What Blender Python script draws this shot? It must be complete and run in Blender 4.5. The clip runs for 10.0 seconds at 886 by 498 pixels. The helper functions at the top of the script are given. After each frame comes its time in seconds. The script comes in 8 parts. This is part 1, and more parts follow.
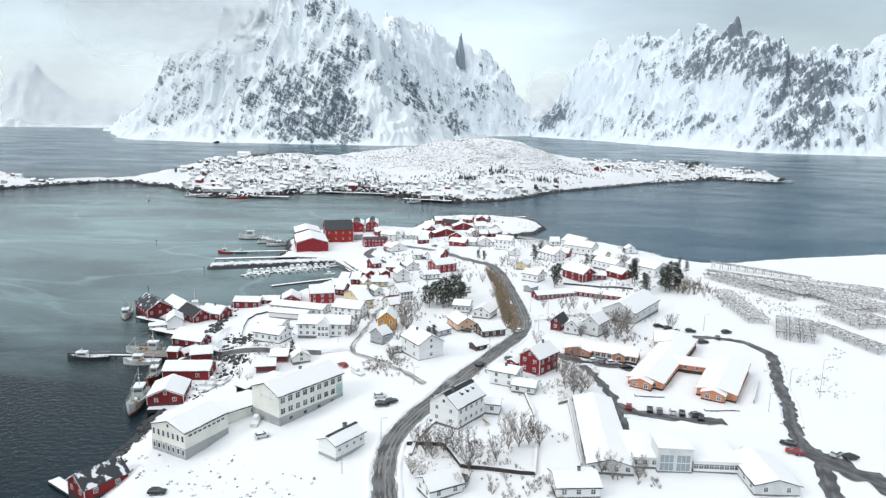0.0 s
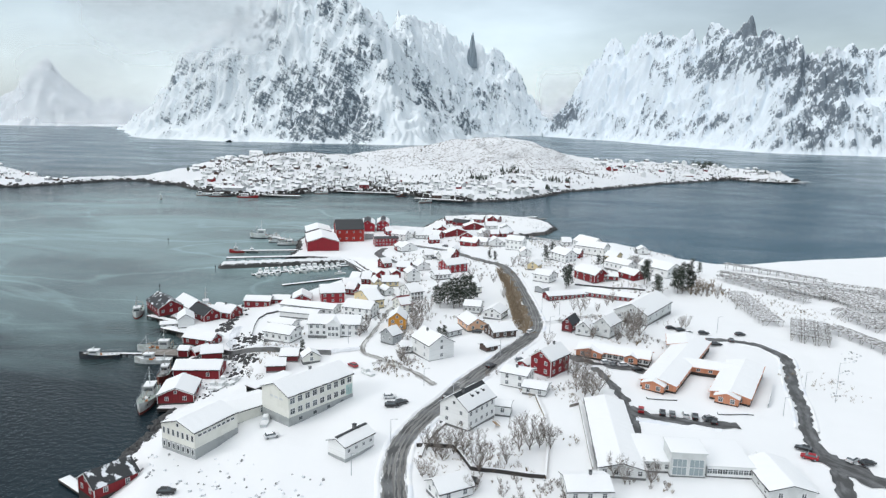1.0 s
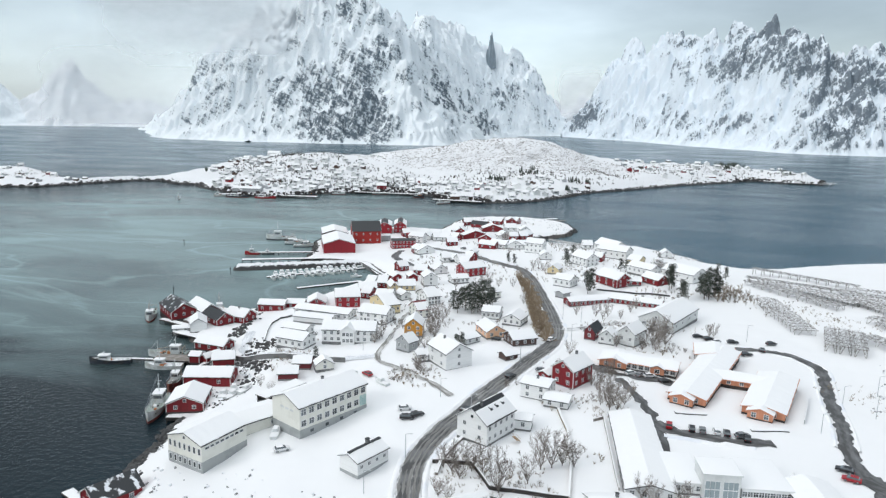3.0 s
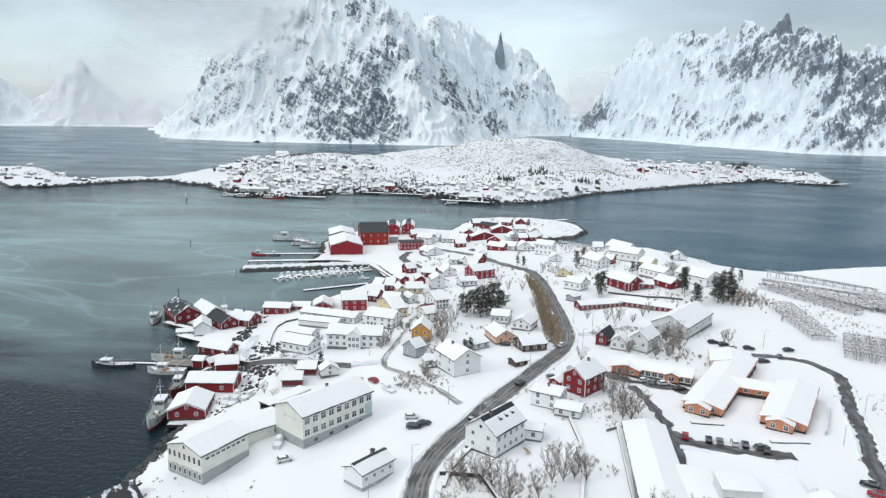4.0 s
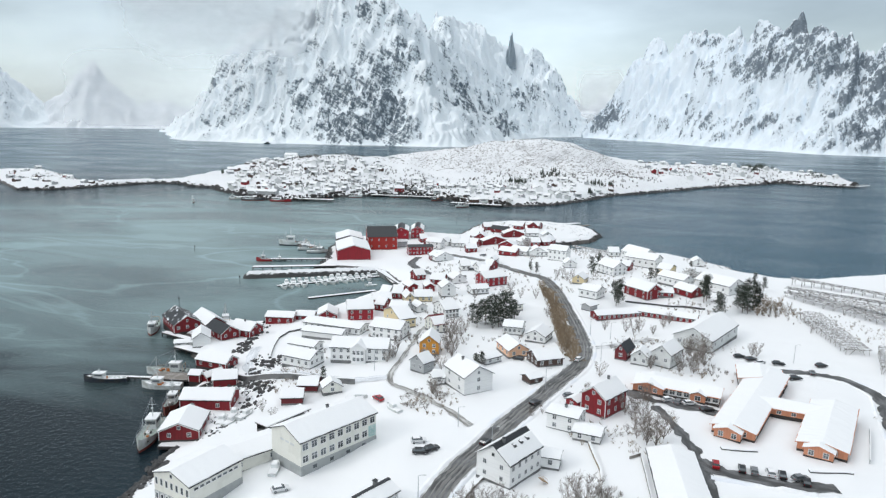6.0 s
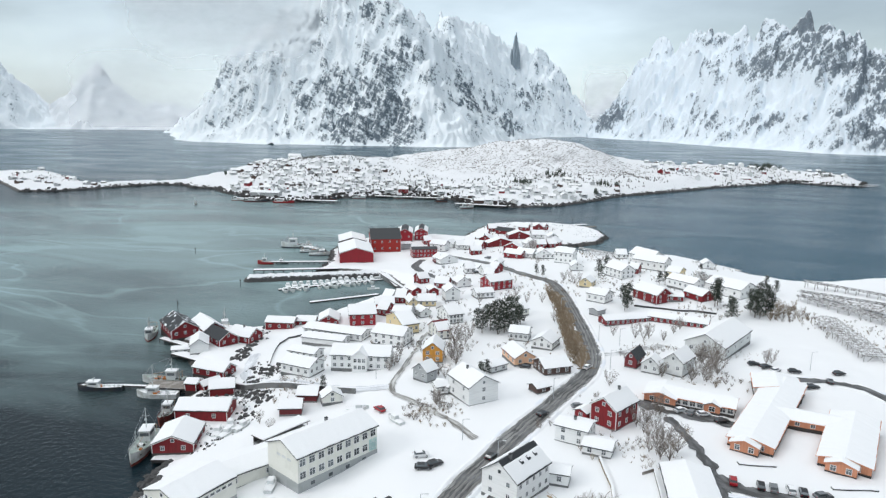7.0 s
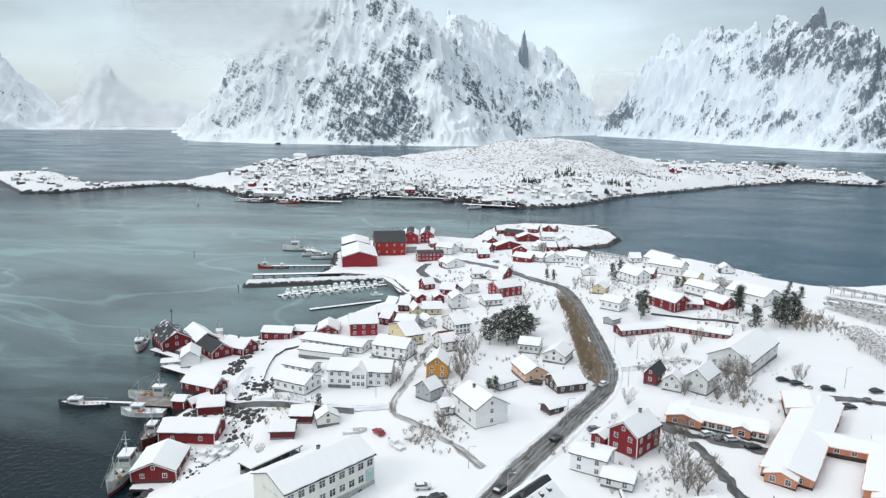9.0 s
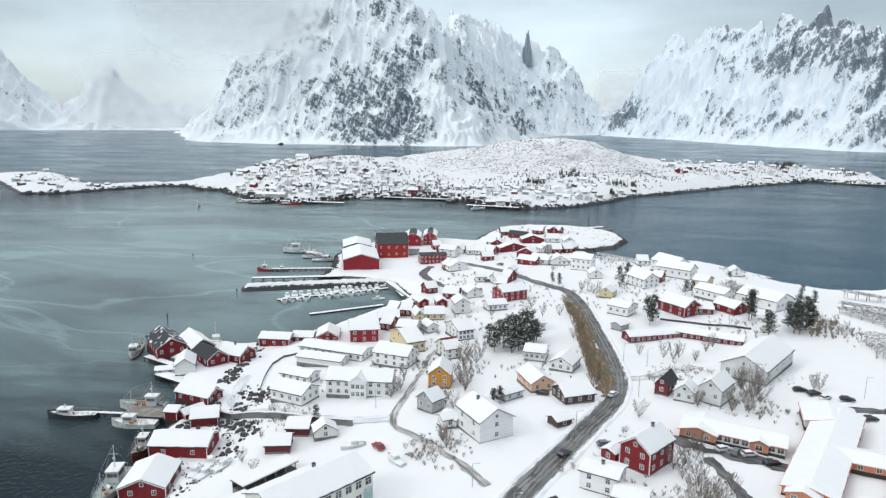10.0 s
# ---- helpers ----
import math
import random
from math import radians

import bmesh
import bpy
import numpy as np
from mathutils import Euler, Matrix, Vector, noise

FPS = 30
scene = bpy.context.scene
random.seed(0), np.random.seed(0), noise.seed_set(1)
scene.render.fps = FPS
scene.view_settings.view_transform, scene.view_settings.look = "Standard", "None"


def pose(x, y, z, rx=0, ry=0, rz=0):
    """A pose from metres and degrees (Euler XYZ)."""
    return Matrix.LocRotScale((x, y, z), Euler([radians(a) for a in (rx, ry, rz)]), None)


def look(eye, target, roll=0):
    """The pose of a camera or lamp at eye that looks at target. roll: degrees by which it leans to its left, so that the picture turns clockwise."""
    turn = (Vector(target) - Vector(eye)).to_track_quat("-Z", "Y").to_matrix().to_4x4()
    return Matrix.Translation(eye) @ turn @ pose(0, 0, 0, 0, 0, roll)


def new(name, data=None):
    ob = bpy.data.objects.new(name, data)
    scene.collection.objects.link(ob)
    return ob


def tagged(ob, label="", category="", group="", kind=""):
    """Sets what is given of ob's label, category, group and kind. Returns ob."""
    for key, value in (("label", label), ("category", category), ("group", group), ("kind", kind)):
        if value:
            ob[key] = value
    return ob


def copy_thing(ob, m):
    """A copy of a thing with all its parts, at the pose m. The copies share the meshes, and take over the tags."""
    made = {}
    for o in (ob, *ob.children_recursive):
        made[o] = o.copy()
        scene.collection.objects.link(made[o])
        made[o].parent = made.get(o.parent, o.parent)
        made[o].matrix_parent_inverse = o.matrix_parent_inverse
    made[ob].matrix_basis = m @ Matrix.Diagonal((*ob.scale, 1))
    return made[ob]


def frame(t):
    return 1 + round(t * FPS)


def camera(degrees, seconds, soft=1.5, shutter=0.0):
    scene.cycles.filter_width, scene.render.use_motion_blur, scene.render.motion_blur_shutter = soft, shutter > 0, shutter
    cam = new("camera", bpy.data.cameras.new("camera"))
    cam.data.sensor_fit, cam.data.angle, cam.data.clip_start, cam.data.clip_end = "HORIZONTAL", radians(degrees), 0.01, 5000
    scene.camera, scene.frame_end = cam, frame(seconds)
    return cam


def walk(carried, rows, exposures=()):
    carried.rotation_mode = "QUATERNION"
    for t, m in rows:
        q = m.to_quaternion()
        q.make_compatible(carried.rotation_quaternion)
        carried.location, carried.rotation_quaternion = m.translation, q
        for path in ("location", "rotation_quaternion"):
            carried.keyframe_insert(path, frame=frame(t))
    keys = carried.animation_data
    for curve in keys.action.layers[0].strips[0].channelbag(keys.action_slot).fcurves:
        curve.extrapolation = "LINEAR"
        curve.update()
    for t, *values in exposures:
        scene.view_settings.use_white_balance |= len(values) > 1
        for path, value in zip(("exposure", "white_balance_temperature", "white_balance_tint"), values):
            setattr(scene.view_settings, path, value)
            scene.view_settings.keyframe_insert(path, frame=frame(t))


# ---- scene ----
cam = camera(65.4, 10.0, soft=1.3)
PATH = [
    (0, (0.515, -10.231, 99.44), (0.319, -8.278, 99.06), 1.1),
    (0.5, (0.388, -10.089, 99.494), (0.177, -8.138, 99.111), 1.2),
    (1, (0.312, -8.854, 99.441), (0.085, -6.904, 99.059), 1.2),
    (1.5, (0.071, -7.162, 99.417), (-0.169, -5.214, 99.036), 1.2),
    (2, (-0.14, -5.171, 99.424), (-0.394, -3.225, 99.042), 1.2),
    (2.5, (-0.498, -2.574, 99.325), (-0.765, -0.629, 98.943), 1.2),
    (4, (-1.618, 6.514, 99.249), (-1.921, 8.454, 98.866), 1.1),
    (4.5, (-2.117, 9.847, 99.207), (-2.431, 11.785, 98.825), 1.1),
    (5, (-2.572, 13.575, 99.265), (-2.887, 15.512, 98.883), 1.0),
    (5.5, (-3.102, 17.342, 99.18), (-3.426, 19.279, 98.799), 1.0),
    (7, (-4.681, 29.278, 99.074), (-5.028, 31.211, 98.694), 0.8),
    (7.5, (-5.157, 33.385, 99.053), (-5.51, 35.316, 98.672), 0.7),
    (8, (-5.619, 37.916, 98.841), (-5.978, 39.846, 98.459), 0.7),
    (8.5, (-6.179, 42.13, 98.828), (-6.544, 44.058, 98.445), 0.6),
    (9, (-6.681, 46.36, 98.733), (-7.051, 48.288, 98.35), 0.6),
    (9.5, (-7.253, 50.675, 98.661), (-7.628, 52.602, 98.278), 0.5),
    (10, (-8.059, 55.14, 98.556), (-8.439, 57.065, 98.173), 0.5),
]
walk(cam, [(t, look(eye, target, roll)) for t, eye, target, roll in PATH], [(0, -0.22), (0.5, -0.29), (1.5, -0.36), (10, -0.34)])

# ---- sky and sun: a bright overcast winter day ----
world = bpy.data.worlds.new("overcast_sky")
scene.world = world
world.use_nodes = True
wn, wl = world.node_tree.nodes, world.node_tree.links
wn.clear()
w_out = wn.new("ShaderNodeOutputWorld")
w_sky = wn.new("ShaderNodeTexSky")
w_sky.sky_type, w_sky.sun_disc = "NISHITA", False
w_sky.sun_elevation, w_sky.sun_rotation = radians(34), radians(238)
w_bg_sky = wn.new("ShaderNodeBackground")
w_bg_sky.inputs["Strength"].default_value = 0.05
w_cloud = wn.new("ShaderNodeBackground")
w_cloud.inputs["Strength"].default_value = 0.98
w_add = wn.new("ShaderNodeAddShader")
w_co = wn.new("ShaderNodeTexCoord")
w_sep = wn.new("ShaderNodeSeparateXYZ")
w_ramp = wn.new("ShaderNodeValToRGB")
w_ramp.color_ramp.elements[0].position, w_ramp.color_ramp.elements[0].color = 0.0, (0.88, 1.04, 1.13, 1)
w_ramp.color_ramp.elements[1].position, w_ramp.color_ramp.elements[1].color = 0.9, (2.15, 2.24, 2.27, 1)
for at, col in ((0.06, (0.90, 1.055, 1.145, 1)), (0.14, (0.77, 0.90, 0.985, 1)), (0.24, (0.56, 0.65, 0.71, 1)), (0.48, (0.84, 0.89, 0.915, 1))):
    e = w_ramp.color_ramp.elements.new(at)
    e.color = col
w_map = wn.new("ShaderNodeMapping")
w_map.inputs["Scale"].default_value = (2.2, 2.2, 7.0)
w_noise = wn.new("ShaderNodeTexNoise")
w_noise.inputs["Scale"].default_value, w_noise.inputs["Detail"].default_value, w_noise.inputs["Roughness"].default_value = 1.6, 6.0, 0.55
w_range = wn.new("ShaderNodeMapRange")
w_range.inputs["From Min"].default_value, w_range.inputs["From Max"].default_value = 0.3, 0.72
w_range.inputs["To Min"].default_value, w_range.inputs["To Max"].default_value = 0.74, 1.16
w_mul = wn.new("ShaderNodeVectorMath")
w_mul.operation = "SCALE"
wl.new(w_co.outputs["Generated"], w_sep.inputs[0])
wl.new(w_sep.outputs["Z"], w_ramp.inputs["Fac"])
wl.new(w_co.outputs["Generated"], w_map.inputs["Vector"])
wl.new(w_map.outputs["Vector"], w_noise.inputs["Vector"])
wl.new(w_noise.outputs["Fac"], w_range.inputs["Value"])
wl.new(w_ramp.outputs["Color"], w_mul.inputs[0])
# sky brightest over the mountains ahead; the dimmed sides stand in for lens vignetting
w_side = wn.new("ShaderNodeMath")
w_side.operation = "ABSOLUTE"
w_dim = wn.new("ShaderNodeMapRange")
w_dim.interpolation_type = "SMOOTHSTEP"
w_dim.inputs["From Min"].default_value, w_dim.inputs["From Max"].default_value = 0.16, 0.62
w_dim.inputs["To Min"].default_value, w_dim.inputs["To Max"].default_value = 1.0, 0.52
w_both = wn.new("ShaderNodeMath")
w_both.operation = "MULTIPLY"
w_turn = wn.new("ShaderNodeMath")
w_turn.inputs[1].default_value = 0.26
wl.new(w_sep.outputs["X"], w_turn.inputs[0])
wl.new(w_turn.outputs[0], w_side.inputs[0])
wl.new(w_side.outputs[0], w_dim.inputs["Value"])
wl.new(w_dim.outputs["Result"], w_both.inputs[0])
wl.new(w_range.outputs["Result"], w_both.inputs[1])
wl.new(w_both.outputs[0], w_mul.inputs["Scale"])
wl.new(w_mul.outputs[0], w_cloud.inputs["Color"])
wl.new(w_sky.outputs["Color"], w_bg_sky.inputs["Color"])
wl.new(w_bg_sky.outputs[0], w_add.inputs[0])
wl.new(w_cloud.outputs[0], w_add.inputs[1])
wl.new(w_add.outputs[0], w_out.inputs["Surface"])

sun = new("sun", bpy.data.lights.new("sun", "SUN"))
sun.data.energy, sun.data.angle, sun.data.color = 0.8, radians(14), (1.0, 0.985, 0.96)
sun.matrix_world = look((-420, 40, 330), (0, 300, 0))


# ---- materials ----
def material(name, base, rough=0.8, metal=0.0, grain=0.0, spots=None, scale=1.0, bump=0.0, detail_scale=6.0, stretch=(1, 1, 1), vary=0.0, spot_at=(0.5, 0.62), coords="Object"):
    """Principled surface: base colour with broad stains (spots), fine grain, bump and a small change from object to object."""
    m = bpy.data.materials.new(name)
    m.use_nodes = True
    n, l = m.node_tree.nodes, m.node_tree.links
    b = n["Principled BSDF"]
    b.inputs["Roughness"].default_value, b.inputs["Metallic"].default_value = rough, metal
    co = n.new("ShaderNodeTexCoord")
    mp = n.new("ShaderNodeMapping")
    mp.inputs["Scale"].default_value = stretch
    l.new(co.outputs[coords], mp.inputs["Vector"])
    colour = n.new("ShaderNodeRGB")
    colour.outputs[0].default_value = (*base, 1)
    last = colour.outputs[0]
    if spots:
        a = n.new("ShaderNodeTexNoise")
        a.inputs["Scale"].default_value, a.inputs["Detail"].default_value = 0.35 * scale, 5
        l.new(mp.outputs["Vector"], a.inputs["Vector"])
        r = n.new("ShaderNodeMapRange")
        r.inputs["From Min"].default_value, r.inputs["From Max"].default_value = spot_at
        l.new(a.outputs["Fac"], r.inputs["Value"])
        x = n.new("ShaderNodeMix")
        x.data_type = "RGBA"
        l.new(r.outputs["Result"], x.inputs["Factor"])
        l.new(last, x.inputs["A"])
        x.inputs["B"].default_value = (*spots, 1)
        last = x.outputs["Result"]
    f = n.new("ShaderNodeTexNoise")
    f.inputs["Scale"].default_value, f.inputs["Detail"].default_value = detail_scale * scale, 6
    l.new(mp.outputs["Vector"], f.inputs["Vector"])
    if grain or vary:
        g = n.new("ShaderNodeMapRange")
        g.inputs["From Min"].default_value, g.inputs["From Max"].default_value = 0.25, 0.75
        g.inputs["To Min"].default_value, g.inputs["To Max"].default_value = 1 - grain, 1 + grain
        l.new(f.outputs["Fac"], g.inputs["Value"])
        fac = g.outputs["Result"]
        if vary:
            o = n.new("ShaderNodeObjectInfo")
            v = n.new("ShaderNodeMapRange")
            v.inputs["To Min"].default_value, v.inputs["To Max"].default_value = 1 - vary, 1 + vary
            l.new(o.outputs["Random"], v.inputs["Value"])
            t = n.new("ShaderNodeMath")
            t.operation = "MULTIPLY"
            l.new(fac, t.inputs[0])
            l.new(v.outputs["Result"], t.inputs[1])
            fac = t.outputs[0]
        s = n.new("ShaderNodeVectorMath")
        s.operation = "SCALE"
        l.new(last, s.inputs[0])
        l.new(fac, s.inputs["Scale"])
        last = s.outputs[0]
    l.new(last, b.inputs["Base Color"])
    if bump:
        u = n.new("ShaderNodeBump")
        u.inputs["Strength"].default_value, u.inputs["Distance"].default_value = bump, 0.15
        l.new(f.outputs["Fac"], u.inputs["Height"])
        l.new(u.outputs["Normal"], b.inputs["Normal"])
    return m


SNOW = (0.875, 0.882, 0.89)
snow = material("snow", SNOW, 0.75, grain=0.04, spots=(0.79, 0.82, 0.87), scale=0.3, bump=0.5, detail_scale=5)
roof_snow = material("roof_snow", (0.88, 0.887, 0.895), 0.75, grain=0.03, bump=0.35, detail_scale=4)
red_board = material("red_boards", (0.225, 0.010, 0.016), 0.65, grain=0.16, spots=(0.17, 0.009, 0.013), stretch=(6, 6, 0.6), bump=0.3, vary=0.12)
crimson_board = material("crimson_sheeting", (0.31, 0.009, 0.020), 0.5, grain=0.1, spots=(0.26, 0.01, 0.018), stretch=(4, 4, 0.4), bump=0.25, vary=0.06)
scarlet_board = material("scarlet_boards", (0.38, 0.022, 0.016), 0.6, grain=0.1, spots=(0.32, 0.02, 0.014), stretch=(5, 5, 0.5), bump=0.25)
dark_board = material("dark_boards", (0.09, 0.055, 0.045), 0.75, grain=0.2, stretch=(6, 6, 0.6), bump=0.3)
maroon_board = material("maroon_boards", (0.16, 0.02, 0.025), 0.7, grain=0.16, stretch=(6, 6, 0.6), bump=0.3)
white_board = material("white_boards", (0.84, 0.85, 0.845), 0.6, grain=0.05, spots=(0.78, 0.79, 0.785), stretch=(0.6, 0.6, 8), bump=0.25, vary=0.05)
cream_board = material("cream_render", (0.80, 0.80, 0.74), 0.7, grain=0.05, spots=(0.74, 0.74, 0.68), bump=0.2, vary=0.04)
yellow_board = material("pale_yellow_boards", (0.72, 0.60, 0.36), 0.65, grain=0.07, stretch=(0.6, 0.6, 8), bump=0.25, vary=0.05)
ochre_board = material("ochre_boards", (0.60, 0.27, 0.035), 0.65, grain=0.12, spots=(0.5, 0.22, 0.03), stretch=(6, 6, 0.6), bump=0.3)
orange_board = material("orange_boards", (0.60, 0.265, 0.155), 0.65, grain=0.1, spots=(0.54, 0.225, 0.125), stretch=(6, 6, 0.6), bump=0.3, vary=0.04)
peach_board = material("peach_boards", (0.84, 0.53, 0.34), 0.65, grain=0.07, stretch=(0.6, 0.6, 8), bump=0.25)
grey_board = material("grey_boards", (0.42, 0.44, 0.45), 0.7, grain=0.08, spots=(0.36, 0.38, 0.39), stretch=(6, 6, 0.6), bump=0.3, vary=0.08)
mid_grey = material("grey_render", (0.40, 0.42, 0.42), 0.8, grain=0.06, spots=(0.34, 0.36, 0.36), bump=0.2)
pale_grey = material("pale_grey_render", (0.68, 0.70, 0.695), 0.75, grain=0.05, spots=(0.60, 0.62, 0.615), bump=0.2)
concrete = material("concrete", (0.20, 0.205, 0.205), 0.85, grain=0.12, spots=(0.13, 0.135, 0.135), bump=0.3)
slate = material("black_slate", (0.025, 0.028, 0.032), 0.55, grain=0.25, bump=0.4)
patchy_roof = material("snow_patched_slate", (0.03, 0.033, 0.037), 0.6, spots=(0.82, 0.84, 0.87), scale=1.1, grain=0.1, bump=0.3, spot_at=(0.55, 0.6))
timber = material("weathered_timber", (0.20, 0.18, 0.16), 0.85, grain=0.25, spots=(0.30, 0.28, 0.26), bump=0.3, vary=0.2)
frosted_timber = material("frosted_timber", (0.22, 0.21, 0.20), 0.85, grain=0.3, spots=(0.74, 0.75, 0.77), scale=2.2, bump=0.3, vary=0.2, spot_at=(0.42, 0.6))
dark_timber = material("tarred_timber", (0.045, 0.04, 0.038), 0.8, grain=0.3, bump=0.3, vary=0.2)
fair_timber = material("fair_timber", (0.45, 0.33, 0.22), 0.75, grain=0.2, bump=0.2)
trim_white = material("white_trim", (0.78, 0.79, 0.79), 0.55, grain=0.03)
glass = material("window_glass", (0.11, 0.125, 0.135), 0.1, grain=0.1, vary=0.6)
lit_glass = material("large_glazing", (0.30, 0.36, 0.38), 0.1, grain=0.15)
rubber = material("black_rubber", (0.02, 0.02, 0.02), 0.8, grain=0.2)
steel = material("galvanised_steel", (0.42, 0.44, 0.46), 0.45, 0.7, grain=0.1)
rust = material("red_oxide_paint", (0.20, 0.045, 0.03), 0.7, grain=0.2, spots=(0.12, 0.04, 0.03), bump=0.2)
hull_white = material("white_hull_paint", (0.66, 0.69, 0.69), 0.4, grain=0.08, spots=(0.5, 0.52, 0.5), vary=0.1)
hull_dark = material("dark_hull_paint", (0.035, 0.045, 0.06), 0.4, grain=0.15, spots=(0.06, 0.06, 0.06))
hull_green = material("pale_green_deck", (0.33, 0.40, 0.36), 0.6, grain=0.2, spots=(0.55, 0.57, 0.56), scale=3)
bark = material("bare_bark", (0.20, 0.172, 0.152), 0.9, grain=0.25, spots=(0.36, 0.33, 0.31), scale=2, bump=0.3, vary=0.25)
brown_twig = material("brown_twigs", (0.24, 0.18, 0.12), 0.9, grain=0.3, spots=(0.34, 0.28, 0.20), scale=1.5, vary=0.25)
needle = material("pine_needles", (0.042, 0.055, 0.040), 0.85, grain=0.4, spots=(0.24, 0.26, 0.25), scale=4, vary=0.3, spot_at=(0.52, 0.74))
stone = material("shore_rock", (0.075, 0.075, 0.075), 0.85, grain=0.35, spots=(0.04, 0.04, 0.042), scale=1.5, bump=0.6, detail_scale=3)
ballast = material("breakwater_stone", (0.20, 0.20, 0.20), 0.85, grain=0.35, spots=(0.80, 0.82, 0.85), scale=3, bump=0.6, detail_scale=3, spot_at=(0.42, 0.56))
paints = {}
for key, col in dict(black=(0.015, 0.016, 0.018), red=(0.35, 0.012, 0.02), grey=(0.18, 0.19, 0.20), white=(0.72, 0.73, 0.74), blue=(0.03, 0.06, 0.14), green=(0.03, 0.08, 0.05), orange=(0.5, 0.16, 0.02)).items():
    paints[key] = material("car_paint_" + key, col, 0.3, grain=0.05)


def ground_material(name, dark, light, cover, scale, rough=0.6, along=0.12):
    """Wet ground with snow lying over it in patches, drawn out along the way it is driven."""
    return material(name, dark, rough, grain=0.25, spots=light, scale=scale, bump=0.35, spot_at=cover, stretch=(1.0, along, 1.0), coords="UV")


asphalt = ground_material("wet_asphalt", (0.060, 0.060, 0.060), (0.20, 0.205, 0.21), (0.42, 0.72), 1.6, along=0.3)
road_slush = ground_material("grey_road_slush", (0.14, 0.136, 0.128), (0.32, 0.318, 0.31), (0.38, 0.72), 3.6, along=0.03)
slush = ground_material("slushy_shoulder", (0.26, 0.262, 0.262), (0.80, 0.81, 0.82), (0.36, 0.60), 2.4, along=0.25)


def slope_material(name, rock, snow_colour, level, spread, scale, streak=1.0, tides=(0.6, 2.2), mid=0.55, small=0.75, slope=1.0, fineness=7.0, relief=0.7):
    """Snow lying on all but the steepest rock: the slope decides, broken up by snowfields, gullies and bands; the swell keeps the shore bare."""
    m = bpy.data.materials.new(name)
    m.use_nodes = True
    n, l = m.node_tree.nodes, m.node_tree.links
    b = n["Principled BSDF"]
    b.inputs["Roughness"].default_value = 0.85
    geo = n.new("ShaderNodeNewGeometry")
    sep = n.new("ShaderNodeSeparateXYZ")
    l.new(geo.outputs["Normal"], sep.inputs[0])

    def cloud(size, stretch, detail, rough, tilt):
        mp = n.new("ShaderNodeMapping")
        mp.vector_type = "TEXTURE"
        mp.inputs["Scale"].default_value = (1 / size, 1 / size, 1 / size / stretch)
        mp.inputs["Rotation"].default_value = (0.0, tilt, 0.0)
        l.new(geo.outputs["Position"], mp.inputs["Vector"])
        t = n.new("ShaderNodeTexNoise")
        t.inputs["Scale"].default_value, t.inputs["Detail"].default_value, t.inputs["Roughness"].default_value = 1.0, detail, rough
        l.new(mp.outputs["Vector"], t.inputs["Vector"])
        return t

    steep = n.new("ShaderNodeMath")
    steep.operation = "MULTIPLY"
    l.new(sep.outputs["Z"], steep.inputs[0])
    steep.inputs[1].default_value = slope
    total = steep.outputs[0]
    fine = cloud(scale * fineness, 0.3, 8, 0.74, -0.2)
    for t, weight in ((cloud(scale, 0.4, 8, 0.66, 0.65), mid * streak), (fine, small * streak)):
        if weight:
            a = n.new("ShaderNodeMath")
            a.operation = "MULTIPLY_ADD"
            l.new(t.outputs["Fac"], a.inputs[0])
            a.inputs[1].default_value = weight
            l.new(total, a.inputs[2])
            total = a.outputs[0]
    wash = n.new("ShaderNodeSeparateXYZ")
    l.new(geo.outputs["Position"], wash.inputs[0])
    tide = n.new("ShaderNodeMapRange")
    tide.inputs["From Min"].default_value, tide.inputs["From Max"].default_value = tides
    tide.inputs["To Min"].default_value, tide.inputs["To Max"].default_value = -1.2, 0.0
    l.new(wash.outputs["Z"], tide.inputs["Value"])
    low = n.new("ShaderNodeMath")
    l.new(total, low.inputs[0])
    l.new(tide.outputs["Result"], low.inputs[1])
    r = n.new("ShaderNodeMapRange")
    r.inputs["From Min"].default_value, r.inputs["From Max"].default_value = level, level + spread
    l.new(low.outputs[0], r.inputs["Value"])
    tone = n.new("ShaderNodeMix")
    tone.data_type = "RGBA"
    l.new(fine.outputs["Fac"], tone.inputs["Factor"])
    tone.inputs["A"].default_value = (*[c * 0.6 for c in rock], 1)
    tone.inputs["B"].default_value = (*[c * 1.5 for c in rock], 1)
    x = n.new("ShaderNodeMix")
    x.data_type = "RGBA"
    l.new(r.outputs["Result"], x.inputs["Factor"])
    l.new(tone.outputs["Result"], x.inputs["A"])
    x.inputs["B"].default_value = (*snow_colour, 1)
    l.new(x.outputs["Result"], b.inputs["Base Color"])
    u = n.new("ShaderNodeBump")
    u.inputs["Strength"].default_value, u.inputs["Distance"].default_value = relief, 0.25 / scale
    l.new(fine.outputs["Fac"], u.inputs["Height"])
    l.new(u.outputs["Normal"], b.inputs["Normal"])
    return m


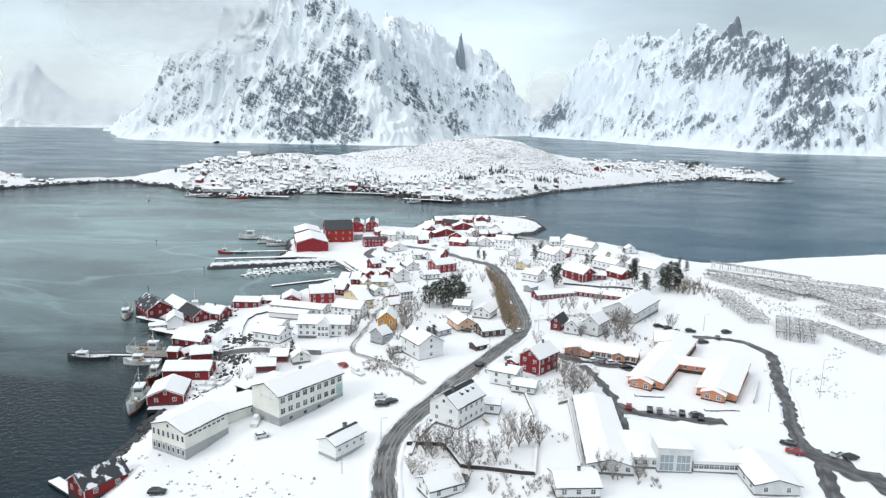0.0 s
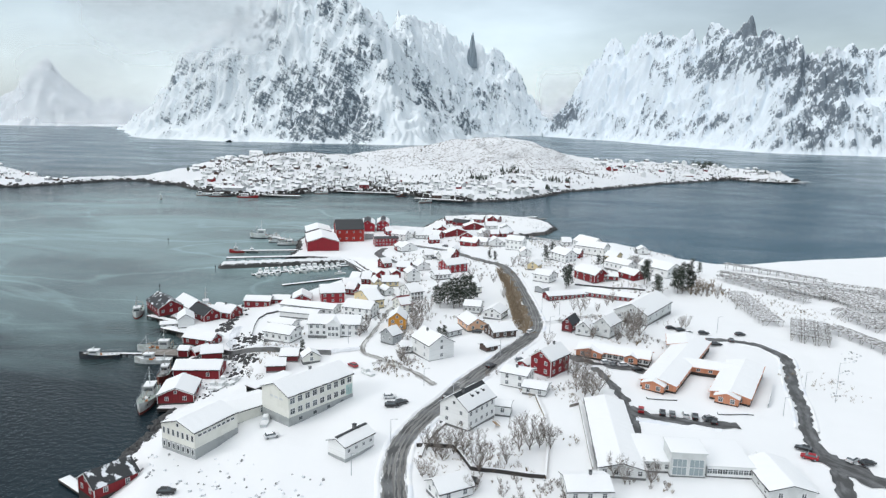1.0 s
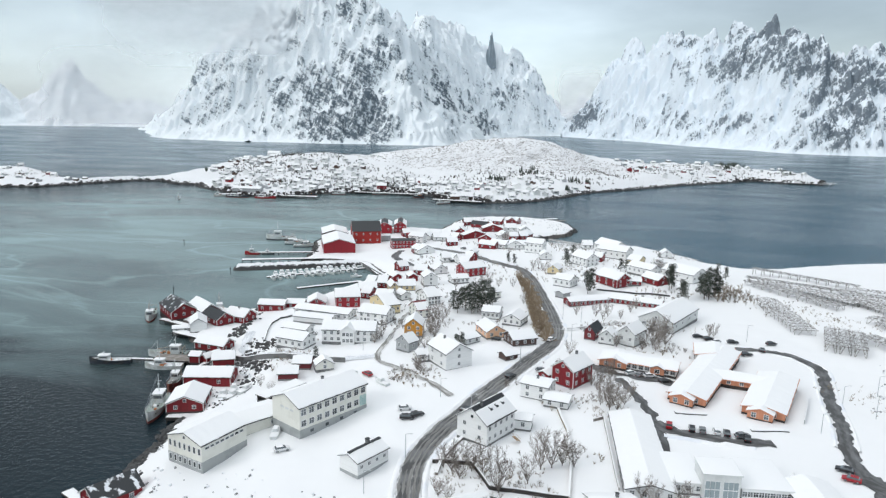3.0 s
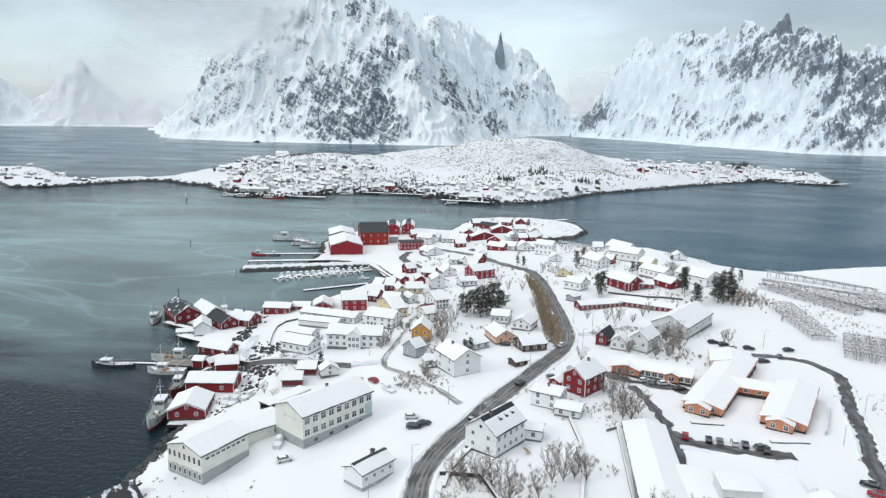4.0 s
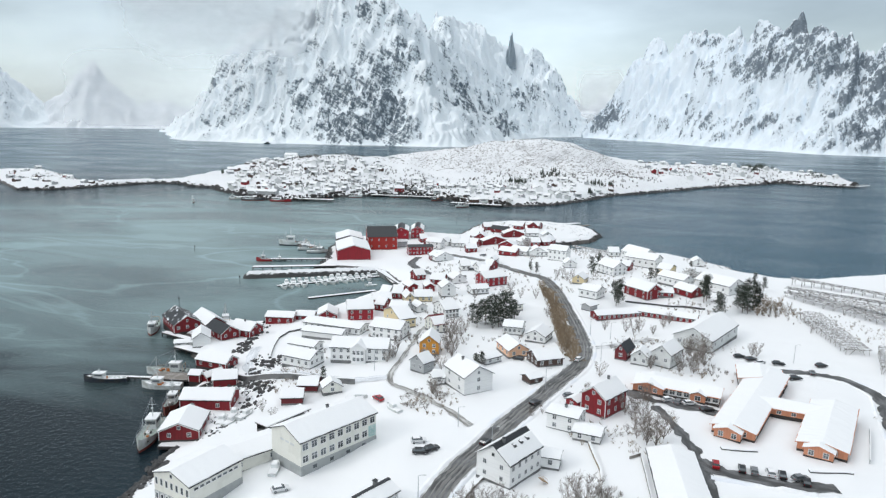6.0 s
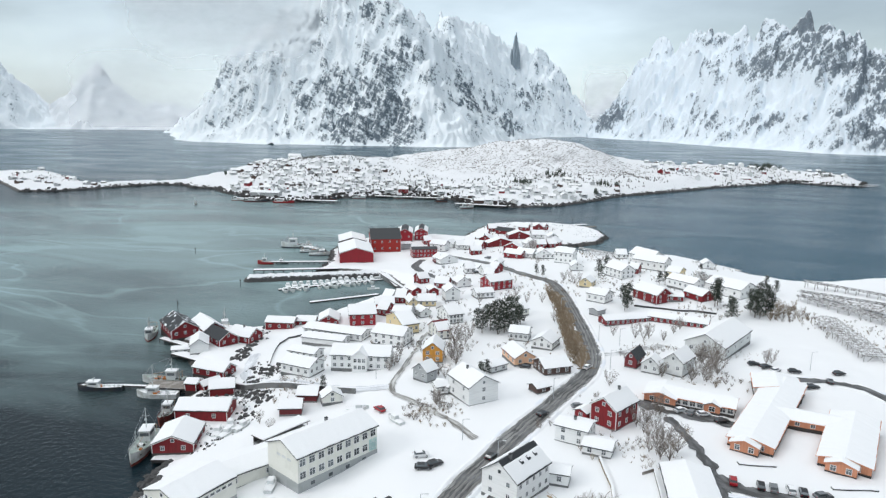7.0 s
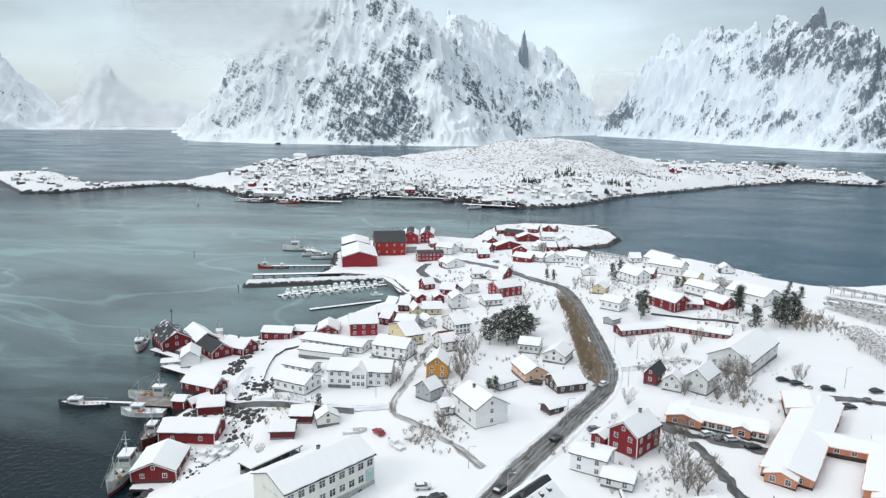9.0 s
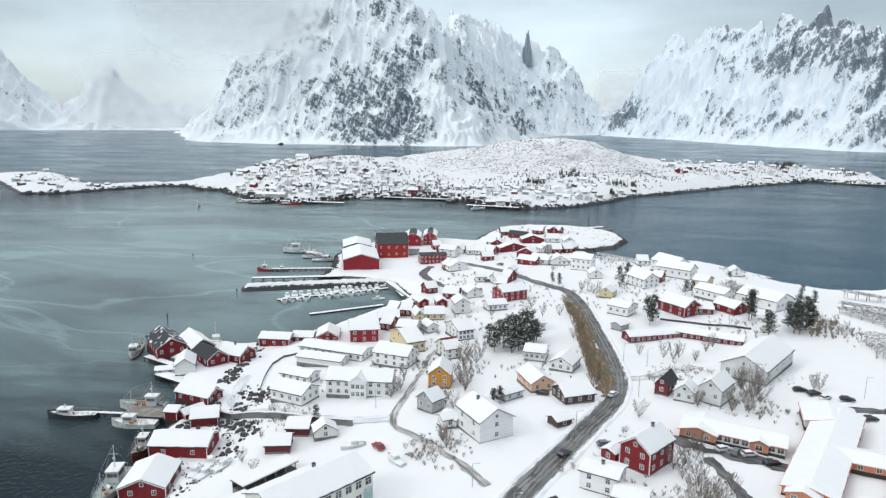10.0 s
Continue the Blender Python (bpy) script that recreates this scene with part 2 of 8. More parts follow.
def mountain_material(name, rock, snow_colour, level, tilt, spread=0.4):
    """Snow on all but the bare rock: how bare a place is comes with the mesh; fine strata and specks of snow break its edge."""
    m = bpy.data.materials.new(name)
    m.use_nodes = True
    n, l = m.node_tree.nodes, m.node_tree.links
    b = n["Principled BSDF"]
    b.inputs["Roughness"].default_value = 0.85
    geo = n.new("ShaderNodeNewGeometry")
    bare = n.new("ShaderNodeAttribute")
    bare.attribute_name = "bare"

    def cloud(size, turn, detail, rough):
        mp = n.new("ShaderNodeMapping")
        mp.vector_type = "TEXTURE"
        mp.inputs["Scale"].default_value, mp.inputs["Rotation"].default_value = size, (0.0, radians(turn), 0.0)
        l.new(geo.outputs["Position"], mp.inputs["Vector"])
        t = n.new("ShaderNodeTexNoise")
        t.inputs["Scale"].default_value, t.inputs["Detail"].default_value, t.inputs["Roughness"].default_value = 1.0, detail, rough
        l.new(mp.outputs["Vector"], t.inputs["Vector"])
        return t.outputs["Fac"]

    strata, cross, specks = cloud((55, 30, 11), tilt, 7, 0.7), cloud((9, 20, 36), tilt * 0.5, 6, 0.65), cloud((11, 11, 7), 0, 7, 0.75)
    total = bare.outputs["Fac"]
    for t, weight in ((strata, 2.0), (cross, 1.9), (specks, 1.8)):
        a = n.new("ShaderNodeMath")
        a.operation = "MULTIPLY_ADD"
        l.new(t, a.inputs[0])
        a.inputs[1].default_value = weight
        l.new(total, a.inputs[2])
        total = a.outputs[0]
    r = n.new("ShaderNodeMapRange")
    r.inputs["From Min"].default_value, r.inputs["From Max"].default_value = level + 2.85, level + 2.85 + spread
    l.new(total, r.inputs["Value"])
    tone = n.new("ShaderNodeMix")
    tone.data_type = "RGBA"
    l.new(specks, tone.inputs["Factor"])
    tone.inputs["A"].default_value = (*[c * 0.5 for c in rock], 1)
    tone.inputs["B"].default_value = (*[c * 1.6 for c in rock], 1)
    x = n.new("ShaderNodeMix")
    x.data_type = "RGBA"
    l.new(r.outputs["Result"], x.inputs["Factor"])
    x.inputs["A"].default_value = (*snow_colour, 1)
    l.new(tone.outputs["Result"], x.inputs["B"])
    l.new(x.outputs["Result"], b.inputs["Base Color"])
    u = n.new("ShaderNodeBump")
    u.inputs["Strength"].default_value, u.inputs["Distance"].default_value = 0.35, 4.0
    l.new(specks, u.inputs["Height"])
    l.new(u.outputs["Normal"], b.inputs["Normal"])
    return m


# haze is painted into these mountain and spire colours: paler, bluer rock and snow
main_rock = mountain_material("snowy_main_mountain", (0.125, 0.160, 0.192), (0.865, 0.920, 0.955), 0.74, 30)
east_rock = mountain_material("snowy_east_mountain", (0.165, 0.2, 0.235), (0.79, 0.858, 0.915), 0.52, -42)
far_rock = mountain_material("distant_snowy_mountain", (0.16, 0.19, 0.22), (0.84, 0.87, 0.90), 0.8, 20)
spire_rock = slope_material("spire_rock", (0.33, 0.385, 0.43), (0.80, 0.87, 0.935), 1.25, 0.3, 0.02, tides=(-1, 3), mid=0.5, small=1.25, slope=0.8)
island_ground = slope_material("snowy_heath", (0.085, 0.08, 0.078), (0.87, 0.882, 0.90), 1.36, 0.2, 0.12, tides=(0.5, 2.0), mid=0.35, small=1.05, relief=0.6)
land_ground = slope_material("snowy_ground", (0.085, 0.08, 0.075), (0.875, 0.882, 0.89), 1.22, 0.2, 0.3, tides=(0.9, 2.4), relief=0.25)


def water_material():
    m = bpy.data.materials.new("fjord_water")
    m.use_nodes = True
    n, l = m.node_tree.nodes, m.node_tree.links
    b = n["Principled BSDF"]
    b.inputs["IOR"].default_value = 1.33
    b.inputs["Specular IOR Level"].default_value = 0.30
    b.inputs["Specular Tint"].default_value = (0.64, 0.88, 1.0, 1)
    geo = n.new("ShaderNodeNewGeometry")
    mp = n.new("ShaderNodeMapping")
    mp.inputs["Scale"].default_value = (0.006, 0.014, 1)
    mp.inputs["Rotation"].default_value = (0, 0, radians(-16))
    l.new(geo.outputs["Position"], mp.inputs["Vector"])
    drift = n.new("ShaderNodeTexNoise")
    drift.inputs["Scale"].default_value, drift.inputs["Detail"].default_value, drift.inputs["Distortion"].default_value = 1.0, 7, 0.9
    l.new(mp.outputs["Vector"], drift.inputs["Vector"])
    rr = n.new("ShaderNodeMapRange")
    rr.inputs["From Min"].default_value, rr.inputs["From Max"].default_value = 0.35, 0.65
    rr.inputs["To Min"].default_value, rr.inputs["To Max"].default_value = 0.13, 0.26
    l.new(drift.outputs["Fac"], rr.inputs["Value"])
    l.new(rr.outputs["Result"], b.inputs["Roughness"])
    # a thin film of grease ice drifts in the sheltered bay
    bay = n.new("ShaderNodeVectorMath")
    bay.operation = "DISTANCE"
    l.new(geo.outputs["Position"], bay.inputs[0])
    bay.inputs[1].default_value = (-300, 540, 0)
    near = n.new("ShaderNodeMapRange")
    near.interpolation_type = "SMOOTHSTEP"
    near.inputs["From Min"].default_value, near.inputs["From Max"].default_value = 130, 520
    near.inputs["To Min"].default_value, near.inputs["To Max"].default_value = 0.20, -0.50
    l.new(bay.outputs["Value"], near.inputs["Value"])
    more = n.new("ShaderNodeMath")
    more.operation = "MULTIPLY_ADD"
    l.new(drift.outputs["Fac"], more.inputs[0])
    more.inputs[1].default_value = 1.1
    l.new(near.outputs["Result"], more.inputs[2])
    # brighter threads and floes where the currents gather it
    swirl = n.new("ShaderNodeTexNoise")
    swirl.inputs["Scale"].default_value, swirl.inputs["Detail"].default_value, swirl.inputs["Distortion"].default_value = 0.9, 4, 0.8
    l.new(mp.outputs["Vector"], swirl.inputs["Vector"])
    off = n.new("ShaderNodeMath")
    off.operation = "SUBTRACT"
    l.new(swirl.outputs["Fac"], off.inputs[0])
    off.inputs[1].default_value = 0.5
    line = n.new("ShaderNodeMath")
    line.operation = "ABSOLUTE"
    l.new(off.outputs[0], line.inputs[0])
    thread = n.new("ShaderNodeMapRange")
    thread.inputs["From Min"].default_value, thread.inputs["From Max"].default_value = 0.0, 0.022
    thread.inputs["To Min"].default_value, thread.inputs["To Max"].default_value = 0.22, 0.0
    l.new(line.outputs[0], thread.inputs["Value"])
    calm = n.new("ShaderNodeMapRange")
    calm.inputs["From Min"].default_value, calm.inputs["From Max"].default_value = 180, 330
    calm.inputs["To Min"].default_value, calm.inputs["To Max"].default_value = 1.0, 0.0
    l.new(bay.outputs["Value"], calm.inputs["Value"])
    film = n.new("ShaderNodeMath")
    film.operation = "MULTIPLY_ADD"
    l.new(thread.outputs["Result"], film.inputs[0])
    l.new(calm.outputs["Result"], film.inputs[1])
    l.new(more.outputs[0], film.inputs[2])
    ice = n.new("ShaderNodeMapRange")
    ice.inputs["From Min"].default_value, ice.inputs["From Max"].default_value = 0.30, 0.95
    ice.inputs["To Max"].default_value = 0.95
    l.new(film.outputs[0], ice.inputs["Value"])
    x = n.new("ShaderNodeMix")
    x.data_type = "RGBA"
    l.new(ice.outputs["Result"], x.inputs["Factor"])
    # base darker along the quays, bluer to the east: reflected sky painted into it
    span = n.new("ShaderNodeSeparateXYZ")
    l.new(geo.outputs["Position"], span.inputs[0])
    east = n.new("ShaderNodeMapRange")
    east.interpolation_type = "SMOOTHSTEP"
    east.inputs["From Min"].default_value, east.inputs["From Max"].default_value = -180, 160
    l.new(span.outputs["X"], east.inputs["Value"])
    sky_tint = n.new("ShaderNodeMix")
    sky_tint.data_type = "RGBA"
    l.new(east.outputs["Result"], sky_tint.inputs["Factor"])
    sky_tint.inputs["A"].default_value = (0.002, 0.008, 0.011, 1)
    sky_tint.inputs["B"].default_value = (0.022, 0.078, 0.118, 1)
    # far water painted paler and bluer, in place of sky mirrored at low angles
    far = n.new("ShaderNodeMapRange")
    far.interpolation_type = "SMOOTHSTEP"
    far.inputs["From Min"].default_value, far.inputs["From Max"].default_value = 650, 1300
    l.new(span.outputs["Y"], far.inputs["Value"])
    far_sky_tint = n.new("ShaderNodeMix")
    far_sky_tint.data_type = "RGBA"
    l.new(far.outputs["Result"], far_sky_tint.inputs["Factor"])
    l.new(sky_tint.outputs["Result"], far_sky_tint.inputs["A"])
    far_sky_tint.inputs["B"].default_value = (0.035, 0.085, 0.115, 1)
    l.new(far_sky_tint.outputs["Result"], x.inputs["A"])
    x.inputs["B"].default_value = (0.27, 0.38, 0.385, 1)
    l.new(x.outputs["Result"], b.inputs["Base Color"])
    waves = n.new("ShaderNodeTexNoise")
    waves.inputs["Scale"].default_value, waves.inputs["Detail"].default_value = 0.5, 5
    l.new(geo.outputs["Position"], waves.inputs["Vector"])
    u = n.new("ShaderNodeBump")
    u.inputs["Strength"].default_value, u.inputs["Distance"].default_value = 0.75, 0.6
    l.new(waves.outputs["Fac"], u.inputs["Height"])
    l.new(u.outputs["Normal"], b.inputs["Normal"])
    return m


water = water_material()


# ---- mesh helpers ----
class Geo:
    """Collects vertices and faces of one mesh."""

    def __init__(self):
        self.v, self.f = [], []

    def poly(self, *pts):
        i = len(self.v)
        self.v.extend(tuple(p) for p in pts)
        self.f.append(tuple(range(i, i + len(pts))))
        return self

    def box(self, x0, x1, y0, y1, z0, z1, m=None):
        i = len(self.v)
        c = [Vector(p) for p in ((x0, y0, z0), (x1, y0, z0), (x1, y1, z0), (x0, y1, z0), (x0, y0, z1), (x1, y0, z1), (x1, y1, z1), (x0, y1, z1))]
        self.v.extend(tuple(m @ p) if m else tuple(p) for p in c)
        self.f.extend(tuple(i + k for k in q) for q in ((3, 2, 1, 0), (4, 5, 6, 7), (0, 1, 5, 4), (1, 2, 6, 5), (2, 3, 7, 6), (3, 0, 4, 7)))
        return self

    def prism(self, profile, x0, x1):
        """A closed outline in (y, z), counter-clockwise seen from +x, drawn out from x0 to x1."""
        i, k = len(self.v), len(profile)
        self.v.extend((x0, y, z) for y, z in profile)
        self.v.extend((x1, y, z) for y, z in profile)
        self.f.append(tuple(i + j for j in reversed(range(k))))
        self.f.append(tuple(i + k + j for j in range(k)))
        self.f.extend((i + j, i + (j + 1) % k, i + k + (j + 1) % k, i + k + j) for j in range(k))
        return self

    def rod(self, a, b, r0, r1=None, sides=5):
        """A tapered bar from a to b."""
        r1 = r0 if r1 is None else r1
        a, b = Vector(a), Vector(b)
        q = (b - a).to_track_quat("Z", "Y")
        i = len(self.v)
        for p, r in ((a, r0), (b, r1)):
            for k in range(sides):
                w = 2 * math.pi * k / sides
                self.v.append(tuple(p + q @ Vector((r * math.cos(w), r * math.sin(w), 0))))
        self.f.extend((i + k, i + (k + 1) % sides, i + sides + (k + 1) % sides, i + sides + k) for k in range(sides))
        self.f.append(tuple(i + k for k in reversed(range(sides))))
        self.f.append(tuple(i + sides + k for k in range(sides)))
        return self

    def mesh(self, name, mat, smooth=False):
        me = bpy.data.meshes.new(name)
        me.from_pydata(self.v, [], self.f)
        me.materials.append(mat)
        if smooth:
            me.polygons.foreach_set("use_smooth", [True] * len(me.polygons))
        me.update()
        return me


def part(name, geo, mat, parent, label="", at=None, smooth=False):
    """One mesh object under a thing or a part; geo may also be a mesh that is shared."""
    ob = new(name, geo.mesh(name, mat, smooth) if isinstance(geo, Geo) else geo)
    ob.parent = parent
    if at is not None:
        ob.matrix_basis = at
    return tagged(ob, label=label)


def thing(name, label, category, x, y, z, rot=0.0, group="", kind=""):
    ob = new(name)
    ob.matrix_basis = pose(x, y, z, 0, 0, rot)
    return tagged(ob, label, category, group, kind)


def sheet(name, xs, ys, height, mat, label, category, keep=None):
    """A height field over a grid, one object of the setting."""
    gx, gy = np.meshgrid(xs, ys)
    gz = height(gx, gy)
    nx, ny = len(xs), len(ys)
    verts = np.stack([gx.ravel(), gy.ravel(), gz.ravel()], 1)
    idx = np.arange(nx * ny).reshape(ny, nx)
    quads = np.stack([idx[:-1, :-1], idx[:-1, 1:], idx[1:, 1:], idx[1:, :-1]], -1).reshape(-1, 4)
    if keep is not None:
        quads = quads[(gz.ravel()[quads] > keep).any(1)]
    me = bpy.data.meshes.new(name)
    me.vertices.add(len(verts))
    me.vertices.foreach_set("co", verts.astype(np.float32).ravel())
    me.loops.add(len(quads) * 4)
    me.loops.foreach_set("vertex_index", quads.astype(np.int32).ravel())
    me.polygons.add(len(quads))
    me.polygons.foreach_set("loop_start", np.arange(0, len(quads) * 4, 4, dtype=np.int32))
    me.polygons.foreach_set("use_smooth", np.ones(len(quads), bool))
    me.update(calc_edges=True)
    me.materials.append(mat)
    return tagged(new(name, me), label, category, kind="structure")


# ---- noise on arrays ----
GRADS = np.random.RandomState(7).uniform(0, 2 * math.pi, (256, 256))


def grad_noise(x, y):
    ix, iy = np.floor(x).astype(int), np.floor(y).astype(int)
    fx, fy = x - ix, y - iy
    u, v = fx * fx * fx * (fx * (fx * 6 - 15) + 10), fy * fy * fy * (fy * (fy * 6 - 15) + 10)

    def corner(a, b):
        g = GRADS[(ix + a) & 255, (iy + b) & 255]
        return np.cos(g) * (fx - a) + np.sin(g) * (fy - b)

    top = corner(0, 1) * (1 - u) + corner(1, 1) * u
    return ((corner(0, 0) * (1 - u) + corner(1, 0) * u) * (1 - v) + top * v) * 1.5


def fbm(x, y, octaves=5, gain=0.5):
    total, amp = 0.0, 1.0
    for k in range(octaves):
        total, amp = total + amp * grad_noise(x * 2**k + 17.3 * k, y * 2**k + 5.1 * k), amp * gain
    return total


def ridged(x, y, octaves=6, gain=0.55):
    total, amp = 0.0, 1.0
    for k in range(octaves):
        total, amp = total + amp * (1 - 2 * np.abs(grad_noise(x * 2**k + 31.7 * k, y * 2**k + 11.9 * k))), amp * gain
    return total


# ---- the land: outline of the village's headland, and the levels of its ground ----
SHORE = [(-96, 90), (-104, 140), (-111, 162), (-111, 177), (-114, 188), (-112, 197), (-118, 206), (-122, 226), (-132, 232), (-133, 250), (-140, 262), (-150, 270), (-158, 282), (-172, 296),
         (-165, 318), (-148, 316), (-138, 318), (-120, 345), (-110, 372), (-100, 392), (-97, 408), (-113, 434), (-132, 440), (-160, 438), (-160, 462), (-172, 500),
         (-174, 532), (-152, 562), (-125, 578), (-104, 582), (-89, 577), (-84, 603), (-79, 636), (-71, 658), (-52, 669), (-17, 672), (8, 662), (24, 645), (30, 615), (21, 584), (2, 565), (-12, 560), (-6, 550), (6, 542), (12, 528),
         (39, 520), (62, 528), (79, 522), (100, 497), (112, 480), (131, 469), (150, 469), (184, 486), (260, 515), (430, 572), (520, 300), (500, 90)]
LEVELS = [(-88, 154, 6.0), (-65, 172, 8.3), (-44, 155, 8.5), (-37, 183, 11.0), (-28, 145, 9), (-14, 163, 11.5), (27, 200, 12), (70, 205, 11.4), (90, 175, 10.5),
          (105, 256, 9), (86, 273, 11), (110, 350, 9), (21, 272, 12), (-8, 245, 12), (-23, 227, 12.3), (-48, 243, 11.8), (-46, 268, 10.6), (-87, 218, 8)]
LEVELS += [(-92, 245, 9), (-77, 288, 8), (-120, 245, 2.6), (-108, 218, 2.8), (-140, 295, 2.6), (-92, 312, 5.0), (-30, 316, 8.2), (-16, 409, 8.3), (11, 330, 8), (40, 364, 9),
           (0, 446, 8), (40, 431, 11), (71, 381, 11.5), (-119, 494, 3.2), (-127, 460, 3.0), (-40, 600, 4), (-70, 640, 3), (15, 620, 3), (170, 450, 9), (230, 470, 9), (130, 462, 6), (150, 400, 10)]


def edge_distance(px, py, ring):
    """Distance to a closed outline, positive inside it."""
    px, py = np.asarray(px, float), np.asarray(py, float)
    best, inside = np.full(px.shape, 1e18), np.zeros(px.shape, bool)
    for (ax, ay), (bx, by) in zip(ring, ring[1:] + ring[:1]):
        dx, dy = bx - ax, by - ay
        k = np.clip(((px - ax) * dx + (py - ay) * dy) / (dx * dx + dy * dy), 0, 1)
        best = np.minimum(best, (px - ax - k * dx) ** 2 + (py - ay - k * dy) ** 2)
        cross = (ay > py) != (by > py)
        if dy:
            inside ^= cross & (px < ax + (py - ay) / dy * dx)
    return np.where(inside, 1, -1) * np.sqrt(best)


def land_level(px, py):
    """Height of the village ground, smooth, before its small humps."""
    px, py = np.asarray(px, float), np.asarray(py, float)
    total, weight = np.zeros(px.shape), np.zeros(px.shape)
    for lx, ly, lz in LEVELS:
        w = 1 / ((px - lx) ** 2 + (py - ly) ** 2 + 60.0) ** 1.5
        total, weight = total + w * lz, weight + w
    d = edge_distance(px, py, SHORE)
    level = total / weight
    bank = np.where(d > 0, 1.0 + d * 0.45, 1.0 + d * 1.2)
    return np.clip(np.minimum(level, bank), -4, None)


def ground(x, y):
    return float(land_level(x, y))


def village_height(px, py):
    level = land_level(px, py)
    d = edge_distance(px, py, SHORE)
    rough = np.clip(d / 6, 0, 1) * 0.25 + np.clip(1 - np.abs(d) / 5, 0, 1) * 0.9
    return level + rough * fbm(px * 0.11, py * 0.11, 5)


GRID_X, GRID_Y = np.arange(-216, 360, 1.6), np.arange(92, 704, 1.6)
GRID_Z = village_height(*np.meshgrid(GRID_X, GRID_Y))


def lift(x, y, up=0.0):
    """Height of the ground's surface at a place, and a little more."""
    u, v = min(max((x + 216) / 1.6, 0), len(GRID_X) - 2), min(max((y - 92) / 1.6, 0), len(GRID_Y) - 2)
    i, j = int(u), int(v)
    a, b = u - i, v - j
    return float((GRID_Z[j, i] * (1 - a) + GRID_Z[j, i + 1] * a) * (1 - b) + (GRID_Z[j + 1, i] * (1 - a) + GRID_Z[j + 1, i + 1] * a) * b) + up


sheet("ground", GRID_X, GRID_Y, lambda gx, gy: GRID_Z, land_ground, "snow-covered ground of a fishing village with rocky shores", "ground", keep=-3.5)

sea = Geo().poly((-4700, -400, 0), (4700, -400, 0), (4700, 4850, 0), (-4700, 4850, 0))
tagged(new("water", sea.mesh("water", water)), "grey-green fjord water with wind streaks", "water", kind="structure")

# ---- the island across the sound ----
ISLE = [(-668, 768), (-630, 780), (-600, 830), (-560, 893), (-520, 896), (-500, 872), (-460, 868), (-430, 830), (-395, 806), (-360, 762), (-305, 762), (-270, 818), (-225, 845), (-187, 850), (-140, 838),
        (-110, 792), (-60, 790), (-15, 814), (30, 880), (60, 935), (110, 985), (215, 1100), (290, 1165), (345, 1215), (380, 1190), (436, 1176), (470, 1250), (440, 1330), (380, 1420), (300, 1450), (200, 1420), (100, 1380),
        (-60, 1360), (-250, 1330), (-420, 1260), (-520, 1120), (-548, 925), (-590, 903), (-625, 868), (-655, 872), (-720, 930), (-790, 985), (-900, 960)]
HUMPS = [(-40, 1170, 41, 85, 110), (-110, 1150, 18, 80, 110), (-200, 1150, 24.5, 90, 110), (30, 1150, 16, 50, 100), (-300, 1120, 8, 80, 110), (-420, 1060, 14, 110, 120), (110, 1200, 13, 70, 100), (250, 1260, 10, 120, 90), (-330, 1000, 16.5, 90, 80)]


def isle_height(px, py):
    d = edge_distance(px, py, ISLE)
    level = np.full(np.shape(px), 4.0) + 7.0 * np.clip((py - 800) / 250, 0, 1)
    for hx, hy, hz, sx, sy in HUMPS:
        level = level + hz * np.exp(-(((px - hx) / sx) ** 2 + ((py - hy) / sy) ** 2))
    level = level + fbm(px * 0.02, py * 0.02, 6) * np.clip(d / 40, 0, 1) * 4.5
    bank = np.where(d > 0, 1.2 + d * 0.35, 1.2 + d * 0.9)
    return np.clip(np.minimum(level, bank + fbm(px * 0.08, py * 0.08, 4) * 1.2), -4, None)


ISLE_X, ISLE_Y = np.arange(-904, 500, 5.0), np.arange(756, 1460, 5.0)
ISLE_Z = isle_height(*np.meshgrid(ISLE_X, ISLE_Y))
sheet("ground_island", ISLE_X, ISLE_Y, lambda gx, gy: ISLE_Z, island_ground, "low snow-covered island with a rounded hill", "island", keep=-3.5)

# ---- the mountains ----
def blurred(a, times):
    """Soften an array with a small kernel, repeated."""
    for _ in range(times):
        p = np.pad(a, 1, mode="edge")
        a = (p[:-2, 1:-1] + p[2:, 1:-1] + p[1:-1, :-2] + p[1:-1, 2:] + 2 * a) / 6
    return a


